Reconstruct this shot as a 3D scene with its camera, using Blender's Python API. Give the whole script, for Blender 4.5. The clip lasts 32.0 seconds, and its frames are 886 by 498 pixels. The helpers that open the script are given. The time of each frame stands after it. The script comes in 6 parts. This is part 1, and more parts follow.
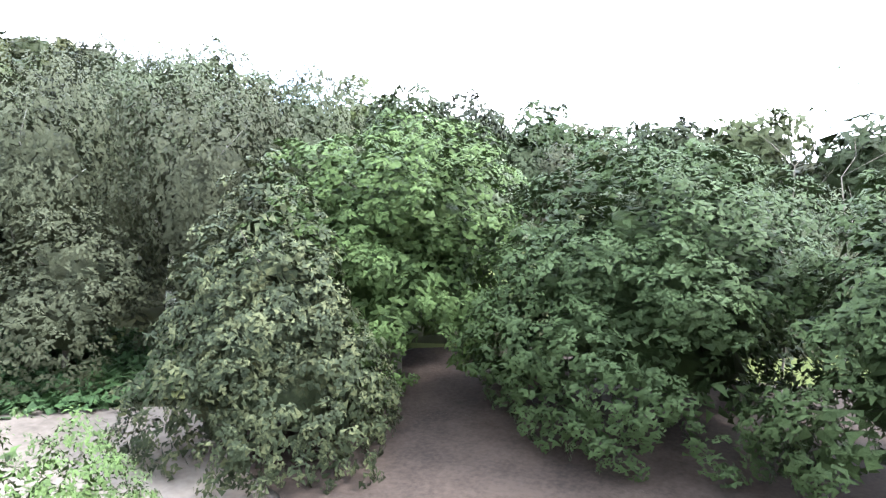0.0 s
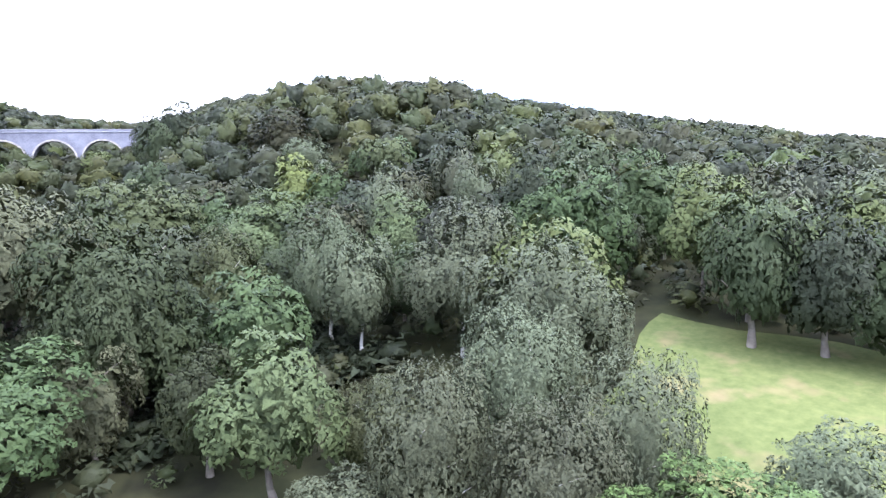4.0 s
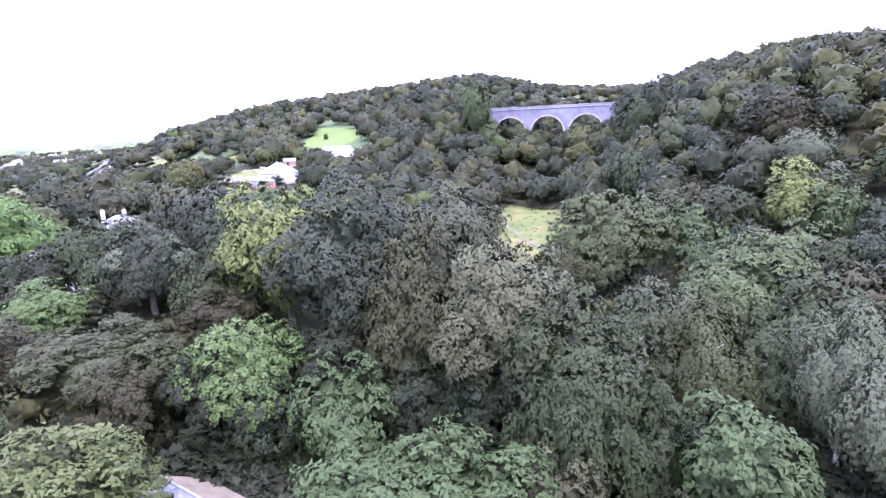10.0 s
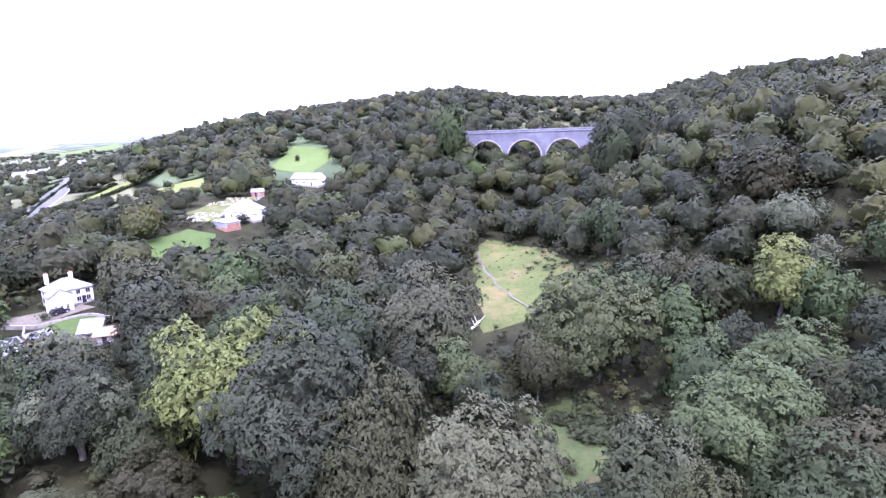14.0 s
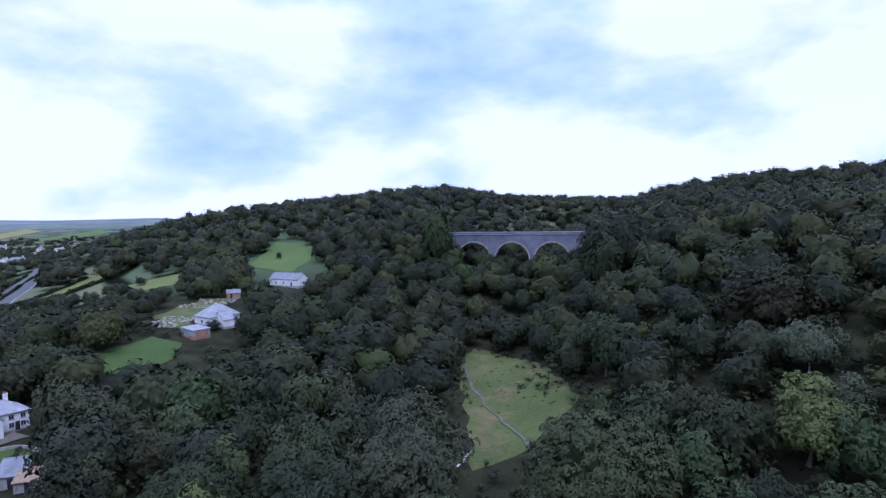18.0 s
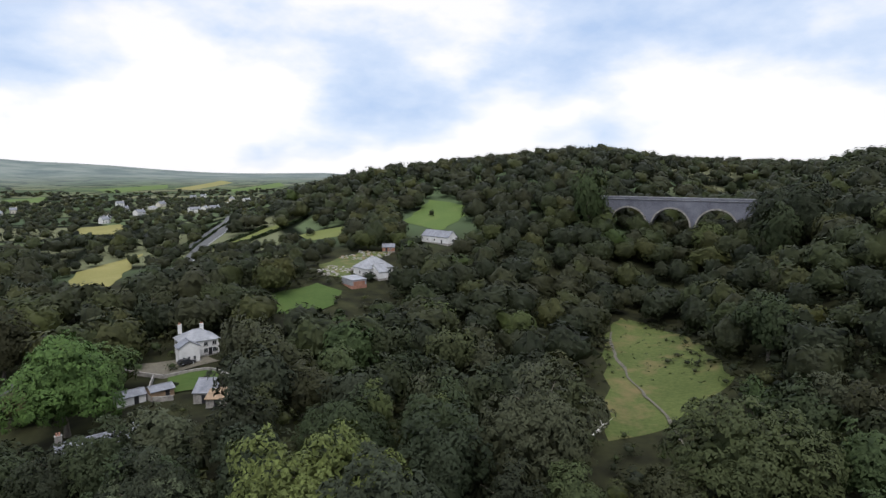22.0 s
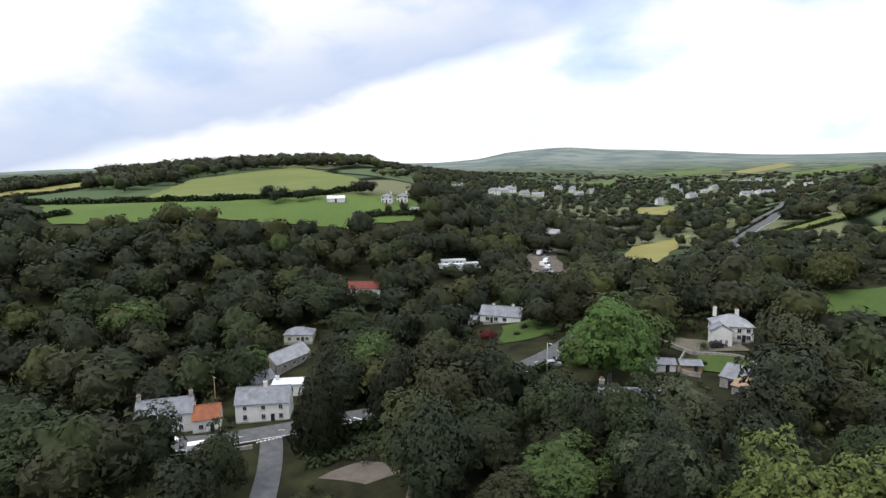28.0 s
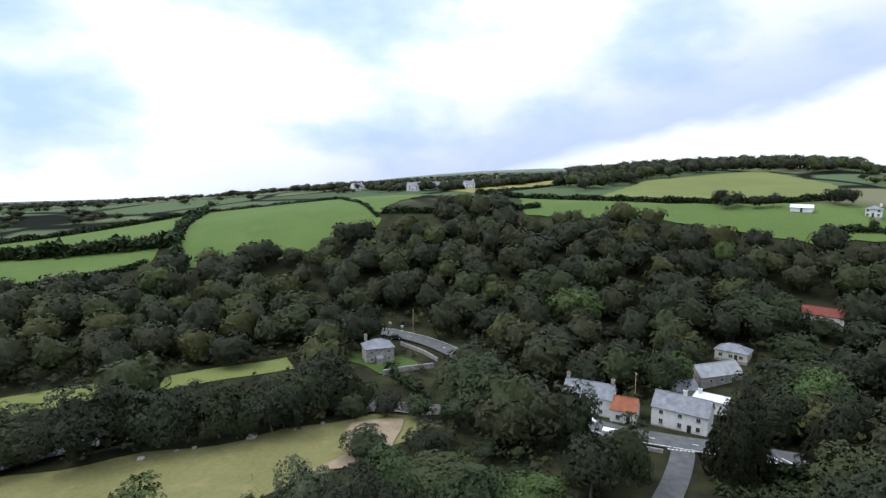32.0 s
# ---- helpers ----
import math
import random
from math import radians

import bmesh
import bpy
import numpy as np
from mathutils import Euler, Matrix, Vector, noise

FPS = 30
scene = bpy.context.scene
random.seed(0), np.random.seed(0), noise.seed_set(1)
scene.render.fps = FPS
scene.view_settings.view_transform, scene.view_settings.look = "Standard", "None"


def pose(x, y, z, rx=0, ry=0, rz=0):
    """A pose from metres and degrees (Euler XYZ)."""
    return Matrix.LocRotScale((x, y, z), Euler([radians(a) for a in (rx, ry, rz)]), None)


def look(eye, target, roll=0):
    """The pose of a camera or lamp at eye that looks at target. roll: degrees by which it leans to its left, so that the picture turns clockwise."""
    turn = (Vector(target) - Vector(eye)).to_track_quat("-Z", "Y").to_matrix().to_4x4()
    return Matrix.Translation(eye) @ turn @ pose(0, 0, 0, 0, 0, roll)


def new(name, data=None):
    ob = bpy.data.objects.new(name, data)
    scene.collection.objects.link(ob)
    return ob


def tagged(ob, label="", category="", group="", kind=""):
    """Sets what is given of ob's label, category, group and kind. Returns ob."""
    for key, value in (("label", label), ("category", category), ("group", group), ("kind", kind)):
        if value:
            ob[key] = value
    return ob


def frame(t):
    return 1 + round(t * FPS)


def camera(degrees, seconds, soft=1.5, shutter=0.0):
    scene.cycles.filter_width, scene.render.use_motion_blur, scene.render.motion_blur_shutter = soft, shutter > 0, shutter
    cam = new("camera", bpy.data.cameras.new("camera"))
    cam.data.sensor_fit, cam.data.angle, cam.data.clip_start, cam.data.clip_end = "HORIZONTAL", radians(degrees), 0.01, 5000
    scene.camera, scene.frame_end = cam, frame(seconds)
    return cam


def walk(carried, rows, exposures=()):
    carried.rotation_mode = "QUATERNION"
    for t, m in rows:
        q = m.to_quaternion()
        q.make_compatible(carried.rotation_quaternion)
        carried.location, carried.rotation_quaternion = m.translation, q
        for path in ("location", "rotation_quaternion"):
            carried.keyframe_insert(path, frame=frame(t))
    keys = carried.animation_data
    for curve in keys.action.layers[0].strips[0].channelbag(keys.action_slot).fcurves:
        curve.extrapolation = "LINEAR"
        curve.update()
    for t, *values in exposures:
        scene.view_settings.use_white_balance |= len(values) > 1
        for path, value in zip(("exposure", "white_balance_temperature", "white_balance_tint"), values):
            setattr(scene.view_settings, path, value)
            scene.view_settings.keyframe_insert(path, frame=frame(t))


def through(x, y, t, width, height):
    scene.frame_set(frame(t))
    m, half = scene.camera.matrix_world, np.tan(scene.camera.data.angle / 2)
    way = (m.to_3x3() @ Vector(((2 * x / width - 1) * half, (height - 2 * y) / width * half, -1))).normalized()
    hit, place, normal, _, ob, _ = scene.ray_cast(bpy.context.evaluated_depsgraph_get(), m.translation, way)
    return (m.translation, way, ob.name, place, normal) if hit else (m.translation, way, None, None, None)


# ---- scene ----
# ---- camera and its flight ----
# seconds, eye, yaw to the left of +y, pitch, roll
PATH = [
    (0, 2.45, -1.92, 7.80, -69.75, -3.88, 1.33),
    (0.5, 2.20, -1.83, 8.02, -69.91, -4.31, 1.14),
    (1, 2.04, -1.71, 7.97, -69.99, -5.06, 0.25),
    (1.5, 1.96, -1.52, 8.88, -70.11, -6.05, -0.76),
    (2, 1.90, -1.29, 11.03, -70.27, -7.41, -1.42),
    (2.5, 1.94, -1.07, 14.39, -70.49, -9.51, -1.07),
    (4.5, 1.35, -3.00, 32.75, -23.81, -8.63, -1.60),
    (5, 1.48, -2.11, 35.53, -13.00, -10.26, -2.20),
    (5.5, 2.51, -0.36, 38.26, -2.22, -11.00, -1.57),
    (6, 3.44, 1.53, 40.13, 5.55, -11.06, -0.04),
    (6.5, 3.51, 2.88, 41.04, 4.93, -11.40, 0.34),
    (7, 3.37, 3.95, 41.30, 5.47, -11.50, -0.43),
    (7.5, 3.14, 4.86, 41.20, 5.77, -11.43, -1.36),
    (8, 2.91, 5.89, 41.11, 6.16, -11.32, -1.85),
    (8.5, 2.74, 6.92, 41.05, 5.98, -11.25, -2.00),
    (9, 2.71, 8.07, 41.16, 6.22, -11.19, -2.10),
    (9.5, 2.59, 9.32, 41.37, 5.89, -11.22, -2.21),
    (10, 2.44, 10.72, 41.54, 6.12, -11.26, -2.30),
    (10.5, 2.58, 12.25, 42.32, 5.87, -11.24, -2.53),
    (11, 2.73, 13.82, 43.77, 5.30, -11.32, -2.52),
    (11.5, 2.96, 15.33, 45.83, 5.15, -11.27, -2.02),
    (12, 3.06, 16.85, 48.10, 4.92, -11.30, -1.35),
    (12.5, 3.13, 18.45, 50.37, 4.65, -11.27, -1.40),
    (13, 3.23, 20.08, 52.56, 4.37, -11.36, -2.09),
    (13.5, 3.17, 21.59, 54.75, 4.06, -11.49, -2.14),
    (14, 3.02, 23.16, 56.88, 3.86, -11.52, -2.01),
    (14.5, 2.65, 24.55, 58.73, 3.63, -11.50, -2.08),
    (16.5, 1.52, 30.95, 64.37, 2.55, -12.17, -1.31),
    (17, 1.29, 33.03, 62.67, 2.15, -5.26, -0.76),
    (17.5, 1.46, 35.04, 62.45, 2.02, -3.51, -0.73),
    (18, 1.57, 36.16, 62.38, 2.05, -2.68, -0.69),
    (18.5, 1.71, 36.55, 62.62, 2.03, -3.83, -0.79),
    (19, 1.80, 36.57, 62.94, 1.93, -5.37, -0.61),
    (19.5, 1.79, 36.65, 63.16, 1.76, -5.83, -0.58),
    (20, 1.98, 36.80, 63.20, 1.74, -5.96, -0.84),
    (20.5, 2.26, 36.53, 63.41, 2.91, -6.15, 0.24),
    (21, 2.49, 36.19, 63.39, 6.86, -6.35, 0.08),
    (21.5, 2.83, 35.95, 63.28, 12.59, -6.52, 0.24),
    (22, 3.19, 35.63, 63.35, 16.84, -6.66, 0.71),
    (22.5, 3.47, 35.09, 63.53, 20.75, -6.86, 0.59),
    (23, 3.81, 34.58, 63.75, 25.20, -7.04, -0.82),
    (23.5, 3.97, 34.18, 63.98, 29.40, -7.08, -1.72),
    (24, 3.76, 34.22, 64.11, 34.66, -6.94, -1.75),
    (24.5, 3.71, 34.35, 63.97, 39.31, -6.55, -1.08),
    (25, 4.02, 34.26, 63.86, 43.73, -6.49, -0.85),
    (25.5, 4.47, 33.81, 63.81, 47.91, -6.84, -0.24),
    (27.5, 5.87, 34.40, 63.58, 63.17, -8.06, -1.19),
    (28, 6.44, 34.10, 63.62, 67.61, -8.37, -0.52),
    (28.5, 6.70, 33.80, 63.25, 72.04, -8.10, -0.97),
    (29, 6.89, 33.77, 63.11, 76.38, -7.99, -1.44),
    (29.5, 7.13, 34.06, 63.01, 81.20, -7.74, -1.08),
    (30, 7.36, 34.52, 63.15, 86.29, -7.50, -0.15),
    (30.5, 7.54, 35.10, 63.14, 91.24, -7.67, 0.25),
    (31, 7.81, 35.77, 63.18, 98.12, -7.84, -0.00),
    (31.5, 8.04, 36.26, 63.54, 103.70, -8.02, 0.06),
    (32, 8.29, 36.59, 63.99, 110.04, -8.13, 0.32),
]


def flight(x, y, z, yaw, pitch, roll):
    return pose(x, y, z, 90 + pitch, 0, yaw) @ pose(0, 0, 0, 0, 0, roll)


cam = camera(74.5, 32.0, soft=1.4)
walk(cam, [(t, flight(*row)) for t, *row in PATH],
     exposures=[(0.0, 2.25, 5950, 12), (2.5, 2.22, 5750, 13), (4.5, 1.78, 5600, 28), (6.5, 1.9, 5450, 44), (9.0, 1.85, 5450, 48), (14.0, 1.6, 5450, 48), (16.5, 1.55, 5450, 48), (17.0, 0.66, 5300, 44), (17.5, -0.48, 4870, 31), (18.2, -0.46, 4900, 30), (19.0, -0.3, 5220, 25), (20.0, -0.2, 5430, 17), (21.5, -0.46, 6250, 14), (23.0, -0.53, 6450, 12), (25.0, -0.55, 6400, 13), (28.0, -0.3, 6500, 11), (30.0, -0.27, 6350, 11), (32.0, -0.28, 6080, 10)])

# ---- sky and sun ----
SUN_EL, SUN_AZ = 56.0, 165.0
world = bpy.data.worlds.new("sky")
scene.world = world
world.use_nodes = True
wn, wl = world.node_tree.nodes, world.node_tree.links
wn.clear()
sky_tex = wn.new("ShaderNodeTexSky")
sky_tex.sky_type, sky_tex.sun_disc = "NISHITA", False
sky_tex.sun_elevation, sky_tex.sun_rotation = radians(SUN_EL), radians(SUN_AZ)
co = wn.new("ShaderNodeTexCoord")
flat = wn.new("ShaderNodeMapping")
flat.inputs["Scale"].default_value = (1.0, 1.0, 2.1)
flat.inputs["Location"].default_value = (0.35, 0.1, 0.0)
wl.new(co.outputs["Generated"], flat.inputs["Vector"])
puff = wn.new("ShaderNodeTexNoise")
puff.inputs["Scale"].default_value, puff.inputs["Detail"].default_value, puff.inputs["Roughness"].default_value = 2.6, 8.0, 0.52
wl.new(flat.outputs[0], puff.inputs["Vector"])
cover = wn.new("ShaderNodeValToRGB")
for stop, tone in ((0.37, (0.48, 0.63, 0.86, 1)), (0.46, (0.68, 0.79, 0.94, 1)), (0.55, (1.0, 1.0, 1.0, 1))):
    e = cover.color_ramp.elements.new(stop)
    e.color = tone
for k in (len(cover.color_ramp.elements) - 1, 0):
    cover.color_ramp.elements.remove(cover.color_ramp.elements[k])
# the cloud closes towards the horizon
rise = wn.new("ShaderNodeSeparateXYZ")
wl.new(co.outputs["Generated"], rise.inputs[0])
low_sky = wn.new("ShaderNodeMapRange")
low_sky.inputs["From Max"].default_value, low_sky.inputs["To Min"].default_value, low_sky.inputs["To Max"].default_value = 0.2, 0.1, 0.0
wl.new(rise.outputs["Z"], low_sky.inputs["Value"])
closed = wn.new("ShaderNodeMath")
wl.new(puff.outputs["Fac"], closed.inputs[0])
wl.new(low_sky.outputs["Result"], closed.inputs[1])
wl.new(closed.outputs["Value"], cover.inputs["Fac"])
# one heavy grey bank of cloud over the western hills, its lower edge rising to the north
edge = wn.new("ShaderNodeVectorMath")
edge.operation = "DOT_PRODUCT"
edge.inputs[1].default_value = Vector((-0.832, 0.520, 0.191)).cross(Vector((-0.999, -0.017, 0.035))).normalized()
wl.new(co.outputs["Generated"], edge.inputs[0])
drift = wn.new("ShaderNodeMath")
drift.operation = "MULTIPLY_ADD"
drift.inputs[1].default_value = 0.16
wl.new(puff.outputs["Fac"], drift.inputs[0])
wl.new(edge.outputs["Value"], drift.inputs[2])
bank = wn.new("ShaderNodeValToRGB")
for stop, amount in ((0.075, 0.0), (0.1, 0.85), (0.15, 0.7), (0.2, 0.35), (0.3, 0.0)):
    e = bank.color_ramp.elements.new(stop)
    e.color = (amount, amount, amount, 1)
for k in (len(bank.color_ramp.elements) - 1, 0):
    bank.color_ramp.elements.remove(bank.color_ramp.elements[k])
wl.new(drift.outputs["Value"], bank.inputs["Fac"])
west = wn.new("ShaderNodeVectorMath")
west.operation = "DOT_PRODUCT"
west.inputs[1].default_value = (-0.98, -0.17, 0.05)
wl.new(co.outputs["Generated"], west.inputs[0])
side = wn.new("ShaderNodeMapRange")
side.inputs["From Min"].default_value, side.inputs["From Max"].default_value = 0.55, 0.8
wl.new(west.outputs["Value"], side.inputs["Value"])
banked = wn.new("ShaderNodeMath")
banked.operation = "MULTIPLY"
wl.new(bank.outputs["Color"], banked.inputs[0])
wl.new(side.outputs["Result"], banked.inputs[1])
heavy = wn.new("ShaderNodeMixRGB")
heavy.inputs[2].default_value = (0.45, 0.54, 0.74, 1)
wl.new(banked.outputs["Value"], heavy.inputs[0])
wl.new(cover.outputs["Color"], heavy.inputs[1])
# an overcast sky is brightest overhead
zenith = wn.new("ShaderNodeMapRange")
zenith.inputs["From Min"].default_value, zenith.inputs["To Min"].default_value, zenith.inputs["To Max"].default_value = 0.3, 16.2, 38.0
wl.new(rise.outputs["Z"], zenith.inputs["Value"])
cloud_lift = wn.new("ShaderNodeVectorMath")
cloud_lift.operation = "SCALE"
wl.new(heavy.outputs["Color"], cloud_lift.inputs[0])
wl.new(zenith.outputs["Result"], cloud_lift.inputs["Scale"])
mixsky = wn.new("ShaderNodeMixRGB")
mixsky.inputs["Fac"].default_value = 0.85
wl.new(sky_tex.outputs["Color"], mixsky.inputs[1])
wl.new(cloud_lift.outputs["Vector"], mixsky.inputs[2])
back = wn.new("ShaderNodeBackground")
back.inputs["Strength"].default_value = 0.1
wl.new(mixsky.outputs["Color"], back.inputs["Color"])
wout = wn.new("ShaderNodeOutputWorld")
wl.new(back.outputs["Background"], wout.inputs["Surface"])

sun = new("sun", bpy.data.lights.new("sun", "SUN"))
sun.data.energy, sun.data.angle, sun.data.color = 2.3, radians(12), (1.0, 0.96, 0.9)
sun.matrix_world = look((0, 0, 300), (300 * math.sin(radians(SUN_AZ)) * -1, 300 * math.cos(radians(SUN_AZ)) * -1, 300 - 300 * math.tan(radians(SUN_EL))))

# ---- materials ----
MATS = {}


def mat(name, build):
    if name not in MATS:
        m = bpy.data.materials.new(name)
        m.use_nodes = True
        build(m.node_tree.nodes, m.node_tree.links, m.node_tree.nodes["Principled BSDF"])
        MATS[name] = m
    return MATS[name]


def noise_fac(n, l, scale, detail=4.0, coords="Object", rough=0.6):
    c = n.new("ShaderNodeTexCoord")
    t = n.new("ShaderNodeTexNoise")
    t.inputs["Scale"].default_value, t.inputs["Detail"].default_value, t.inputs["Roughness"].default_value = scale, detail, rough
    l.new(c.outputs[coords], t.inputs["Vector"])
    return t.outputs["Fac"]


def ramp(n, l, fac, stops):
    r = n.new("ShaderNodeValToRGB")
    els = r.color_ramp.elements
    while len(els) < len(stops):
        els.new(0.5)
    for e, (p, c) in zip(els, stops):
        e.position, e.color = p, (*c, 1)
    l.new(fac, r.inputs["Fac"])
    return r.outputs["Color"]


def mixed(n, l, mode, fac, a, b):
    m = n.new("ShaderNodeMixRGB")
    m.blend_type = mode
    for socket, value in zip(m.inputs, (fac, a, b)):
        if hasattr(value, "is_linked"):
            l.new(value, socket)
        elif isinstance(value, tuple):
            socket.default_value = (*value, 1)
        else:
            socket.default_value = value
    return m.outputs["Color"]


def bump(n, l, bsdf, height, strength, distance):
    b = n.new("ShaderNodeBump")
    b.inputs["Strength"].default_value, b.inputs["Distance"].default_value = strength, distance
    l.new(height, b.inputs["Height"])
    l.new(b.outputs["Normal"], bsdf.inputs["Normal"])


def plain(name, lo, hi, scale=3.0, fine=30.0, rough=0.8, relief=0.3, depth=0.02, metal=0.0, coords="Object"):
    """A weathered surface: two colours mixed by a broad and a fine noise, with fine relief."""
    def build(n, l, bsdf):
        a = noise_fac(n, l, scale, 5, coords)
        b = noise_fac(n, l, fine, 3, coords)
        f = mixed(n, l, "MIX", 0.4, a, b)
        l.new(ramp(n, l, f, ((0.36, lo), (0.62, hi))), bsdf.inputs["Base Color"])
        bsdf.inputs["Roughness"].default_value = rough
        bsdf.inputs["Metallic"].default_value = metal
        bsdf.inputs["Specular IOR Level"].default_value = 0.25
        bump(n, l, bsdf, b, relief, depth)
    return mat(name, build)


def leafy(name, dark, light, through=0.05, tinted=None, vary=0.2, tips=None):
    """Foliage: each leaf differs a little, each tree more; some light passes through the leaves."""
    def build(n, l, bsdf):
        geo = n.new("ShaderNodeNewGeometry")
        fine = n.new("ShaderNodeTexNoise")
        fine.inputs["Scale"].default_value, fine.inputs["Detail"].default_value, fine.inputs["Roughness"].default_value = 0.5 if tinted else 1.1, 5.0, 0.7
        l.new(geo.outputs["Position"], fine.inputs["Vector"])
        grain = ramp(n, l, fine.outputs["Fac"], ((0.3, (0.0, 0.0, 0.0)), (0.7, (1.0, 1.0, 1.0))))
        f = mixed(n, l, "MIX", 0.25 if tinted else 0.4, grain, geo.outputs["Random Per Island"])
        col = ramp(n, l, f, ((0.0, dark), (0.52, light), (0.68, tips)) if tips else ((0.0, dark), (1.0, light)))
        info = n.new("ShaderNodeObjectInfo")
        hsv = n.new("ShaderNodeHueSaturation")
        spread = n.new("ShaderNodeMapRange")
        spread.inputs["To Min"].default_value, spread.inputs["To Max"].default_value = 1 - vary * 1.3, 1 + vary * 1.3
        if tinted:
            at = n.new("ShaderNodeAttribute")
            at.attribute_name = "tint"
            tone = ramp(n, l, at.outputs["Fac"], tinted)
            col = mixed(n, l, "MULTIPLY", 1.0, col, tone)
            l.new(geo.outputs["Random Per Island"], spread.inputs["Value"])
        else:
            l.new(info.outputs["Random"], spread.inputs["Value"])
            shift = n.new("ShaderNodeMapRange")
            shift.inputs["To Min"].default_value, shift.inputs["To Max"].default_value = 0.5 - vary * 0.1, 0.5 + vary * 0.1
            l.new(info.outputs["Random"], shift.inputs["Value"])
            l.new(shift.outputs["Result"], hsv.inputs["Hue"])
        l.new(spread.outputs["Result"], hsv.inputs["Value"])
        l.new(col, hsv.inputs["Color"])
        l.new(hsv.outputs["Color"], bsdf.inputs["Base Color"])
        bsdf.inputs["Roughness"].default_value = 0.62
        bsdf.inputs["Specular IOR Level"].default_value = 0.1
        bump(n, l, bsdf, fine.outputs["Fac"], 0.35, 0.5)
        tr = n.new("ShaderNodeBsdfTranslucent")
        l.new(hsv.outputs["Color"], tr.inputs["Color"])
        mx = n.new("ShaderNodeMixShader")
        mx.inputs["Fac"].default_value = through
        l.new(bsdf.outputs["BSDF"], mx.inputs[1])
        l.new(tr.outputs["BSDF"], mx.inputs[2])
        l.new(mx.outputs["Shader"], n["Material Output"].inputs["Surface"])
    return mat(name, build)


OAK = leafy("oak leaves", (0.0197, 0.0253, 0.0105), (0.0308, 0.0403, 0.0167))
BRIGHT = leafy("bright green leaves", (0.0168, 0.0270, 0.0084), (0.0845, 0.1273, 0.0380), vary=0.06)
DARKLEAF = leafy("dark leaves", (0.0151, 0.0182, 0.0091), (0.0240, 0.0305, 0.0152))
BLUELEAF = leafy("blue-green leaves", (0.0163, 0.0202, 0.0113), (0.0326, 0.0382, 0.0212))
YELLOWLEAF = leafy("yellow-green leaves", (0.0310, 0.0375, 0.0108), (0.1193, 0.1438, 0.0405), vary=0.06)
OLIVELEAF = leafy("olive leaves", (0.0313, 0.0383, 0.0149), (0.0510, 0.0613, 0.0239))
BIRCHLEAF = leafy("grey-green birch leaves", (0.0370, 0.0422, 0.0227), (0.0638, 0.0729, 0.0392))
PALELEAF = leafy("pale seeding leaves", (0.0404, 0.0454, 0.0230), (0.0731, 0.0789, 0.0400))
BROWNLEAF = leafy("brownish leaves", (0.0236, 0.0256, 0.0112), (0.0384, 0.0410, 0.0182))
REDLEAF = leafy("copper-red leaves", (0.043, 0.009, 0.007), (0.087, 0.019, 0.014), vary=0.06)
FERNLEAF = leafy("bracken fronds", (0.0119, 0.0209, 0.0076), (0.0465, 0.0789, 0.0291))
HORNLEAF = leafy("pale-tipped hornbeam leaves", (0.0117, 0.0153, 0.0084), (0.0344, 0.0432, 0.0213), tips=(0.0802, 0.0867, 0.0412))
LIMELEAF = leafy("bright lime leaves", (0.0299, 0.0549, 0.0141), (0.0825, 0.1374, 0.0354), vary=0.02)
GOLDOAK = leafy("yellow-green oak leaves", (0.0446, 0.0554, 0.0179), (0.0635, 0.0774, 0.0254), vary=0.02)
FRESHOAK = leafy("fresh oak leaves", (0.0217, 0.0330, 0.0118), (0.0448, 0.0658, 0.0235), vary=0.04)
TONES = ((0.0, (0.45, 0.52, 0.5)), (0.25, (0.72, 0.82, 0.76)), (0.45, (1.05, 1.0, 0.9)), (0.58, (0.92, 1.12, 0.84)), (0.78, (1.55, 1.45, 0.92)), (1.0, (1.2, 1.75, 0.9)))
WOODS = leafy("mixed woodland leaves", (0.0162, 0.0181, 0.0091), (0.0339, 0.0371, 0.0183), 0.05, TONES, 0.06)
HEDGE = leafy("hedge leaves", (0.0105, 0.0157, 0.0057), (0.0381, 0.0571, 0.0219), 0.05, TONES, 0.15)
BARK = plain("grey bark", (0.07, 0.06, 0.05), (0.17, 0.15, 0.12), 3, 18, 0.9, 0.6, 0.03)
PALEBARK = plain("pale birch bark", (0.25, 0.24, 0.21), (0.5, 0.48, 0.43), 3, 14, 0.85, 0.4, 0.02)
TARMAC = plain("worn asphalt", (0.0540, 0.0540, 0.0562), (0.1008, 0.1008, 0.1008), 0.5, 6, 0.9, 0.2, 0.01)
SAND = plain("trodden sandy gravel", (0.0663, 0.0536, 0.0433), (0.1275, 0.1080, 0.0892), 0.25, 3, 0.95, 0.3, 0.03)
# fallen leaves, with the shade under the car park trees in the colour
SHADELITTER = plain("brown litter darkened for tree shade", (0.015, 0.010, 0.0075), (0.046, 0.033, 0.025), 0.4, 5, 0.95, 0.5, 0.04)
YARD = plain("dusty yard gravel", (0.06, 0.055, 0.04), (0.135, 0.12, 0.09), 0.3, 3, 0.95, 0.3, 0.03)
SOIL = plain("bare pinkish soil", (0.15, 0.115, 0.075), (0.26, 0.2, 0.135), 0.3, 3, 0.95, 0.3, 0.03)
WHITELINE = plain("white road paint", (0.5, 0.5, 0.5), (0.75, 0.75, 0.74), 1, 8, 0.7, 0.1, 0.002)
SLATE = plain("grey slate", (0.10, 0.105, 0.12), (0.21, 0.215, 0.235), 0.7, 6, 0.55, 0.3, 0.01)
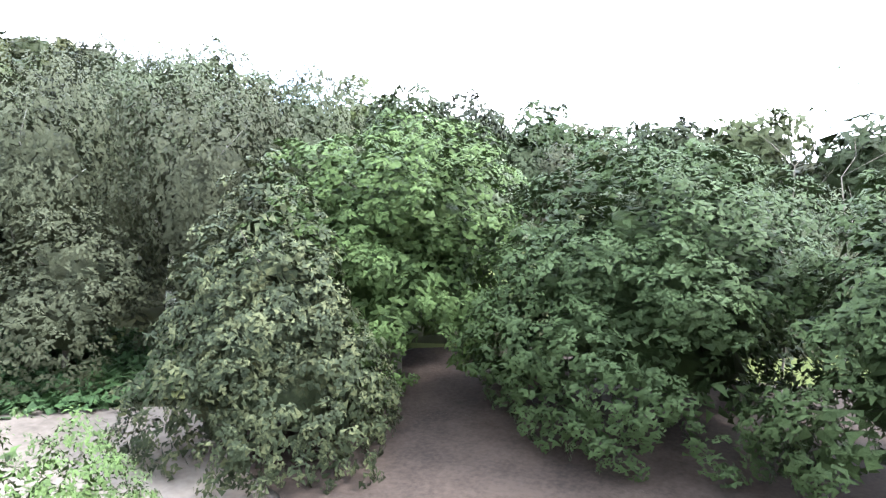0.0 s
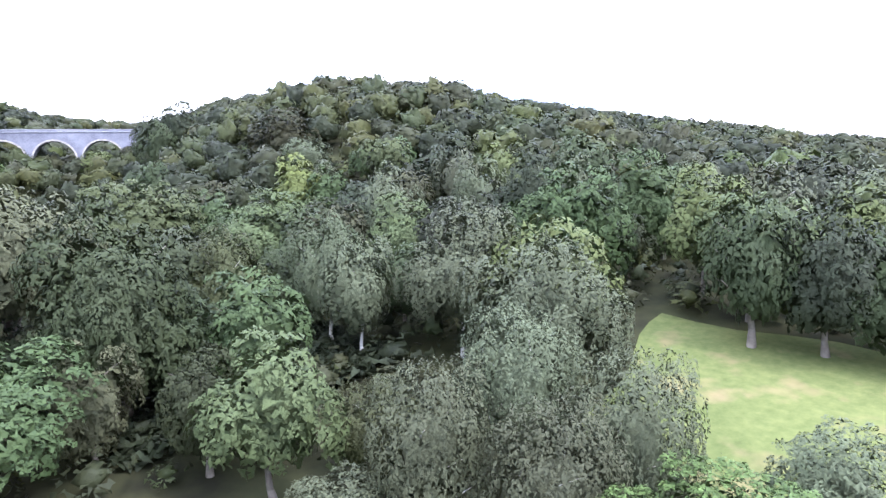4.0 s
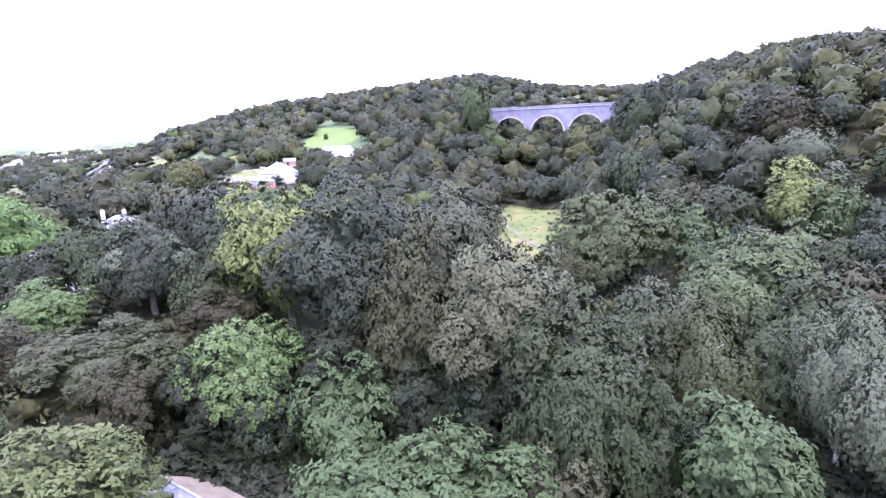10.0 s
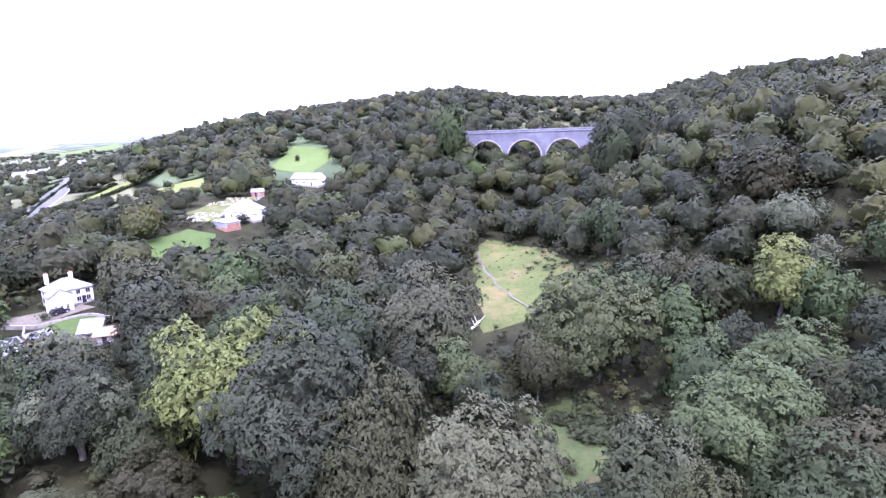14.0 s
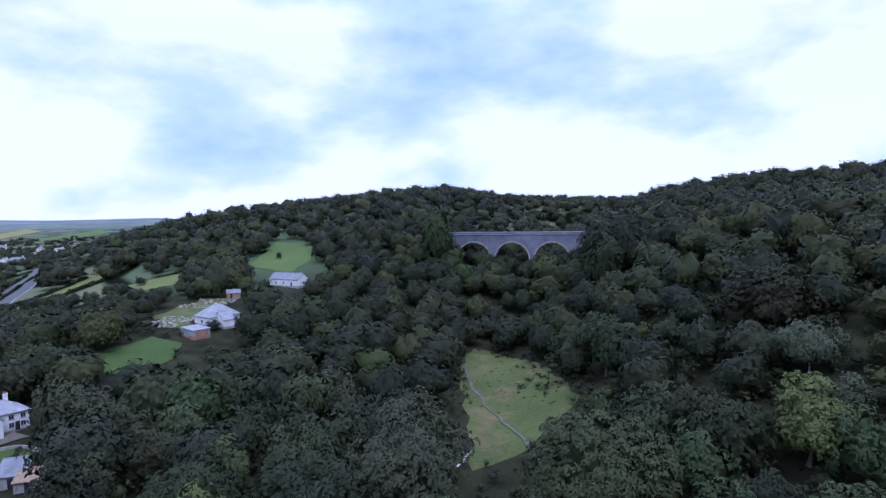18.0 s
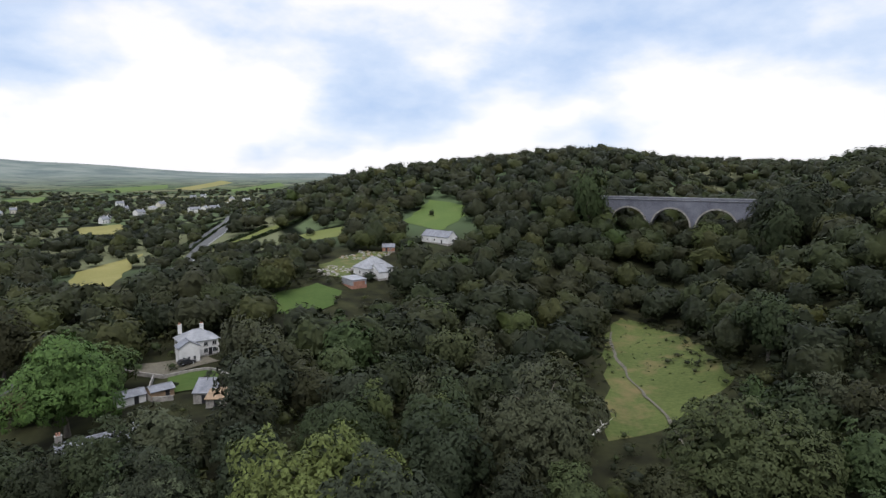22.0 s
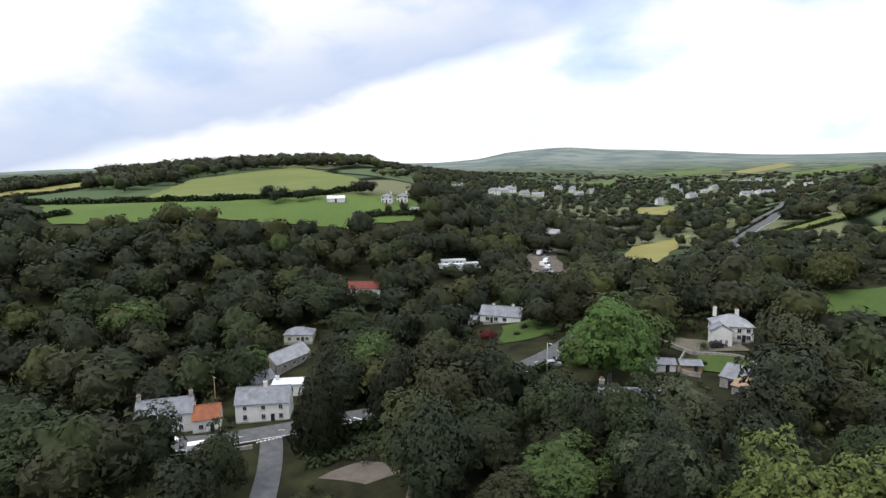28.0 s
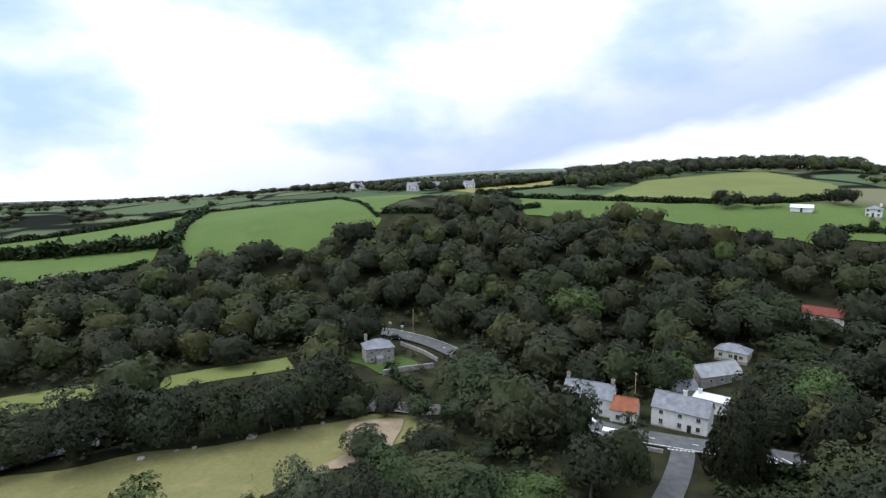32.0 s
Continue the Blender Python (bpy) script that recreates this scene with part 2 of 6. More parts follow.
PALESLATE = plain("pale lichened slate", (0.1558, 0.1599, 0.1722), (0.2870, 0.2911, 0.3034), 0.5, 4, 0.7, 0.3, 0.01)
HUTSLATE = plain("pale bluish weathered slate", (0.085, 0.088, 0.104), (0.178, 0.183, 0.208), 0.9, 7, 0.7, 0.3, 0.01)


def _piece(n, l, bsdf):
    info = n.new("ShaderNodeObjectInfo")
    f = mixed(n, l, "MIX", 0.55, noise_fac(n, l, 3.0, 5), info.outputs["Random"])
    l.new(ramp(n, l, f, ((0.2, (0.06, 0.062, 0.075)), (0.5, (0.12, 0.123, 0.145)), (0.85, (0.19, 0.192, 0.215)))), bsdf.inputs["Base Color"])
    bsdf.inputs["Roughness"].default_value = 0.75
    bump(n, l, bsdf, noise_fac(n, l, 20, 3), 0.3, 0.01)


HUTPIECE = mat("single weathered slate", _piece)
MOSSY = plain("mossy brown slates", (0.075, 0.062, 0.042), (0.16, 0.135, 0.09), 0.6, 6, 0.9, 0.4, 0.02)
ORANGETILE = plain("orange clay tiles", (0.150, 0.049, 0.024), (0.247, 0.090, 0.045), 0.8, 6, 0.8, 0.3, 0.01)
REDTILE = plain("red clay tiles", (0.1072, 0.0255, 0.0180), (0.1628, 0.0450, 0.0307), 0.8, 6, 0.8, 0.3, 0.01)
RENDER = plain("white render", (0.4836, 0.4758, 0.4524), (0.6396, 0.6318, 0.6162), 0.4, 5, 0.85, 0.15, 0.005)
CREAM = plain("cream render", (0.4056, 0.3822, 0.3120), (0.5460, 0.5226, 0.4368), 0.4, 5, 0.85, 0.15, 0.005)
STONE = plain("grey rubble stone", (0.14, 0.13, 0.12), (0.33, 0.31, 0.28), 0.9, 5, 0.9, 0.6, 0.04)
BLUESTONE = plain("blue-grey viaduct stone", (0.075, 0.078, 0.098), (0.165, 0.168, 0.195), 0.15, 1.5, 0.9, 0.5, 0.05)
BRICK = plain("weathered brick", (0.2125, 0.1020, 0.0680), (0.3230, 0.1700, 0.1190), 0.8, 6, 0.9, 0.4, 0.02)
TIMBER = plain("weathered timber", (0.16, 0.11, 0.07), (0.32, 0.23, 0.15), 1.5, 12, 0.85, 0.3, 0.01)
METALWHITE = plain("white sheet metal", (0.4756, 0.4920, 0.5084), (0.6396, 0.6478, 0.6560), 0.3, 4, 0.45, 0.1, 0.004)
BLACKPAINT = plain("black paint", (0.015, 0.015, 0.017), (0.03, 0.03, 0.033), 1, 8, 0.35, 0.05, 0.002)


def _glass(n, l, bsdf):
    bsdf.inputs["Base Color"].default_value = (0.03, 0.035, 0.04, 1)
    bsdf.inputs["Roughness"].default_value = 0.25
    bsdf.inputs["Specular IOR Level"].default_value = 0.25
    bsdf.inputs["Specular IOR Level"].default_value = 0.6


GLASS = mat("dark window glass", _glass)


def _water(n, l, bsdf):
    bsdf.inputs["Base Color"].default_value = (0.035, 0.028, 0.018, 1)
    bsdf.inputs["Roughness"].default_value = 0.25
    bsdf.inputs["Specular IOR Level"].default_value = 0.25
    bump(n, l, bsdf, noise_fac(n, l, 1.2, 3), 0.25, 0.05)


WATER = mat("peaty river water", _water)


def grassy(name, lo, hi, dry, amount=0.5, scale=0.02, start=0.55):
    def build(n, l, bsdf):
        broad = noise_fac(n, l, scale, 5)
        fine = noise_fac(n, l, 0.9, 4)
        g = ramp(n, l, mixed(n, l, "MIX", 0.45, broad, fine), ((0.36, lo), (0.64, hi)))
        patch = ramp(n, l, noise_fac(n, l, scale * 2.7, 3), ((start, (0, 0, 0)), (start + 0.2, (amount, amount, amount))))
        l.new(mixed(n, l, "MIX", patch, g, dry), bsdf.inputs["Base Color"])
        bsdf.inputs["Roughness"].default_value = 0.95
        bsdf.inputs["Specular IOR Level"].default_value = 0.1
        bump(n, l, bsdf, fine, 0.5, 0.15)
    return mat(name, build)


PASTURE = grassy("green pasture", (0.061, 0.094, 0.025), (0.089, 0.128, 0.035), (0.114, 0.132, 0.046), 0.4)
OLIVEFIELD = grassy("olive pasture", (0.095, 0.112, 0.033), (0.133, 0.146, 0.047), (0.155, 0.155, 0.060), 0.5)
HAYFIELD = grassy("yellowed hay field", (0.140, 0.133, 0.042), (0.210, 0.189, 0.070), (0.231, 0.203, 0.084), 0.5)
ROUGHGRASS = grassy("rough meadow grass", (0.050, 0.065, 0.020), (0.097, 0.108, 0.037), (0.158, 0.119, 0.065), 0.8, 0.05)
MEADOWGRASS = grassy("lush meadow grass", (0.038, 0.054, 0.015), (0.088, 0.104, 0.032), (0.142, 0.106, 0.052), 0.9, 0.03, 0.5)
PATHGRIT = plain("trodden stony earth", (0.06, 0.056, 0.042), (0.125, 0.115, 0.088), 0.7, 5, 0.95, 0.4, 0.03)
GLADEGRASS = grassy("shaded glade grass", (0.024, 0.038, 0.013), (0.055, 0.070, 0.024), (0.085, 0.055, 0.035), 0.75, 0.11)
TANGRASS = grassy("trodden tan grass", (0.11, 0.108, 0.042), (0.158, 0.146, 0.06), (0.2, 0.168, 0.084), 0.7, 0.05)
LAWN = grassy("garden lawn", (0.0361, 0.0619, 0.0155), (0.0568, 0.0860, 0.0224), (0.0697, 0.0834, 0.0267), 0.3, 0.1)


def _ground(n, l, bsdf):
    """Woodland floor nearby, shade between the trees darkened into its colour; farther out a patchwork of hedged
    fields, then moor paled by haze in its colour.
    """
    c = n.new("ShaderNodeTexCoord")
    # near floor colour lowered to stand for the shade in gaps between trees
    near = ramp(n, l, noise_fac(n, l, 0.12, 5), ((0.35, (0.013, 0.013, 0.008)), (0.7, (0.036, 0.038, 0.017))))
    v = n.new("ShaderNodeTexVoronoi")
    v.inputs["Scale"].default_value = 0.0085
    l.new(c.outputs["Object"], v.inputs["Vector"])
    sep = n.new("ShaderNodeSeparateColor")
    l.new(v.outputs["Color"], sep.inputs["Color"])
    cells = ramp(n, l, sep.outputs["Red"], ((0.0, (0.05, 0.07, 0.036)), (0.3, (0.066, 0.092, 0.044)), (0.55, (0.086, 0.105, 0.052)), (0.8, (0.125, 0.124, 0.07)), (1.0, (0.062, 0.08, 0.042))))
    e = n.new("ShaderNodeTexVoronoi")
    e.feature = "DISTANCE_TO_EDGE"
    e.inputs["Scale"].default_value = 0.0085
    l.new(c.outputs["Object"], e.inputs["Vector"])
    hedge = ramp(n, l, e.outputs["Distance"], ((0.03, (0.030, 0.045, 0.024)), (0.07, (1, 1, 1))))
    fields = mixed(n, l, "MULTIPLY", 1.0, cells, hedge)
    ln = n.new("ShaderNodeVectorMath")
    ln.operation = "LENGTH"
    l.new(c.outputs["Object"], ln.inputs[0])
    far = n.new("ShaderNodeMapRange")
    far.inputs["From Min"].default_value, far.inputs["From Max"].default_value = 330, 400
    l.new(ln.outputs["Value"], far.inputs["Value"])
    # distance haze mixed into the colour: far ground turns paler and bluer
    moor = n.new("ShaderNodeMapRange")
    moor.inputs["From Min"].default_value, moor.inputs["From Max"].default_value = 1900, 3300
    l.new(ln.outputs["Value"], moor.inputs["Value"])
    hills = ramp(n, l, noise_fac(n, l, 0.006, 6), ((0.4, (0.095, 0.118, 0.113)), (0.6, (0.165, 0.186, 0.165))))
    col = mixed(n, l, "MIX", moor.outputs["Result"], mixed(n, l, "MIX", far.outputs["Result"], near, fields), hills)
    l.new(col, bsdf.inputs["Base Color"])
    bsdf.inputs["Roughness"].default_value = 1.0
    bsdf.inputs["Specular IOR Level"].default_value = 0.05


GROUND = mat("woodland floor, far fields and hazed moor", _ground)


# ---- the lie of the land ----
HILLS = ((330,400,76,200,200),(130,230,20,65,65),(-60,630,65,190,180),(260,950,70,320,200),(-135,225,14,55,80),(-38,98,22,32,34),(-700,95,14,190,170),(-250,1100,18,300,250),(-170,60,-3,60,60),(-3500,2450,115,700,700),(-253,588,9,75,75),(95,715,-9,60,60),(232,432,6,45,45),(330,270,-10,80,80))
VALLEY = ((-150,-60),(-60,0),(0,0),(8,110),(8,230),(22,320),(45,395),(70,480),(95,620))
RIVER = ((40,-150),(-30,-112),(-80,-88),(-112,-60),(-128,-30),(-131,-16),(-146,4),(-172,22),(-215,30))
ROAD = ((-205, -120), (-188, -78), (-184, -50), (-178, -33), (-165, -14), (-148, 3), (-137, 16), (-131, 30), (-129, 45), (-127, 62), (-124, 76),
        (-124, 95), (-127, 112), (-131, 127), (-143, 150), (-159, 180), (-205, 265), (-258, 354), (-282, 405), (-330, 480))
LANE = ((-131, 45), (-122, 45), (-104, 42), (-84, 36), (-60, 20), (-30, 5))


def sst(a,b,v):
    t=np.clip((v-a)/(b-a),0.,1.); return t*t*(3-2*t)
def near_line(x,y,pts):
    d=np.full(np.shape(x),1e9)
    for (ax,ay),(bx,by) in zip(pts,pts[1:]):
        ex,ey=bx-ax,by-ay
        t=np.clip(((x-ax)*ex+(y-ay)*ey)/(ex*ex+ey*ey),0,1)
        d=np.minimum(d,np.hypot(x-ax-t*ex,y-ay-t*ey))
    return d
def height(x,y,river=True):
    x=np.asarray(x,float); y=np.asarray(y,float)
    z=np.zeros(np.broadcast(x,y).shape)
    for cx,cy,a,sx,sy in HILLS: z=z+a*np.exp(-.5*(((x-cx)/sx)**2+((y-cy)/sy)**2))
    d=np.hypot(x-5,y-35); az=np.degrees(np.arctan2(-(x-5),y-35))
    west=40*sst(52,76,az)*(1-.55*sst(112,150,az))
    rim=165+55*sst(80,60,az)+25*sst(95,125,az)
    z=z+west*sst(rim,rim+190,d)
    z=z+.0235*np.maximum(0,d-220)*sst(10,30,az)*(1-sst(75,105,az))
    z=z-.05*np.maximum(0,d-650)*sst(100,135,az)
    z=z-np.interp(az,(20,28,36,41,46,52,56,61.5,64,68,80,100),(0,-.003,.0035,.007,.010,.017,.014,.0214,.031,.033,.02,0))*np.maximum(0,d-1000)
    z=z*(1-(.86-.4*sst(300,380,y))*np.exp(-(near_line(x,y,VALLEY)/56)**2))
    z=z-2.9*np.exp(-((x-20)**2+(y-4)**2)/1500)
    if river: z=z-2.4*np.exp(-(near_line(x,y,RIVER)/6.0)**4)
    return z+.5


def z_at(x, y):
    return float(height(x, y))


def smooth_line(pts, step=3.0):
    """Points every few metres along a rounded line."""
    out = []
    for i in range(len(pts) - 1):
        p0, p1, p2, p3 = (np.array(pts[min(max(k, 0), len(pts) - 1)], float) for k in (i - 1, i, i + 1, i + 2))
        n = max(2, int(np.linalg.norm(p2 - p1) / step))
        for t in np.arange(n) / n:
            out.append(0.5 * (2 * p1 + (p2 - p0) * t + (2 * p0 - 5 * p1 + 4 * p2 - p3) * t**2 + (3 * p1 - p0 - 3 * p2 + p3) * t**3))
    return np.array(out + [np.array(pts[-1], float)])


def mesh_of(name, verts, faces, materials, smooth=False):
    me = bpy.data.meshes.new(name)
    me.from_pydata([tuple(map(float, v)) for v in verts], [], [tuple(map(int, f)) for f in faces])
    for m in materials if isinstance(materials, (list, tuple)) else [materials]:
        me.materials.append(m)
    if smooth:
        me.polygons.foreach_set("use_smooth", [True] * len(me.polygons))
    me.update()
    return me


def tris_mesh(name, verts, material, tint=None):
    """A mesh of loose triangles from an array of three corners each, quick for many thousands."""
    n = len(verts) // 3
    me = bpy.data.meshes.new(name)
    me.vertices.add(n * 3)
    me.vertices.foreach_set("co", np.ascontiguousarray(verts, np.float32).ravel())
    me.loops.add(n * 3)
    me.loops.foreach_set("vertex_index", np.arange(n * 3, dtype=np.int32))
    me.polygons.add(n)
    me.polygons.foreach_set("loop_start", np.arange(n, dtype=np.int32) * 3)
    me.materials.append(material)
    if tint is not None:
        me.attributes.new("tint", "FLOAT", "POINT").data.foreach_set("value", np.ascontiguousarray(tint, np.float32))
    me.update(calc_edges=True)
    return me


# ground: one sheet in rings, fine near the flight and coarse at the horizon
RINGS, SPOKES = 190, 360
radii = np.concatenate([[0.0], np.geomspace(3.0, 4700.0, RINGS)])
turns = np.linspace(0, 2 * np.pi, SPOKES, endpoint=False)
gx = (radii[:, None] * np.cos(turns)).ravel()
gy = (radii[:, None] * np.sin(turns)).ravel()
gz = height(gx, gy)
idx = np.arange((RINGS + 1) * SPOKES).reshape(RINGS + 1, SPOKES)
nxt = np.roll(idx, -1, 1)
gf = np.stack([idx[:-1], idx[1:], nxt[1:], nxt[:-1]], -1).reshape(-1, 4)
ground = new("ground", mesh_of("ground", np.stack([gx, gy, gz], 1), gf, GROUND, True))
tagged(ground, "wooded valley floor and hills rising to hedged farmland", "ground", kind="structure")


def sheet(name, corners, material, label, category="field", lift=0.25, res=5.0):
    """A patch of land that follows the ground, from quads of four corners each."""
    verts, faces = [], []
    for q in corners:
        a, b, c, d = (np.array(p, float) for p in q)
        n = int(min(40, max(4, max(np.linalg.norm(b - a), np.linalg.norm(c - d)) / res)))
        m = int(min(40, max(4, max(np.linalg.norm(d - a), np.linalg.norm(c - b)) / res)))
        base = len(verts)
        for i in range(n + 1):
            for j in range(m + 1):
                u, v = i / n, j / m
                p = (a * (1 - u) + b * u) * (1 - v) + (d * (1 - u) + c * u) * v
                p = p + 0.9 * np.array([math.sin(p[1] * 0.31), math.cos(p[0] * 0.27)])
                verts.append((p[0], p[1], z_at(*p) + lift))
        for i in range(n):
            for j in range(m):
                k = base + i * (m + 1) + j
                faces.append((k, k + m + 1, k + m + 2, k + 1))
    ob = new(name, mesh_of(name, verts, faces, material, True))
    return tagged(ob, label, category, kind="structure")


def ribbon(name, pts, width, material, label, category, lift=0.3, river=False, side=0.0, kind="structure", thick=0.0, ragged=0.0):
    line = smooth_line(pts)
    t = np.gradient(line, axis=0)
    t /= np.linalg.norm(t, axis=1)[:, None]
    nrm = np.stack([-t[:, 1], t[:, 0]], 1)
    mid = line + nrm * side
    z = height(mid[:, 0], mid[:, 1], river) + lift
    verts, faces = [], []
    for p, q, zz in zip(mid, nrm, z):
        for s in (-0.5, 0.5):
            wide = width * (1 + ragged * noise.noise(Vector((p[0] * 0.35, p[1] * 0.35, s * 9))))
            verts.append((*(p + q * s * wide), zz))
    for i in range(len(mid) - 1):
        faces.append((2 * i, 2 * i + 2, 2 * i + 3, 2 * i + 1))
    if thick:
        k = len(verts)
        verts += [(x, y, zz - thick) for x, y, zz in verts]
        for i in range(len(mid) - 1):
            faces += [(2 * i, 2 * i + k, 2 * i + 2 + k, 2 * i + 2), (2 * i + 1, 2 * i + 3, 2 * i + 3 + k, 2 * i + 1 + k)]
    ob = new(name, mesh_of(name, verts, faces, material))
    return tagged(ob, label, category, kind=kind)


FIELDS = [
    ("big", [((-332, -271), (-371, -182), (-221, -141), (-199, -177)), ((-371, -182), (-287, -108), (-265, -106), (-221, -141))], PASTURE, "bright green sloping pasture between hedges"),
    ("west", [((-139, -226), (-168, -273), (-225, -204), (-201, -190))], PASTURE, "green pasture below a hedgerow"),
    ("west_high", [((-190, -312), (-327, -277), (-228, -199), (-172, -277))], PASTURE, "green pasture with a thick hedge below"),
    ("ridge", [((-453, -129), (-642, -50), (-526, -39), (-420, -92))], HAYFIELD, "yellowish field along the ridge"),
    ("brow", [((-381, 1), (-518, 27), (-597, 125), (-461, 149)), ((-381, 1), (-461, 149), (-380, 141), (-354, 74))], OLIVEFIELD, "olive green pasture below a hilltop wood"),
    ("strip", [((-370, -48), (-336, 40), (-303, 41), (-306, -30)), ((-336, 40), (-332, 90), (-276, 100), (-303, 41)), ((-332, 90), (-339, 160), (-295, 140), (-276, 100))], PASTURE, "long green pasture between hedge and wood"),
    ("upper", [((-379, -182), (-403, -124), (-298, -114), (-290, -112))], PASTURE, "green field running up to the ridge"),
    ("paddock", [((-115, 214), (-107, 235), (-96, 230), (-90, 215)), ((-115, 214), (-90, 215), (-96, 200), (-105, 199))], LAWN, "mown green paddock below the hillside house"),
    ("hillside", [((-133, 394), (-136, 460), (-103, 438), (-93, 411)), ((-133, 394), (-93, 411), (-97, 379), (-99, 366))], PASTURE, "steep green field cut into the wooded hill"),
    ("lower", [((-242, 340), (-244, 405), (-230, 435), (-229, 351))], OLIVEFIELD, "narrow sloping field beside the lane"),
    ("slope", [((-197, 371), (-171, 393), (-154, 358), (-174, 346))], OLIVEFIELD, "small sloping field with a lone tree"),
    ("valley", [((-243, 239), (-280, 279), (-287, 333), (-218, 241))], HAYFIELD, "yellow-green field among valley trees"),
    ("small", [((-185, 188), (-208, 212), (-194, 210), (-178, 196))], OLIVEFIELD, "small green field behind the trees"),
    ("tan", [((-477, 451), (-461, 487), (-381, 410), (-424, 409))], HAYFIELD, "tan stubble field among the valley trees"),
    ("far_one", [((-1338, 1253), (-1480, 1678), (-1241, 1414), (-1104, 1086))], PASTURE, "far green field below the moor"),
    ("far_two", [((-1187, 1377), (-1620, 2142), (-1408, 1937), (-1083, 1327))], HAYFIELD, "far yellowish field below the moor"),
    ("far_three", [((-1005, 1370), (-1240, 1989), (-1028, 1690), (-854, 1192))], PASTURE, "far pale green field below the moor"),
    ("far_four", [((-993, 759), (-1084, 915), (-899, 769), (-875, 698))], PASTURE, "bright field behind the village"),
    ("meadow", [((5, 292), (13, 292), (30, 262), (-1, 258)), ((-1, 258), (30, 262), (36, 212), (2, 208)), ((2, 208), (36, 212), (20, 186), (3, 172))], MEADOWGRASS, "rough grass meadow with brown patches in the woods"),
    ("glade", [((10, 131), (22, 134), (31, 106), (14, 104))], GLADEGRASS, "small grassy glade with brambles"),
    ("riverside", [((-58, -92), (-96, -51), (-78, -31), (-44, -60)), ((-30, -106), (-58, -92), (-44, -60), (-22, -76)), ((-96, -51), (-126, -24), (-119, -10), (-78, -31))], TANGRASS, "trodden riverside field with a dirt patch"),
    ("beyond_river", [((-80, -138), (-113, -110), (-103, -101), (-80, -116)), ((-120, -100), (-150, -75), (-140, -68), (-112, -92))], OLIVEFIELD, "strip of rough grass beyond the river trees"),
    ("bank", [((44, 32), (76, 44), (84, 14), (44, 2))], ROUGHGRASS, "brown-green rough grass bank by the wood"),
    ("edge", [((-14, 41), (22, 36), (34, 16), (15, 27)), ((15, 27), (34, 16), (40, -14), (24, 16)), ((24, 16), (40, -14), (26, -20), (30, 2))], ROUGHGRASS, "rough grass verge round the car park"),
]
for key, quads, m, text in FIELDS:
    sheet("field", quads, m, text, lift=0.07 if abs(quads[0][0][0]) < 60 else 0.25 if abs(quads[0][0][0]) < 300 else 0.45)
sheet("car_park", [((-22, 38), (15, 26), (22, 17), (-14, -4)), ((-14, -4), (22, 17), (30, 3), (-6, -26)), ((-6, -26), (30, 3), (25, -9), (0, -32))], SAND, "pale sandy gravel car park under the trees", "car park", 0.12, 2.0)
# laid where the trees shade the sand; litter and painted shade in one
sheet("leaf_litter", [((12, 3), (20.5, 13), (25, 5), (22, -5)), ((12, 3), (22, -5), (17, -9), (11, -3)), ((20.5, 13), (30, 22), (36, 4), (25, 5)), ((25, 5), (36, 4), (34, -11), (22, -5)), ((22, -5), (34, -11), (28, -22), (17, -9))], SHADELITTER, "dark brown fallen leaves with tree shade painted into the colour", "leaf litter", 0.26, 1.0)
sheet("dirt_patch", [((-113, -32), (-119, -21), (-106, -16), (-98, -25)), ((-98, -25), (-106, -16), (-92, -23), (-86, -30))], SOIL, "bare pinkish soil worn into the field", "dirt", 0.36, 1.5)
sheet("layby", [((-101, 52), (-103, 62), (-94, 70), (-92, 58))], SAND, "gravelled lay-by beside the lane", "lay-by", 0.1, 1.5)
ribbon("road", ROAD, 7.5, TARMAC, "grey asphalt main road curving through the valley", "road", 0.45)
ribbon("lane", LANE, 5.0, TARMAC, "narrow grey lane joining the main road", "lane", 0.38)
ribbon("valley_lane", ((-262, 345), (-272, 363), (-289, 396), (-311, 446), (-330, 480)), 3.6, TARMAC, "grey lane climbing between hedges", "lane", 0.5)
ribbon("footpath", ((2, 268), (2.2, 254), (3.4, 245), (4.2, 236), (7.0, 228), (7.6, 220), (10.8, 211), (12.4, 204), (16, 194), (18, 186), (20, 170)), 0.95, PATHGRIT, "worn grey stony path across the meadow", "path", 0.3, ragged=1.3)
ribbon("river", RIVER, 7.0, WATER, "brown peaty river between wooded banks", "river", 1.1, True)
for s in (-1, 1):
    ribbon("road_edge_line", ROAD, 0.18, WHITELINE, "thin white line along the road edge", "road line", 0.456, side=3.3 * s)

# ---- buildings ----
def part(name, me, parent, label=""):
    ob = new(name, me)
    ob.parent = parent
    if label:
        ob["label"] = label
    return ob


def box(name, cx, cy, cz, sx, sy, sz, material, bev=0.0):
    """A box with its centre of the base at (cx, cy, cz)."""
    bm = bmesh.new()
    bmesh.ops.create_cube(bm, size=1.0, matrix=Matrix.Translation((cx, cy, cz + sz / 2)) @ Matrix.Diagonal((sx, sy, sz, 1)))
    if bev:
        bmesh.ops.bevel(bm, geom=bm.edges[:], offset=bev, segments=1, affect="EDGES")
    me = bpy.data.meshes.new(name)
    bm.to_mesh(me)
    bm.free()
    me.materials.append(material)
    return me


def thing(name, x, y, yaw, label, category, z=None, group=""):
    ob = new(name, None)
    ob.location = (x, y, z_at(x, y) if z is None else z)
    ob.rotation_euler = (0, 0, radians(yaw))
    return tagged(ob, label, category, group)


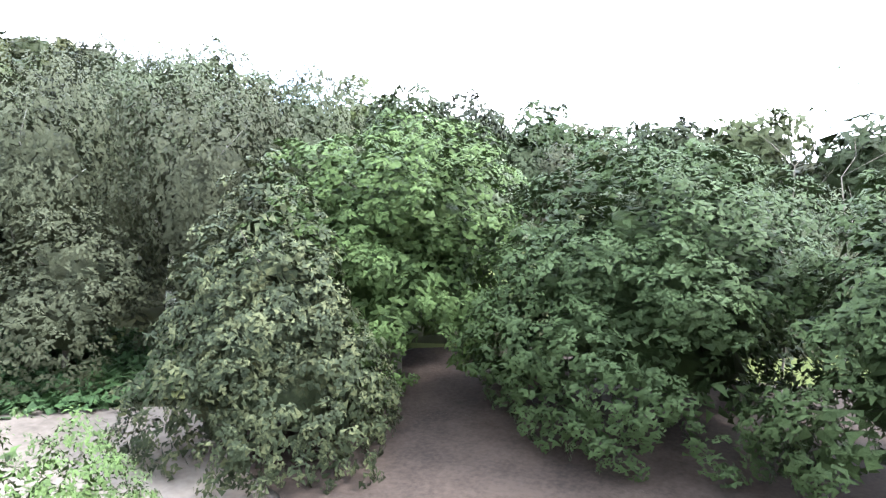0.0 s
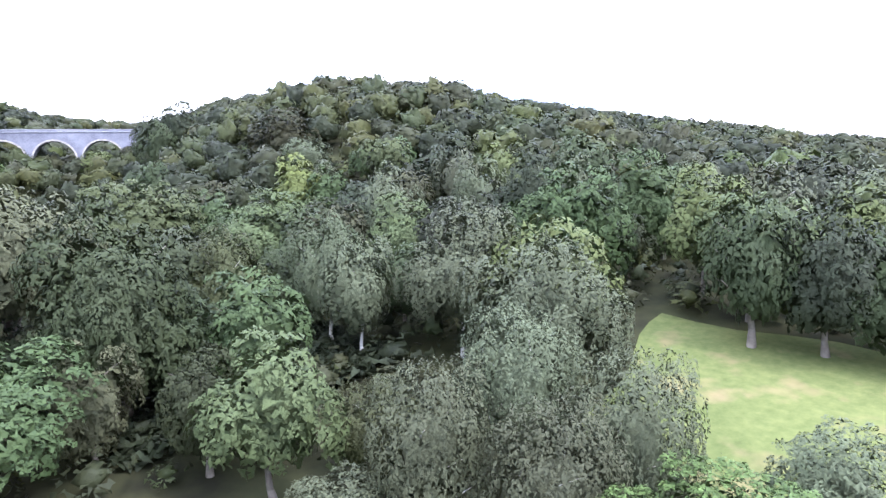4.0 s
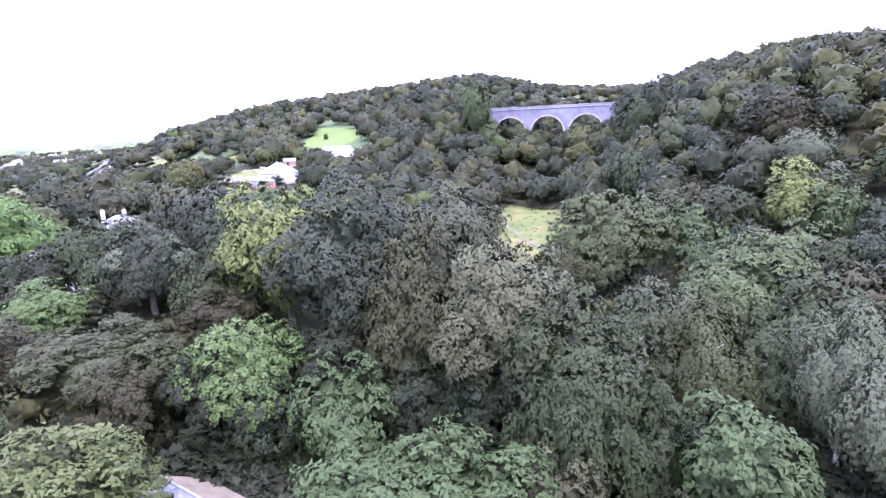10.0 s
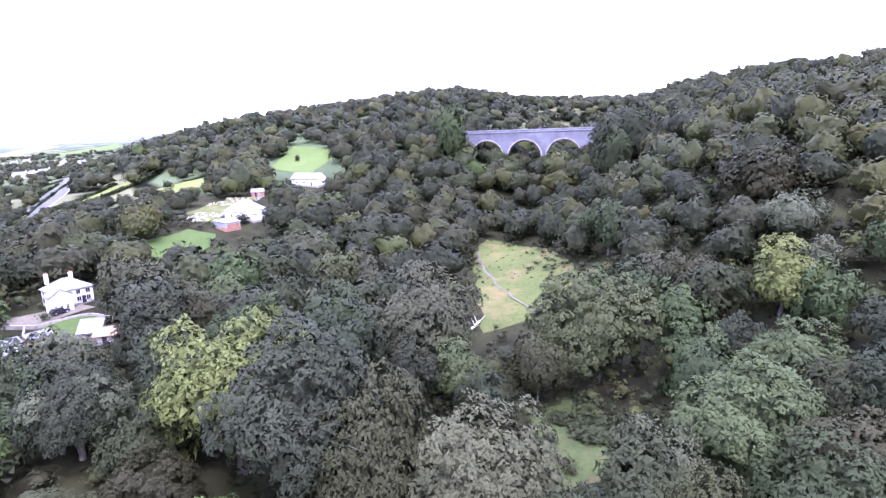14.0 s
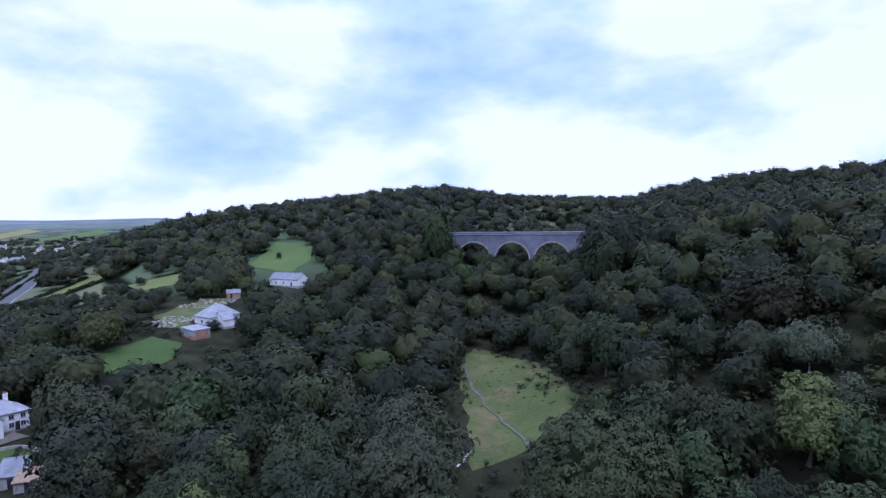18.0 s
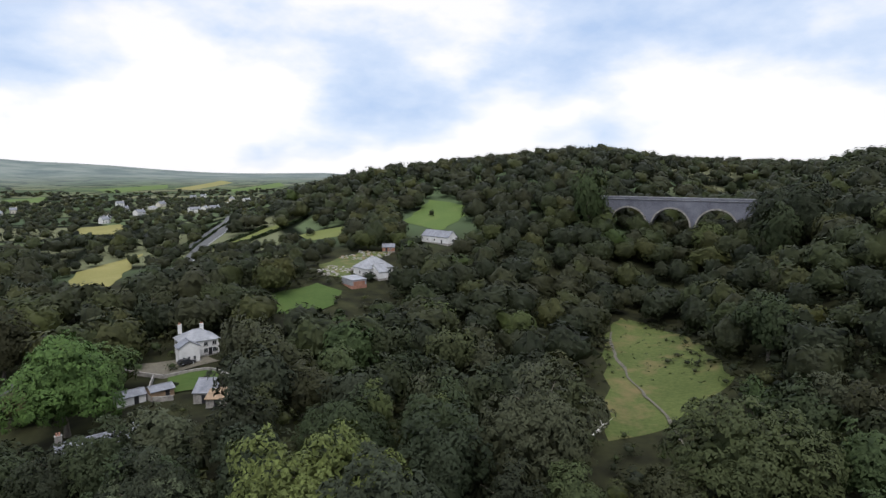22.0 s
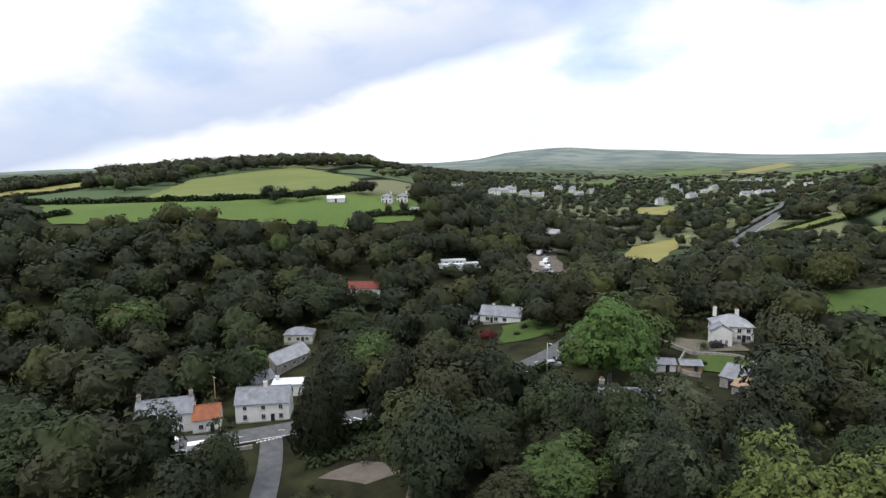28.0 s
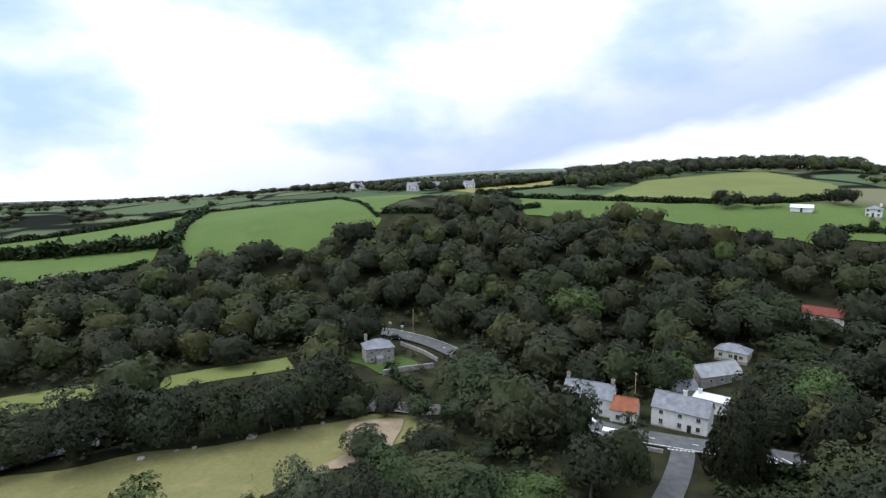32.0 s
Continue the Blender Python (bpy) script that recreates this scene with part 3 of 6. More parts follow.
def gable_walls(w, d, eaves, ridge, material, sink=1.5):
    """Four walls of a house with gables at both ends; the ridge runs along x."""
    a, b = w / 2, d / 2
    v = [(-a, -b, -sink), (a, -b, -sink), (a, b, -sink), (-a, b, -sink), (-a, -b, eaves), (a, -b, eaves), (a, b, eaves), (-a, b, eaves), (-a, 0, ridge), (a, 0, ridge)]
    f = [(0, 1, 5, 4), (2, 3, 7, 6), (1, 2, 6, 9, 5), (3, 0, 4, 8, 7), (3, 2, 1, 0), (4, 5, 9, 8), (6, 7, 8, 9)]
    return mesh_of("wall", v, f, material)


def slab(p, q, r, s, thick, material, name="roof"):
    """A roof slab of four corners, with thickness below."""
    top = [np.array(c, float) for c in (p, q, r, s)]
    n = unit_v(np.cross(top[1] - top[0], top[3] - top[0])) * thick
    v = [tuple(c) for c in top] + [tuple(c - n) for c in top]
    return mesh_of(name, v, [(0, 1, 2, 3), (7, 6, 5, 4), (0, 4, 5, 1), (1, 5, 6, 2), (2, 6, 7, 3), (3, 7, 4, 0)], material)


def unit_v(v):
    return v / max(np.linalg.norm(v), 1e-9)


def slope_pieces(parent, w, d, eaves, ridge, material, over=0.35, second=None):
    """Two roof slopes and a ridge cap."""
    a, b = w / 2 + over * 0.7, d / 2 + over
    drop = (ridge - eaves) * over / (d / 2)
    e, k = eaves - drop + 0.12, ridge + 0.12
    part("roof", slab((-a, -b, e), (a, -b, e), (a, 0, k), (-a, 0, k), 0.16, material), parent)
    part("roof", slab((a, b, e), (-a, b, e), (-a, 0, k), (a, 0, k), 0.16, second or material), parent)
    part("ridge_cap", box("ridge_cap", 0, 0, k - 0.06, 2 * a, 0.3, 0.14, material, 0.04), parent)


def hip_pieces(parent, w, d, eaves, ridge, material, over=0.4):
    a, b = w / 2 + over, d / 2 + over
    c = max(0.3, a - b)
    e, k = eaves + 0.02, ridge
    A, B, C, D, R, S = (-a, -b, e), (a, -b, e), (a, b, e), (-a, b, e), (-c, 0, k), (c, 0, k)
    part("roof", slab(A, B, S, R, 0.15, material), parent)
    part("roof", slab(C, D, R, S, 0.15, material), parent)
    for p, q, r in ((B, C, S), (D, A, R)):
        part("roof", slab(p, q, r, tuple(np.array(r) + 0.02 * (np.array(p) - np.array(q))), 0.15, material), parent)
    part("ridge_cap", box("ridge_cap", 0, 0, k - 0.04, 2 * c + 0.3, 0.3, 0.14, material, 0.04), parent)


def window(parent, x, y, z, w, h, face, frame=None):
    """A window standing 3 cm proud of a wall that faces -y, +y, -x or +x."""
    frame = frame or RENDER
    fx, fy = {"s": (0, -1), "n": (0, 1), "w": (-1, 0), "e": (1, 0)}[face]
    wx, wy = (w, 0.1) if fy else (0.1, w)
    win = part("window", box("window", x + fx * 0.02, y + fy * 0.02, z, wx, wy, h, frame, 0.02), parent)
    px, py = ((w - 0.2) / 2, 0.1) if fy else (0.1, (w - 0.2) / 2)
    for s in (-1, 1):
        ox, oy = (s * (w / 4 - 0.02), 0) if fy else (0, s * (w / 4 - 0.02))
        part("pane", box("pane", x + ox + fx * 0.05, y + oy + fy * 0.05, z + 0.1, px, py, h - 0.2, GLASS), win)
    part("sill", box("sill", x + fx * 0.08, y + fy * 0.08, z - 0.08, wx + 0.15 * abs(fy), wy + 0.15 * abs(fx), 0.08, STONE), win)
    return win


def door(parent, x, y, face="s", material=None, w=0.95, h=2.05):
    fx, fy = {"s": (0, -1), "n": (0, 1), "w": (-1, 0), "e": (1, 0)}[face]
    wx, wy = (w, 0.1) if fy else (0.1, w)
    d = part("door", box("door", x + fx * 0.03, y + fy * 0.03, 0.05, wx, wy, h, material or BLACKPAINT, 0.02), parent)
    part("handle", box("handle", x + fx * 0.1 + (0.35 if fy else 0), y + fy * 0.1 + (0.35 if fx else 0), 1.05, 0.1, 0.1, 0.05, METALWHITE), d)


def chimney(parent, x, y, z, tall, material, pots=2, w=0.9, d=0.6):
    c = part("chimney", box("chimney", x, y, z, w, d, tall, material, 0.03), parent)
    part("chimney_cap", box("chimney_cap", x, y, z + tall, w + 0.16, d + 0.16, 0.12, material, 0.03), c)
    for i in range(pots):
        bm = bmesh.new()
        bmesh.ops.create_cone(bm, cap_ends=True, segments=10, radius1=0.15, radius2=0.11, depth=0.5, matrix=Matrix.Translation((x + (i - (pots - 1) / 2) * 0.36, y, z + tall + 0.36)))
        me = bpy.data.meshes.new("chimney_pot")
        bm.to_mesh(me)
        bm.free()
        me.materials.append(BRICK)
        part("chimney_pot", me, c)


def house(x, y, yaw, w, d, eaves, ridge, wall, roof, label, hip=False, wins=(), chimneys=(), doors=(), stack=None, back=None, z=None, group="", name="house", category="house"):
    """A house whose front faces its own -y. wins: x, z, width, height, face."""
    h_ = thing(name, x, y, yaw, label, category, z, group)
    if hip:
        part("wall", box("wall", 0, 0, -1.5, w, d, eaves + 1.5, wall), h_)
        hip_pieces(h_, w, d, eaves, ridge, roof)
    else:
        part("wall", gable_walls(w, d, eaves, ridge, wall), h_)
        slope_pieces(h_, w, d, eaves, ridge, roof, second=back)
    for wx, wz, ww, wh, face in wins:
        px, py = {"s": (wx, -d / 2), "n": (wx, d / 2), "w": (-w / 2, wx), "e": (w / 2, wx)}[face]
        window(h_, px, py, wz, ww, wh, face)
    for dx, face in doors:
        px, py = {"s": (dx, -d / 2), "n": (dx, d / 2), "w": (-w / 2, dx), "e": (w / 2, dx)}[face]
        door(h_, px, py, face)
    for cx, cy, tall in chimneys:
        top = ridge - (ridge - eaves) * min(1, abs(cy) / (d / 2))
        chimney(h_, cx, cy, top - 0.5, tall + 0.5, stack or wall)
    part("plinth", box("plinth", 0, 0, -1.5, w + 0.08, d + 0.08, 1.8, STONE), h_)
    return h_


def row(xs, z, w, h, face):
    return [(x, z, w, h, face) for x in xs]


# roadside inn, white with slate roof
house(-140.4, 45.5, 74.6, 13.0, 7.0, 5.0, 7.9, RENDER, SLATE, "long white rendered house with slate roof by the road",
      wins=row((-4.2, 0.2, 4.4), 3.3, 1.0, 1.1, "s") + row((-4.2, 0.2, 4.4), 0.9, 1.0, 1.3, "s") + row((0,), 3.2, 1.0, 1.1, "w"), doors=((2.4, "s"),), chimneys=((0.4, 0.0, 1.3),))
# second roadside house with two stacks
house(-143.6, 22.8, 84.0, 12.5, 7.0, 5.0, 7.7, RENDER, SLATE, "white house with weathered slate roof and two stone chimneys",
             wins=row((-3.6, 0.5, 3.6), 3.3, 0.9, 1.1, "s") + row((-3.6, 3.6), 0.9, 1.0, 1.2, "s"), doors=((0.5, "s"),), chimneys=((-5.8, 0, 1.4), (5.8, 0, 1.4)), stack=STONE)
wing = house(-140.8, 32.0, 84.0, 6.2, 7.2, 3.4, 5.6, RENDER, ORANGETILE, "low white wing with bright orange tiled roof", wins=row((-1.2,), 1.0, 1.1, 1.2, "s"), doors=((1.3, "s"),), name="house_wing", category="house")
house(-161.5, 46.0, 120.0, 7.5, 5.0, 3.0, 5.0, STONE, SLATE, "small stone outbuilding with slate roof", wins=row((0,), 1.0, 1.0, 1.0, "s"), name="outbuilding", category="outbuilding")
house(-176.0, 55.5, 128.0, 15.0, 6.5, 3.0, 5.6, STONE, PALESLATE, "long low building with pale roof and skylights", wins=row((-4, 0, 4), 1.0, 1.0, 1.1, "s"), name="outbuilding", category="outbuilding")
flat_roof = thing("extension", -153.5, 53.0, 74.6, "flat white-roofed extension behind the inn", "extension")
part("wall", box("wall", 0, 0, -1, 8.0, 5.0, 4.4, RENDER), flat_roof)
part("roof", box("roof", 0, 0, 3.42, 8.5, 5.5, 0.25, METALWHITE, 0.03), flat_roof)
window(flat_roof, -4.0, 0, 1.2, 1.2, 1.1, "w")
chimney(flat_roof, -3.0, 1.2, 3.6, 1.2, RENDER, 1)
house(-192.6, 62.4, 70.0, 9.5, 6.5, 2.9, 4.8, CREAM, SLATE, "cream bungalow with dark slate roof in trees", hip=True, wins=row((-3, 0, 3), 0.9, 1.2, 1.2, "s"), doors=((1.5, "s"),))
house(-220.7, 93.1, 66.0, 13.0, 7.0, 2.8, 4.9, RENDER, REDTILE, "low white house with red tiled roof among trees", wins=row((-4, -1, 3), 0.9, 1.3, 1.2, "s"), doors=((1.0, "s"),))
for k, (mx, my) in enumerate(((-248.0, 143.0), (-253.5, 146.5), (-252.0, 159.0))):
    mh = thing("mobile_home", mx, my, 75.0, "white flat-roofed mobile home among trees", "mobile home", group="mobile homes")
    part("wall", box("wall", 0, 0, 0.2, 12.0, 4.0, 2.3, METALWHITE, 0.05), mh)
    part("roof", box("roof", 0, 0, 2.48, 12.3, 4.3, 0.22, METALWHITE, 0.05), mh)
    for s in (-3.6, 0, 3.6):
        window(mh, s, 2.0, 1.1, 1.4, 0.9, "n")
        window(mh, s, -2.0, 1.1, 1.4, 0.9, "s")
    door(mh, 1.8, -2.0)
    part("skirt", box("skirt", 0, 0, -0.8, 11.6, 3.7, 1.25, STONE), mh)
# depot yard
sheet("yard", [((-332, 246), (-322, 262), (-284, 226), (-294, 212)), ((-294, 212), (-284, 226), (-228, 196), (-234, 180))], SAND, "gravel yard with parked vehicles", "yard", 0.3, 3)
house(-327.0, 252.0, 60.0, 9.0, 7.0, 3.2, 5.6, TIMBER, PALESLATE, "timber depot building with pale roof", wins=row((-2, 2), 1.0, 1.2, 1.0, "s"), doors=((0, "s"),), name="depot", category="depot")
# bungalow with garden
house(-174.2, 131.2, 50.7, 14.5, 7.0, 2.8, 5.4, RENDER, SLATE, "white bungalow with grey slate roof and garden", wins=row((-4.5, -1.5, 1.6), 0.8, 1.5, 1.4, "s") + row((0,), 0.9, 1.2, 1.2, "e"), doors=((-3.0, "s"),), chimneys=((-3, 0.4, 0.9), (4, 0.4, 0.9)))
house(-182.0, 121.5, 50.7, 7.0, 4.5, 2.2, 3.0, RENDER, SLATE, "low white garage with dark roof", doors=((0, "s"),), name="garage", category="garage")
sheet("garden", [((-168, 127), (-162, 144), (-145, 138), (-150, 118))], LAWN, "mown garden lawn with shrubs", "lawn", 0.28, 2)
# white house with drive
white = house(-106.4, 165.4, 56.0, 9.6, 7.4, 4.3, 6.8, RENDER, PALESLATE, "white two-storey house with hipped pale slate roof", hip=True,
              wins=row((-3.3, 1.2, 3.5), 2.7, 1.1, 1.2, "s") + row((1.2, 3.5), 0.8, 1.1, 1.3, "s") + row((-2, 2), 2.9, 1.0, 1.2, "w") + row((-2.4, 2.4), 0.8, 1.1, 1.3, "w"), doors=((2.4, "s"),), chimneys=((-4.2, 0.4, 1.9), (1.4, 0.2, 1.3)))
house(-104.7, 159.8, 56.0 + 90, 3.4, 5.2, 4.6, 6.2, RENDER, SLATE, "white front wing with dark roof window", wins=row((-1.2, 0.2, 1.5), 1.0, 0.7, 1.1, "w"), name="house_wing", category="house")
sheet("drive", [((-112, 156), (-121, 152), (-119, 149), (-103, 153)), ((-112, 156), (-103, 153), (-97, 162), (-103, 165))], YARD, "gravel drive before the white house", "drive", 0.32, 1.5)
sheet("garden", [((-103, 151), (-95, 158), (-86, 150), (-97, 141))], LAWN, "walled garden lawn with flower beds", "lawn", 0.3, 1.5)
house(-74.0, 103.2, 58.0, 10.0, 7.0, 3.8, 6.8, RENDER, SLATE, "white cottage with pale slate roofs behind trees", wins=row((-3, 0, 3), 1.2, 1.0, 1.2, "s"), chimneys=((-4.6, 0, 1.3),), stack=STONE)
house(-69.8, 107.8, 148.0, 7.0, 5.0, 3.2, 5.4, RENDER, PALESLATE, "lower slate-roofed wing of the cottage", wins=row((0,), 1.0, 1.0, 1.1, "e"), name="house_wing", category="house")
house(-84.6, 143.5, 20.0, 4.6, 9.0, 2.6, 4.4, STONE, SLATE, "ruined stone shed with patched slate roof", name="stone_shed", category="shed", doors=((0, "s"),))
house(-79.4, 140.5, 20.0, 4.4, 7.0, 2.2, 3.0, STONE, TIMBER, "lean-to shed with rusty brown roof sheets", name="lean_to", category="shed", doors=((0, "s"),))
house(-101.5, 137.0, 60.0, 6.0, 4.0, 2.2, 3.0, RENDER, SLATE, "low garden shed with grey roof", name="garden_shed", category="shed", doors=((1, "s"),))
house(-97.0, 141.5, 60.0, 5.0, 4.0, 2.1, 2.8, TIMBER, SLATE, "low timber garden shed with grey roof", name="garden_shed", category="shed", doors=((1, "s"),))
# stone cottage by the bend
house(-158.5, -46.9, 130.0, 9.2, 7.0, 4.9, 7.2, STONE, SLATE, "grey stone cottage with hipped slate roof by the river", hip=True,
      wins=row((-2.9, 2.9), 3.2, 0.9, 1.2, "s") + row((-2.9, 2.9), 0.8, 0.9, 1.3, "s") + row((0,), 3.0, 0.9, 1.1, "e"), doors=((0, "s"),), chimneys=((-4.0, 0, 1.6),))
porch = thing("porch", -154.7, -44.4, 130.0, "small gabled porch on the stone cottage", "porch")
part("wall", gable_walls(1.8, 1.6, 2.2, 2.9, STONE, 0.8), porch)
part("roof", slab((-1.1, -0.9, 2.1), (1.1, -0.9, 2.1), (1.1, 0, 3.0), (-1.1, 0, 3.0), 0.1, SLATE), porch)
part("roof", slab((1.1, 0.9, 2.1), (-1.1, 0.9, 2.1), (-1.1, 0, 3.0), (1.1, 0, 3.0), 0.1, SLATE), porch)
sheet("garden", [((-152, -50), (-146, -40), (-158, -28), (-163, -38)), ((-152, -50), (-163, -38), (-164, -58), (-156, -62))], LAWN, "cottage lawn above the river wall", "lawn", 0.3, 1.5)
# hillside house, porch, barn and sheds
house(-94.6, 258.2, 57.0, 13.0, 10.0, 3.2, 7.4, RENDER, PALESLATE, "white bungalow with large hipped grey roof on the hillside", hip=True, wins=row((-4.4, -1.3, 2, 4.8), 0.9, 1.5, 1.4, "s") + row((0,), 0.9, 1.2, 1.2, "w"), doors=((3.6, "s"),), chimneys=((0, 1, 1.0),))
house(-90.6, 254.4, 57.0, 4.6, 7.0, 3.1, 5.8, RENDER, PALESLATE, "gabled front wing of the hillside bungalow", wins=row((0,), 0.9, 1.4, 1.3, "e"), name="house_wing", category="house")
gar = thing("garage", -94.5, 239.5, 57.0, "garage with curved pale roof and brick front", "garage")
part("wall", box("wall", 0, 0, -2.0, 6.5, 7.5, 4.8, PALESLATE), gar)
part("plinth", box("plinth", 0, 0, -2.0, 6.6, 7.6, 2.7, BRICK), gar)
part("roof", slab((-3.5, -4, 2.9), (3.5, -4, 2.9), (3.5, 4, 3.5), (-3.5, 4, 3.5), 0.2, PALESLATE), gar)
part("gate", box("gate", 0, -3.83, 0.0, 5.0, 0.1, 2.2, BRICK, 0.02), gar)
house(-90.0, 336.5, -24.0, 19.0, 8.0, 3.6, 6.6, RENDER, SLATE, "long white barn with blue-grey roof below the field", wins=row((0,), 1.0, 1.4, 1.4, "e") + row((-5, 0), 1.2, 1.2, 1.0, "s"), doors=((5, "s"),), name="barn", category="barn")
house(-107.0, 305.5, 20.0, 6.0, 4.5, 2.4, 3.8, BRICK, SLATE, "orange-brown timber shed with dark roof", wins=row((1,), 1.0, 1.0, 0.9, "s"), name="timber_shed", category="shed", doors=((-1, "s"),))
# stone hut close below the flight
hut = house(-25.0, 55.2, -29.0, 13.6, 8.4, 2.7, 5.1, STONE, HUTSLATE, "old stone hut with pale slates and a mossy far slope", name="stone_hut", category="hut", back=MOSSY, wins=row((-0.6,), 0.8, 1.2, 1.2, "e"), doors=((2, "s"),))
# farm on the slope
for fx, fy in ((-318.0, 133.0), (-326.0, 145.0)):
    house(fx, fy, 67.0, 6.2, 5.6, 3.8, 5.5, RENDER, SLATE, "white farmhouse with hipped slate roof among fields", hip=True, wins=row((-2.1, 2.1), 2.7, 1.1, 1.1, "s") + row((-2.1, 2.1), 0.7, 1.1, 1.2, "s"), doors=((0, "s"),), chimneys=((2.4, 0, 1.0),), group="farmhouses")
house(-316.0, 103.0, 74.0, 9.5, 5.5, 2.3, 3.6, METALWHITE, METALWHITE, "long white-roofed farm barn beside the hedge", name="barn", category="barn", doors=((0, "s"),))
house(-312.0, 152.0, 60.0, 12.0, 6.0, 2.6, 4.2, STONE, SLATE, "low stone farm building", name="barn", category="barn", doors=((0, "s"),))
# ridge houses
for k, (fx, fy, w) in enumerate(((-452.0, -158.0, 11.0), (-466.0, -140.0, 14.0), (-480.0, -118.0, 9.0), (-486.0, -231.0, 10.0))):
    house(fx, fy, 100.0 + 14 * k, w, 7.5, 4.8, 7.4, RENDER, SLATE, "white house on the skyline ridge", wins=row((-3, 0, 3), 1.0, 1.2, 1.3, "s") + row((-3, 3), 3.0, 1.2, 1.2, "s"), group="ridge houses", chimneys=((w / 2 - 0.6, 0, 1.0),))
# scattered village up the valley
VILLAGE = [(-444, 221, 14), (-469, 244, 12), (-534, 315, 15), (-590, 356, 13), (-604, 373, 16), (-584, 380, 13), (-614, 417, 18), (-767, 548, 14), (-719, 540, 12), (-679, 524, 15), (-699, 717, 13), (-538, 588, 18), (-603, 678, 13), (-630, 721, 14), (-480, 612, 17), (-510, 667, 13), (-461, 623, 16), (-600, 843, 14), (-563, 830, 15), (-734, 940, 12), (-492, 496, 10),
           (-654, 398, 12), (-760, 570, 10), (-719, 895, 12), (-532, 536, 9), (-700, 560, 9), (-640, 735, 12), (-520, 720, 12), (-610, 640, 9)]
for k, (vx, vy, w) in enumerate(VILLAGE):
    house(vx, vy, 40.0 + (k * 37) % 70, w * 0.8, 6.5, 4.6 if k % 3 else 2.8, 7.2 if k % 3 else 5.2, CREAM if k % 4 == 1 else RENDER, SLATE if k % 3 else PALESLATE, "white village house with slate roof among trees", hip=k % 5 == 2,
          wins=row((-3, 0, 3), 0.9, 1.2, 1.3, "s") + (row((-3, 3), 3.0, 1.2, 1.1, "s") if k % 3 else []), group="village houses", chimneys=((w * 0.4 - 0.7, 0, 1.0),))

# ---- viaduct across the wooded gorge ----
VIA_A, VIA_B, DECK = np.array((-1.8, 402.4)), np.array((77.4, 380.2)), 55.5
via_dir = VIA_B - VIA_A
via = thing("viaduct", VIA_A[0], VIA_A[1], math.degrees(math.atan2(via_dir[1], via_dir[0])), "tall blue-grey stone railway viaduct with round arches", "viaduct", z=0.0)
SPAN, PIER, WIDE, SPRING = 20.5, 3.4, 8.0, DECK - 6.2 - 10.25
PITCH = SPAN + PIER
for k in range(5):
    x0 = -1.0 + k * PITCH
    # pier with a slight batter
    ground_z = -30.0
    v = []
    for z, s in ((ground_z, 1.0), (SPRING, 0.0)):
        for sx, sy in ((-1, -1), (1, -1), (1, 1), (-1, 1)):
            v.append((x0 + sx * (PIER / 2 + 0.9 * s), sy * (WIDE / 2 + 1.2 * s), z))
    part("pier", mesh_of("pier", v, [(0, 1, 5, 4), (1, 2, 6, 5), (2, 3, 7, 6), (3, 0, 4, 7), (4, 5, 6, 7)], BLUESTONE), via)
    part("impost", box("impost", x0, 0, SPRING - 0.3, PIER + 0.5, WIDE + 0.5, 0.5, BLUESTONE, 0.06), via)
    if k == 4:
        break
    n = 18
    xs = [x0 + PIER / 2 + SPAN / 2 - SPAN / 2 * math.cos(math.pi * i / n) for i in range(n + 1)]
    zs = [SPRING + SPAN / 2 * math.sin(math.pi * i / n) for i in range(n + 1)]
    v, f = [], []
    for s in (-1, 1):
        b = len(v)
        v += [(x, s * WIDE / 2, z) for x, z in zip(xs, zs)] + [(x, s * WIDE / 2, DECK - 1.4) for x in xs]
        f += [(b + i, b + i + 1, b + n + 2 + i, b + n + 1 + i) if s < 0 else (b + i + 1, b + i, b + n + 1 + i, b + n + 2 + i) for i in range(n)]
        b = len(v)
        v += [(x0 - PIER / 2, s * WIDE / 2, SPRING), (x0 + PIER / 2, s * WIDE / 2, SPRING), (x0 + PIER / 2, s * WIDE / 2, DECK - 1.4), (x0 - PIER / 2, s * WIDE / 2, DECK - 1.4)]
        f.append((b, b + 1, b + 2, b + 3))
    m2 = 2 * (n + 1) + 4
    f += [(i, m2 + i, m2 + i + 1, i + 1) for i in range(n)]
    part("arch", mesh_of("arch", v, f, BLUESTONE), via)
    # ring of voussoirs, a little proud of the wall
    for s in (-1, 1):
        v, f = [], []
        for i in range(n + 1):
            th = math.pi * i / n
            for r in (SPAN / 2, SPAN / 2 + 0.9):
                for q in (0.0, 0.14):
                    v.append((x0 + PIER / 2 + SPAN / 2 - r * math.cos(th), s * (WIDE / 2 + q), SPRING + r * math.sin(th)))
        for i in range(n):
            a, c = 4 * i, 4 * i + 4
            f += [(a + 1, c + 1, c + 3, a + 3), (a, c, c + 1, a + 1), (a + 2, a + 3, c + 3, c + 2)]
        part("arch_ring", mesh_of("arch_ring", v, f, STONE), via)
LONG = 4 * PITCH + 34
for s in (-1, 1):
    part("string_course", box("string_course", LONG / 2 - 8, s * (WIDE / 2 + 0.05), DECK - 1.45, LONG, 0.7, 0.35, PALESLATE, 0.05), via)
    part("parapet", box("parapet", LONG / 2 - 8, s * (WIDE / 2 - 0.1), DECK - 1.1, LONG, 0.5, 1.1, BLUESTONE, 0.04), via)
    part("coping", box("coping", LONG / 2 - 8, s * (WIDE / 2 - 0.1), DECK, LONG, 0.66, 0.22, PALESLATE, 0.05), via)
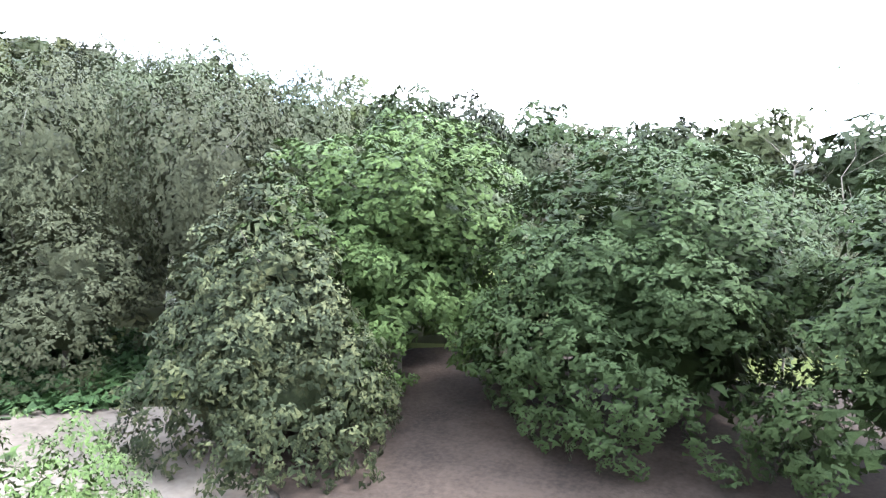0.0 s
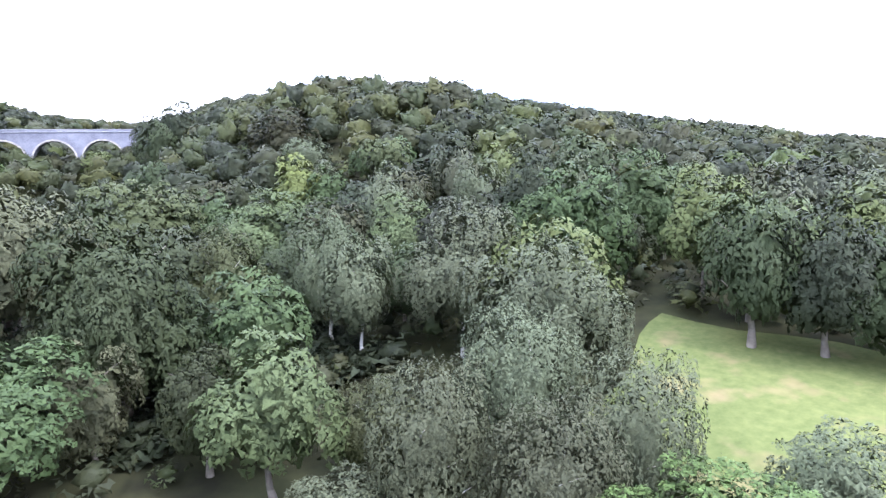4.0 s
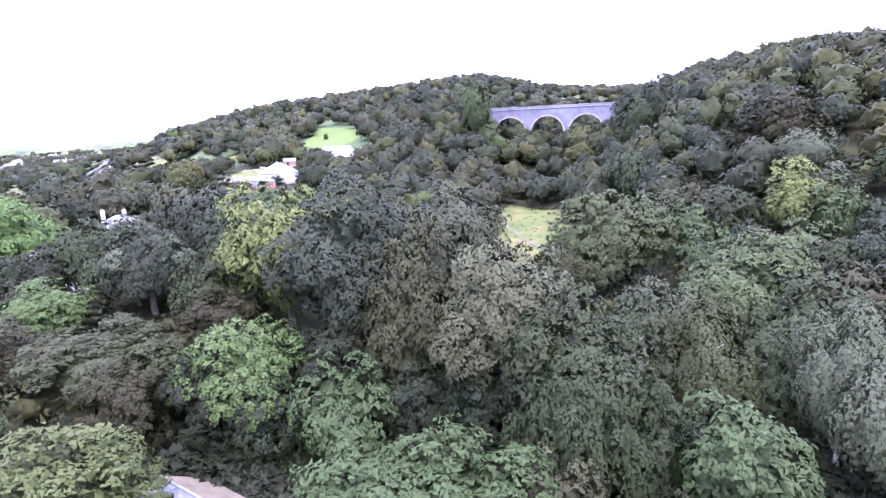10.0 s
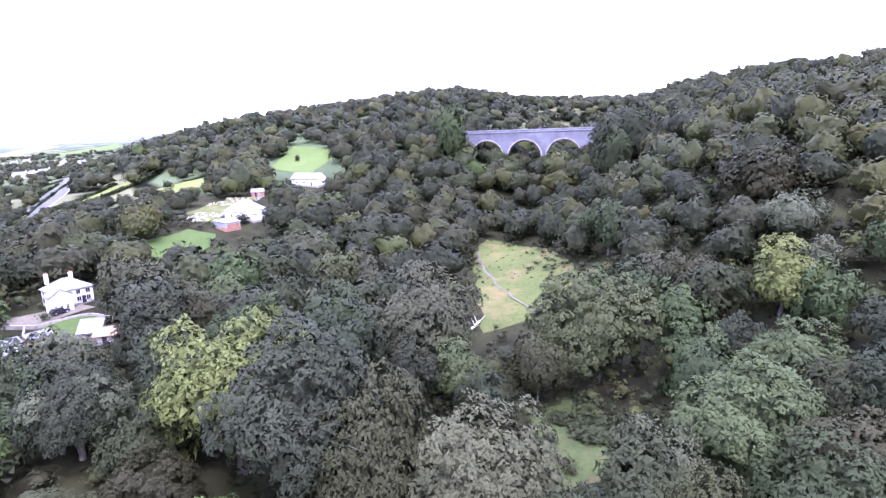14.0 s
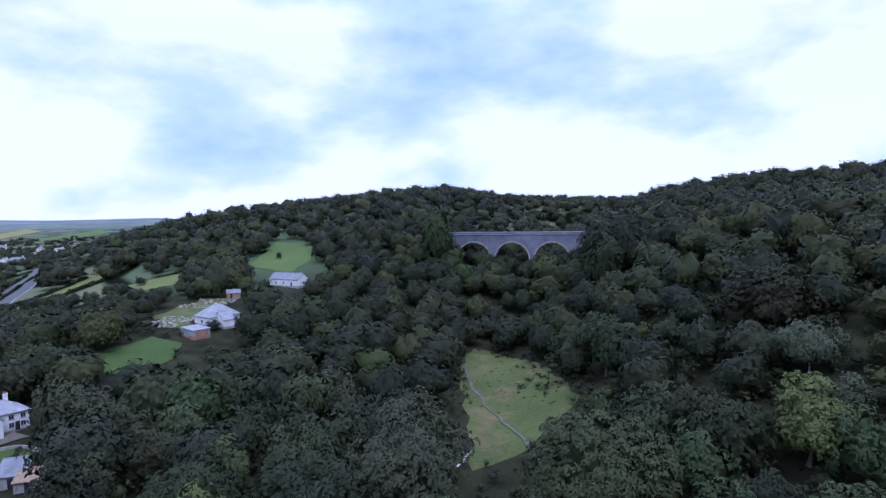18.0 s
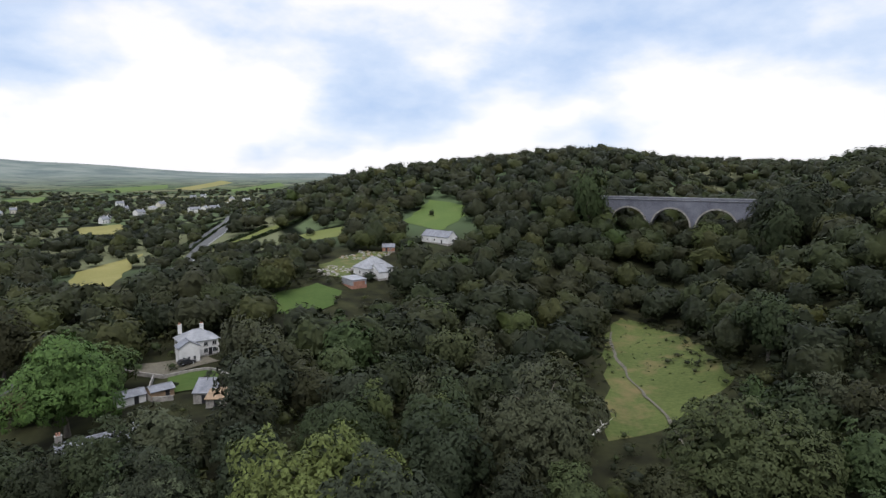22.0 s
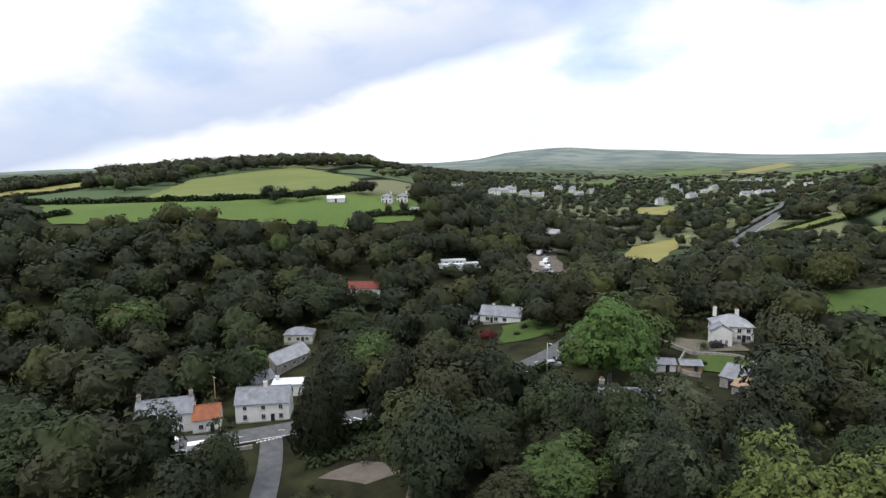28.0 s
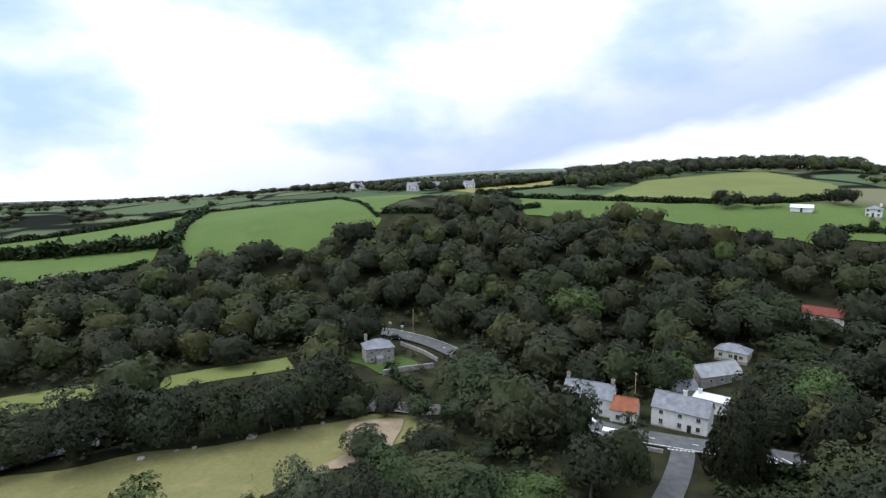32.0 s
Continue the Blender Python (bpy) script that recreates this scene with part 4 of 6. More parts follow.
part("deck", box("deck", LONG / 2 - 8, 0, DECK - 1.8, LONG, WIDE - 0.5, 0.5, SAND), via)

# ---- trees ----


def unit(v):
    return v / np.maximum(np.linalg.norm(v, axis=-1, keepdims=True), 1e-9)


def leaf_tris(pos, normal, size, rand, stretch=1.5):
    """One three-cornered blade a leaf or spray, turned at random about its normal."""
    n = unit(normal)
    a = unit(np.cross(n, unit(rand.normal(size=n.shape))))
    b = np.cross(n, a)
    s = size[:, None] * 0.62
    a, b = a * s * stretch, b * s
    return np.stack([pos - a * 0.6 + b * 0.8, pos - a * 0.8 - b * 0.75, pos + a], 1).reshape(-1, 3)


def spread_out(points, gap, most):
    """Points of a shuffled cloud that keep a gap from one another."""
    kept = np.empty((most, 3))
    pick, n = [], 0
    for i, p in enumerate(points):
        if n == 0 or ((kept[:n] - p) ** 2).sum(1).min() > gap * gap:
            kept[n] = p
            pick.append(i)
            n += 1
            if n == most:
                break
    return np.array(pick)


def crown_form(rand, kind, lobes):
    """Heart and billows of a crown of radius 1 and height about 2, its foot at z = 0: large lobes, then smaller ones over them."""
    heart = np.array([0, 0, 0.95])
    if kind in ("dense", "egg", "cone"):
        z = rand.uniform(0, 1, lobes) ** 1.15
        ang = rand.uniform(0, 6.283, lobes)
        if kind == "dense":
            r = np.where(z > 0.28, np.sqrt(np.clip(1 - ((z - 0.28) / 0.78) ** 2, 0.02, 1)), 0.86 + 0.5 * z)
            rad = rand.uniform(0.2, 0.34, lobes) * (1 - 0.3 * z)
        else:
            r = np.clip(1 - z, 0.02, 1) ** (0.68 if kind == "egg" else 0.9)
            rad = rand.uniform(0.2, 0.32, lobes) * (1 - 0.5 * z)
            heart = np.array([0, 0, 0.62])
        centre = np.stack([np.cos(ang) * r * 0.76, np.sin(ang) * r * 0.76, 0.16 + z * 1.66], 1)
    else:
        d = unit(rand.normal(size=(lobes, 3)))
        d[:, 2] = np.abs(d[:, 2]) * 1.25 - 0.42
        d = unit(d)
        reach = rand.uniform(0.46, 0.8, lobes)
        centre = d * reach[:, None] * np.array([1, 1, 0.95]) + heart
        rad = rand.uniform(0.18, 0.34, lobes)
        if kind == "wispy":
            centre[:, 2] = 0.3 + (centre[:, 2] - 0.3) * 1.1
            rad *= 0.82
    k = lobes * 6
    d = unit(rand.normal(size=(k, 3)) + np.array([0, 0, 0.3]))
    r, _ = crown_reach(d, heart, centre, rad)
    tuft = heart + d * (r * 0.92)[:, None]
    pick = spread_out(tuft, 0.17, k)
    return heart, np.concatenate([centre, tuft[pick]]), np.concatenate([rad, rand.uniform(0.1, 0.18, len(pick))])


def crown_reach(d, heart, centre, rad):
    """How far the crown reaches from its heart along each way, and which lobe ends it."""
    far, which = np.full(len(d), 0.5), np.zeros(len(d), int)
    for i, (c, r) in enumerate(zip(centre - heart, rad)):
        b = d @ c
        q = b * b - c @ c + r * r
        hit = np.where(q > 0, b + np.sqrt(np.maximum(q, 0)), 0)
        m = hit > far
        far[m], which[m] = hit[m], i
    return far, which


def crown_shell(form, scale, lat, lon, rand):
    """The dense leaf mass deep within the crown, as one closed billowing skin: corners and triangles."""
    heart, centre, rad = form
    th = (np.arange(1, lat + 1) / lat * 0.86 * math.pi)[:, None] + rand.normal(size=(lat, lon)) * 0.25 / lat
    ph = (np.arange(lon) / lon * 2 * math.pi)[None] + (np.arange(lat) % 2)[:, None] * math.pi / lon + rand.normal(size=(lat, lon)) * 0.5 / lon
    d = np.stack([np.sin(th) * np.cos(ph), np.sin(th) * np.sin(ph), np.cos(th)], -1).reshape(-1, 3)
    d = np.concatenate([[[0, 0, 1.0]], d])
    r, _ = crown_reach(d, heart, centre, rad)
    j = np.arange(lon)
    n = (j + 1) % lon
    tri = [np.stack([np.zeros(lon, int), 1 + j, 1 + n], 1)]
    for i in range(lat - 1):
        a, c = 1 + i * lon, 1 + (i + 1) * lon
        tri += [np.stack([a + j, c + j, c + n], 1), np.stack([a + j, c + n, a + n], 1)]
    return heart + d * (r * scale)[:, None], np.concatenate(tri)


def crown_leaves(rand, form, spray, leaves, kind, leaf, inner, billow):
    """Leaves in sprays: small domes set in rough shelves over the billows, with a second, deeper layer."""
    heart, centre, rad = form
    d = unit(rand.normal(size=(int(46 / spray ** 2), 3)) + np.array([0, 0, 0.22]))
    d = d[d[:, 2] > -0.75]
    r, which = crown_reach(d, heart, centre, rad)
    keep = rand.uniform(size=len(d)) < (r / r.max()) ** 1.4
    if kind not in ("wispy", "cone"):
        # the undersides of the billows stay bare
        facing = unit(heart + d * r[:, None] - centre[which])
        keep &= (facing * unit(d * 0.7 + np.array([0, 0, 0.5]))).sum(1) > rand.uniform(0.3, 0.6, len(d))
    d, r, which = d[keep], r[keep], which[keep]
    pos = heart + d * (r * rand.uniform(0.92 + 0.05 * billow, 1.02 - 0.01 * billow, len(d)))[:, None]
    pick = spread_out(pos, spray * (1.6 - 0.48 * billow), 4000)
    way = unit(unit(pos[pick] - centre[which[pick]]) * 0.6 + d[pick] * 0.5)
    v, soft = spray_leaves(rand, pos[pick], way, spray, leaves, kind, leaf, billow)
    if inner:
        d = unit(rand.normal(size=(int(len(pick) * inner), 3)) + np.array([0, 0, 0.1]))
        d = d[d[:, 2] > -0.85]
        r, _ = crown_reach(d, heart, centre, rad)
        dv, ds = spray_leaves(rand, heart + d * (r * rand.uniform(0.56, 0.88, len(d)))[:, None], d, spray * 1.3, max(4, leaves // 3), kind, leaf * 1.4, billow)
        v, soft = np.concatenate([v, dv]), np.concatenate([soft, ds])
    return v, soft


def spray_leaves(rand, where, way, spray, leaves, kind, leaf, billow):
    """The leaves of many sprays, each a loose dome about its place."""
    n = len(where)
    lift = {"wispy": (0.9, 0.15, 0.2), "cone": (0.7, 0.35, 0.15)}.get(kind, (0.6, 0.55, 0.25))
    u = unit(way * (lift[0] + billow) + np.array([0, 0, lift[1]]) + rand.normal(size=(n, 3)) * lift[2] * (1 - 0.4 * billow))
    a = unit(np.cross(u, unit(rand.normal(size=u.shape))))
    b = np.cross(u, a)
    size = spray * rand.uniform(0.7, 1.35, n)
    rho = np.sqrt(rand.uniform(0, 1, (n, leaves, 1)))
    phi = rand.uniform(0, 6.283, (n, leaves, 1))
    radial = a[:, None] * np.cos(phi) + b[:, None] * np.sin(phi)
    off = radial * rho + (u[:, None] * (0.62 * (1 - rho ** 2) - 0.18) + rand.normal(size=(n, leaves, 3)) * 0.12) * (1 - 0.55 * billow)
    if kind == "wispy":
        off = off * np.array([0.85, 0.85, 1.7]) - np.array([0, 0, 0.5])
    elif kind == "cone":
        off = off * np.array([1.15, 1.15, 0.7]) - np.array([0, 0, 0.3]) * rho
    dome = u[:, None] + radial * rho * 0.75
    p = (where[:, None] + off * size[:, None, None]).reshape(-1, 3)
    nrm = unit((dome + rand.normal(size=dome.shape) * 0.3).reshape(-1, 3))
    soft = unit((dome + way[:, None] * (0.4 + 1.8 * billow)).reshape(-1, 3) * 0.8 + nrm * (0.35 - 0.2 * billow))
    big = np.repeat(size, leaves) * leaf * rand.uniform(0.6, 1.4, len(p))
    return leaf_tris(p, nrm, big, rand), np.repeat(soft, 3, 0)


def crown_array(seed, lobes, spray, leaves, kind="round", core=0.78, leaf=0.55, inner=0.4, lat=9, lon=14, normals=False, billow=0.0):
    """A crown's corners and triangles: first its dense heart, then its sprays. spray: their radius as a share of the crown's."""
    rand = np.random.default_rng(seed)
    form = crown_form(rand, kind, lobes)
    v, soft = crown_leaves(rand, form, spray, leaves, kind, leaf, inner, billow)
    soft = unit(soft + (0.7 + billow) * unit(v - np.array([0, 0, 0.55])))
    f = np.arange(len(v)).reshape(-1, 3)
    if core:
        sv, sf = crown_shell(form, core, lat, lon, rand)
        v, f = np.concatenate([sv, v]), np.concatenate([sf, f + len(sv)])
        soft = np.concatenate([unit(sv - form[0]), soft])
    return (v, f, soft) if normals else (v, f)


def tri_mesh(name, v, f, material, tint=None, soft=None):
    me = bpy.data.meshes.new(name)
    me.vertices.add(len(v))
    me.vertices.foreach_set("co", np.ascontiguousarray(v, np.float32).ravel())
    me.loops.add(len(f) * 3)
    me.loops.foreach_set("vertex_index", np.ascontiguousarray(f, np.int32).ravel())
    me.polygons.add(len(f))
    me.polygons.foreach_set("loop_start", np.arange(len(f), dtype=np.int32) * 3)
    me.polygons.foreach_set("use_smooth", np.ones(len(f), bool))
    me.materials.append(material)
    if tint is not None:
        me.attributes.new("tint", "FLOAT", "POINT").data.foreach_set("value", np.ascontiguousarray(tint, np.float32))
    me.update(calc_edges=True)
    if soft is not None:
        me.attributes.new("custom_normal", "FLOAT_VECTOR", "POINT").data.foreach_set("vector", np.ascontiguousarray(soft, np.float32).ravel())
    return me


def crown_mesh(name, material, *args, **kw):
    """A crown whose leaves take light as the billow that carries them does."""
    v, f, soft = crown_array(*args, normals=True, **kw)
    return tri_mesh(name, v, f, material, soft=soft)


def tube(verts, faces, a, b, ra, rb, sides=7):
    a, b = np.array(a, float), np.array(b, float)
    w = unit(b - a)
    u = unit(np.cross(w, (0.3, 0.9, 0.1)))
    v = np.cross(w, u)
    k = len(verts)
    for p, r in ((a, ra), (b, rb)):
        for i in range(sides):
            th = 2 * math.pi * i / sides
            verts.append(tuple(p + (u * math.cos(th) + v * math.sin(th)) * r))
    for i in range(sides):
        j = (i + 1) % sides
        faces.append((k + i, k + j, k + sides + j, k + sides + i))
    faces.append(tuple(k + sides + i for i in range(sides)))


def trunk_mesh(seed, material, limbs=7, slim=1.0):
    """Tapered trunk with forking limbs, for a tree 1 high whose crown starts at about 0.2."""
    rand = np.random.default_rng(seed)
    verts, faces = [], []
    p, r = np.array([0, 0, -0.06]), 0.028 * slim
    for k in range(4):
        q = p + np.array([rand.normal() * 0.012, rand.normal() * 0.012, 0.2])
        tube(verts, faces, p, q, r * (1.35 if k == 0 else 1), r * 0.75)
        p, r = q, r * 0.75
        for _ in range(2 if k else 0):
            ang = rand.uniform(0, 6.283)
            mid = p + np.array([math.cos(ang) * 0.11, math.sin(ang) * 0.11, 0.08])
            tip = mid + np.array([math.cos(ang + 0.4) * 0.12, math.sin(ang + 0.4) * 0.12, 0.1])
            tube(verts, faces, p, mid, r * 0.6, r * 0.4, 5)
            tube(verts, faces, mid, tip, r * 0.4, r * 0.15, 5)
    return mesh_of("trunk", verts, faces, material, True)


TRUNKS = [trunk_mesh(s, BARK) for s in (1, 2, 3)]
PALETRUNKS = [trunk_mesh(s, PALEBARK, slim=0.7) for s in (4, 5)]
# crowns by distance: shape, lobes, spray size as a share of the crown's radius, leaves a spray, core, leaf size as a share of the spray
SHAPES = {"round": ("round", 15, 0.15, 14, 0.66, 0.46), "spread": ("round", 20, 0.145, 14, 0.66, 0.46), "wispy": ("wispy", 22, 0.14, 15, 0.55, 0.38), "cone": ("cone", 46, 0.15, 12, 0.62, 0.46), "dense": ("dense", 22, 0.145, 14, 0.68, 0.46)}
GRID = {"": (9, 14), "_fine": (12, 20), "_near": (16, 26)}
for _k, (_kind, _lobes, _spray, _leaves, _core, _leaf) in list(SHAPES.items()):
    SHAPES[_k + "_fine"] = (_kind, int(_lobes * 1.1), _spray * 0.7, 20, _core - 0.06, _leaf * 0.9)
    SHAPES[_k + "_near"] = (_kind, int(_lobes * 1.15), _spray * 0.53, 36, _core - 0.1, _leaf * 0.74)
CROWNS = {}


def crown_for(shape, material, variant):
    key = (shape, material.name, variant)
    if key not in CROWNS:
        kind, lobes, spray, leaves, core, leaf = SHAPES[shape]
        lat, lon = GRID["_" + shape.partition("_")[2] if "_" in shape else ""]
        CROWNS[key] = crown_mesh("crown", material, 11 * variant + len(shape) * 101, lobes, spray, leaves, kind, core, leaf, 1.6, lat=lat, lon=lon, billow=0.1 if shape.endswith("_near") else 0.3)
    return CROWNS[key]


def tree(x, y, tall, radius, material, label, shape="round", variant=0, group="", crown=None, foot=0.2, trunk=None, category="tree", z=None):
    """A tree thing: an Empty at its foot with a trunk and a crown. foot: where the crown starts, as a share of its height."""
    top = new("tree", None)
    top.location = (x, y, z_at(x, y) if z is None else z)
    top.rotation_euler = (0, 0, (x * 7.3 + y * 3.1) % 6.283)
    t = new("trunk", trunk or (PALETRUNKS[variant % 2] if shape.startswith("wispy") else TRUNKS[variant % 3]))
    t.parent, t.scale = top, (tall * 0.9, tall * 0.9, tall * 0.82)
    c = new("crown", crown or crown_for(shape, material, variant % 3))
    c.parent, c.location, c.scale = top, (0, 0, tall * foot), (radius, radius, tall * (1 - foot) / 1.98)
    return tagged(top, label, category, group)


# tree-free quads, shifted towards the camera so the fields stay in view
VIEW_GAPS = [
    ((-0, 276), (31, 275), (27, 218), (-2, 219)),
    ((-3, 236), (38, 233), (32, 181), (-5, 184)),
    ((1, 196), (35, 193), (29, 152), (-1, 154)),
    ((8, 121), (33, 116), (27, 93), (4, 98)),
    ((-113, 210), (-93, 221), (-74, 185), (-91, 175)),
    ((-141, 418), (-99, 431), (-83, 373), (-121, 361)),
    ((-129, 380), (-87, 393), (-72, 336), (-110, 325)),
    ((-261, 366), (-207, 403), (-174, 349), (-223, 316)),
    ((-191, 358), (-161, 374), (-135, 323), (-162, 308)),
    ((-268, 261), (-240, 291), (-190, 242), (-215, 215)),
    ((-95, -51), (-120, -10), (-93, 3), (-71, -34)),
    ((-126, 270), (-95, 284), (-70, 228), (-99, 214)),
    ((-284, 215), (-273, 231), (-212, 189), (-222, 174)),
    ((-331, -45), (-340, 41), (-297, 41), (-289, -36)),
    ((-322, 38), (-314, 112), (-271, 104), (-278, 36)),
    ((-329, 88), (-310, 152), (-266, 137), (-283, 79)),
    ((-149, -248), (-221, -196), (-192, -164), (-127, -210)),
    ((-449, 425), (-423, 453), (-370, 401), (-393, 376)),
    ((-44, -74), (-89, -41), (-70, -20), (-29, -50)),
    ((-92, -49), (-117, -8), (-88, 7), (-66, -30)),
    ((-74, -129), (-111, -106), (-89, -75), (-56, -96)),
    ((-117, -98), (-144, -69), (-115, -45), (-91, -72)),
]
# strips from houses and roads towards the camera, kept open to view
KEEPOUT = [
    (-140, 45, -110, 43, 8.3), (-143, 23, -113, 26, 8.3), (-141, 32, -111, 33, 4.6), (-155, 53, -122, 49, 6.4),
    (-173, 55, -137, 51, 8.3), (-192, 62, -150, 56, 6.4), (-221, 93, -176, 82, 7.4), (-252, 151, -210, 132, 9.2),
    (-326, 250, -287, 225, 6.4), (-174, 131, -134, 109, 9.2), (-106, 165, -77, 130, 7.4), (-83, 142, -61, 114, 5.5),
    (-101, 137, -75, 111, 5.5), (-158, -47, -125, -30, 7.4), (-95, 257, -77, 215, 10.1), (-93, 233, -73, 192, 4.6),
    (-90, 335, -76, 291, 10.1), (-108, 305, -91, 262, 3.7), (-30, 58, -14, 40, 8.0), (-321, 139, -277, 125, 11),
    (-315, 104, -270, 94, 10.1), (-116, 280, -96, 239, 11), (-260, 205, -221, 180, 11), (-235, 190, -196, 165, 9.2),
    (-110, 148, -81, 119, 9.2), (-160, 125, -122, 104, 8.3), (-150, 128, -114, 106, 5.5), (-444, 221, -379, 194, 8.3),
    (-469, 244, -405, 216, 8.3), (-534, 315, -472, 283, 8.3), (-590, 356, -528, 323, 8.3), (-604, 373, -543, 339, 8.3),
    (-584, 380, -524, 345, 8.3), (-614, 417, -554, 380, 8.3), (-767, 548, -709, 509, 8.3), (-719, 540, -662, 500, 8.3),
    (-679, 524, -622, 483, 8.3), (-699, 717, -649, 668, 8.3), (-538, 588, -489, 538, 8.3), (-603, 678, -555, 627, 8.3),
    (-630, 721, -583, 670, 8.3), (-480, 612, -435, 558, 8.3), (-510, 667, -466, 613, 8.3), (-461, 623, -418, 568, 8.3),
    (-600, 843, -558, 787, 8.3), (-563, 830, -522, 773, 8.3), (-734, 940, -690, 886, 8.3), (-492, 496, -441, 448, 8.3),
    (-114, 44, -99, 43, 4.6), (-126, 46, -99, 44, 4.6), (-97, 62, -83, 58, 4.6), (-101, 56, -87, 53, 4.6),
    (-129, 69, -101, 62, 4.6), (-130, 120, -99, 100, 4.6), (-127, 57, -100, 53, 4.6), (-102, 122, -76, 101, 8.3),
    (-183, -60, -166, -42, 9), (-176, -32, -150, -22, 8), (-127, 58, -108, 62, 8), (-124, 78, -108, 78, 7),
    (-128, 120, -112, 108, 8), (-124, 98, -108, 92, 6), (-108, 42, -62, 38, 7), (-96, 60, -70, 50, 6),
]
SPECIMENS_A = [
    (-6, 54.2, 17, 12.0, FRESHOAK, 'spread', 'broad green oak in full summer leaf'),
    (-33.0, 47.2, 16.3, 10.4, GOLDOAK, 'spread', 'yellowish green oak with rounded crown'),
    (10.4, 65.5, 25.5, 9.2, OAK, 'spread', 'tall green oak with lobed crown'),
    (6.2, 57.5, 14, 4.7, PALELEAF, 'round', 'small pale tree with seed clusters'),
    (-27.3, 71.5, 15.5, 8.0, BRIGHT, 'round', 'fresh green tree with domed crown'),
    (26.0, 78.5, 19, 7.4, OLIVELEAF, 'wispy', 'feathery willow with bare inner branches'),
    (37.6, 71.5, 19.5, 6.2, BIRCHLEAF, 'wispy', 'tall grey-green birch with drooping sprays'),
    (44, 37.5, 20, 9.4, BIRCHLEAF, 'wispy', 'broad grey-green birch with drooping sprays'),
    (48, 54.5, 21, 9.6, BIRCHLEAF, 'wispy', 'tall grey-green birch with drooping sprays'),
    (26, 40, 10, 5.0, OLIVELEAF, 'wispy', 'low yellowish willow under the birches'),
    (14.5, 51, 14, 5.0, OAK, 'round', 'small green oak beside the tall oak'),
    (80, 74, 22, 9.0, DARKLEAF, 'round', 'large dark oak on the bank'),
    (-45, 72, 9.5, 9.4, BROWNLEAF, 'round', 'greyish brown thicket tree with open crown'),
    (39.5, 101, 21.0, 12, OLIVELEAF, 'spread', 'yellow-green spreading tree beside the glade'),
    (66.0, 146.5, 18.5, 9.2, YELLOWLEAF, 'round', 'yellowing thin-crowned tree on the slope'),
    (56.2, 120.3, 16.0, 9.0, OLIVELEAF, 'round', 'olive green tree on the slope'),
    (26.5, 139, 27.5, 14.5, OLIVELEAF, 'round', 'tall olive green tree at the meadow edge'),
    (13.5, 131.5, 16, 8.0, BROWNLEAF, 'wispy', 'olive brown bushy tree at the meadow edge'),
    (-9.7, 138, 29.0, 13.4, BIRCHLEAF, 'round', 'grey-green rounded tree in the valley'),
    (-69.1, 144, 19.0, 11.0, BROWNLEAF, 'round', 'brown-green tree behind the white house'),
    (-33.5, 148, 18.2, 5.2, BIRCHLEAF, 'dense', 'small pale birch standing among oaks'),
    (-36, 116, 17.0, 8.4, OAK, 'spread', 'grey-green oak behind the yellow sycamore'),
    (-57, 137, 12.5, 8.8, BROWNLEAF, 'round', 'brownish rounded tree in the lower wood'),
    (-56, 69.5, 9.5, 7.4, BROWNLEAF, 'round', 'greyish thicket tree beyond the stone hut'),
    (-66, 84.5, 8.5, 6.4, OAK, 'round', 'low green tree on the wooded slope'),
    (-38.5, 84.5, 13, 5.6, OAK, 'round', 'grey-green tree beside the yellow sycamore'),
    (-42, 97, 15, 6.5, DARKLEAF, 'round', 'dark green tree in the lower wood'),
    (-49.4, 89, 13.5, 7.4, BIRCHLEAF, 'round', 'grey-green tree beside the cottage roofs'),
    (50, 139, 9, 4.0, BIRCHLEAF, 'cone', 'small pale conical tree in the dark wood'),
    (47.2, 173, 13.5, 6.6, BIRCHLEAF, 'round', 'grey-green rounded tree at the wood edge'),
    (45.4, 216, 22, 10.4, OAK, 'round', 'fresh green oak above the meadow'),
    (81, 172, 13.5, 9.6, BIRCHLEAF, 'wispy', 'pale grey-green birch on the slope'),
    (83, 192, 19, 12, BROWNLEAF, 'round', 'brown-green rounded oak on the hillside'),
    (48.5, 374, 18, 11.5, GOLDOAK, 'round', 'yellowish tree below the viaduct arches'),
    (-14.2, 380, 43, 13.0, FRESHOAK, 'round', 'tall light green tree at the viaduct end'),
]
SPECIMENS_B = [
    (-109, 137, 14, 8.1, BRIGHT, 'round', 'bright green rounded tree by the cottage'),
    (-48.5, 87.9, 16, 6.6, BLUELEAF, 'round', 'blue-green rounded garden tree beside the cottage'),
    (-101.8, 121.7, 24.5, 12.6, LIMELEAF, 'round', 'large bright green lime tree with full domed crown'),
    (-146.9, 141.6, 18.8, 8.7, BROWNLEAF, 'dense', 'brown-tinged domed cypress on the lawn edge'),
    (-115, 54.9, 24.0, 6.6, DARKLEAF, 'cone', 'dark spiky conifer beside the road'),
    (-116.2, 73, 23.4, 8.0, DARKLEAF, 'cone', 'dark spreading pine above the roadside'),
    (-110.5, 79.6, 22.0, 7.6, BROWNLEAF, 'cone', 'brownish conifer with open ragged crown'),
    (-150.4, 74.6, 14.7, 7, BRIGHT, 'round', 'light green young tree by the houses'),
]
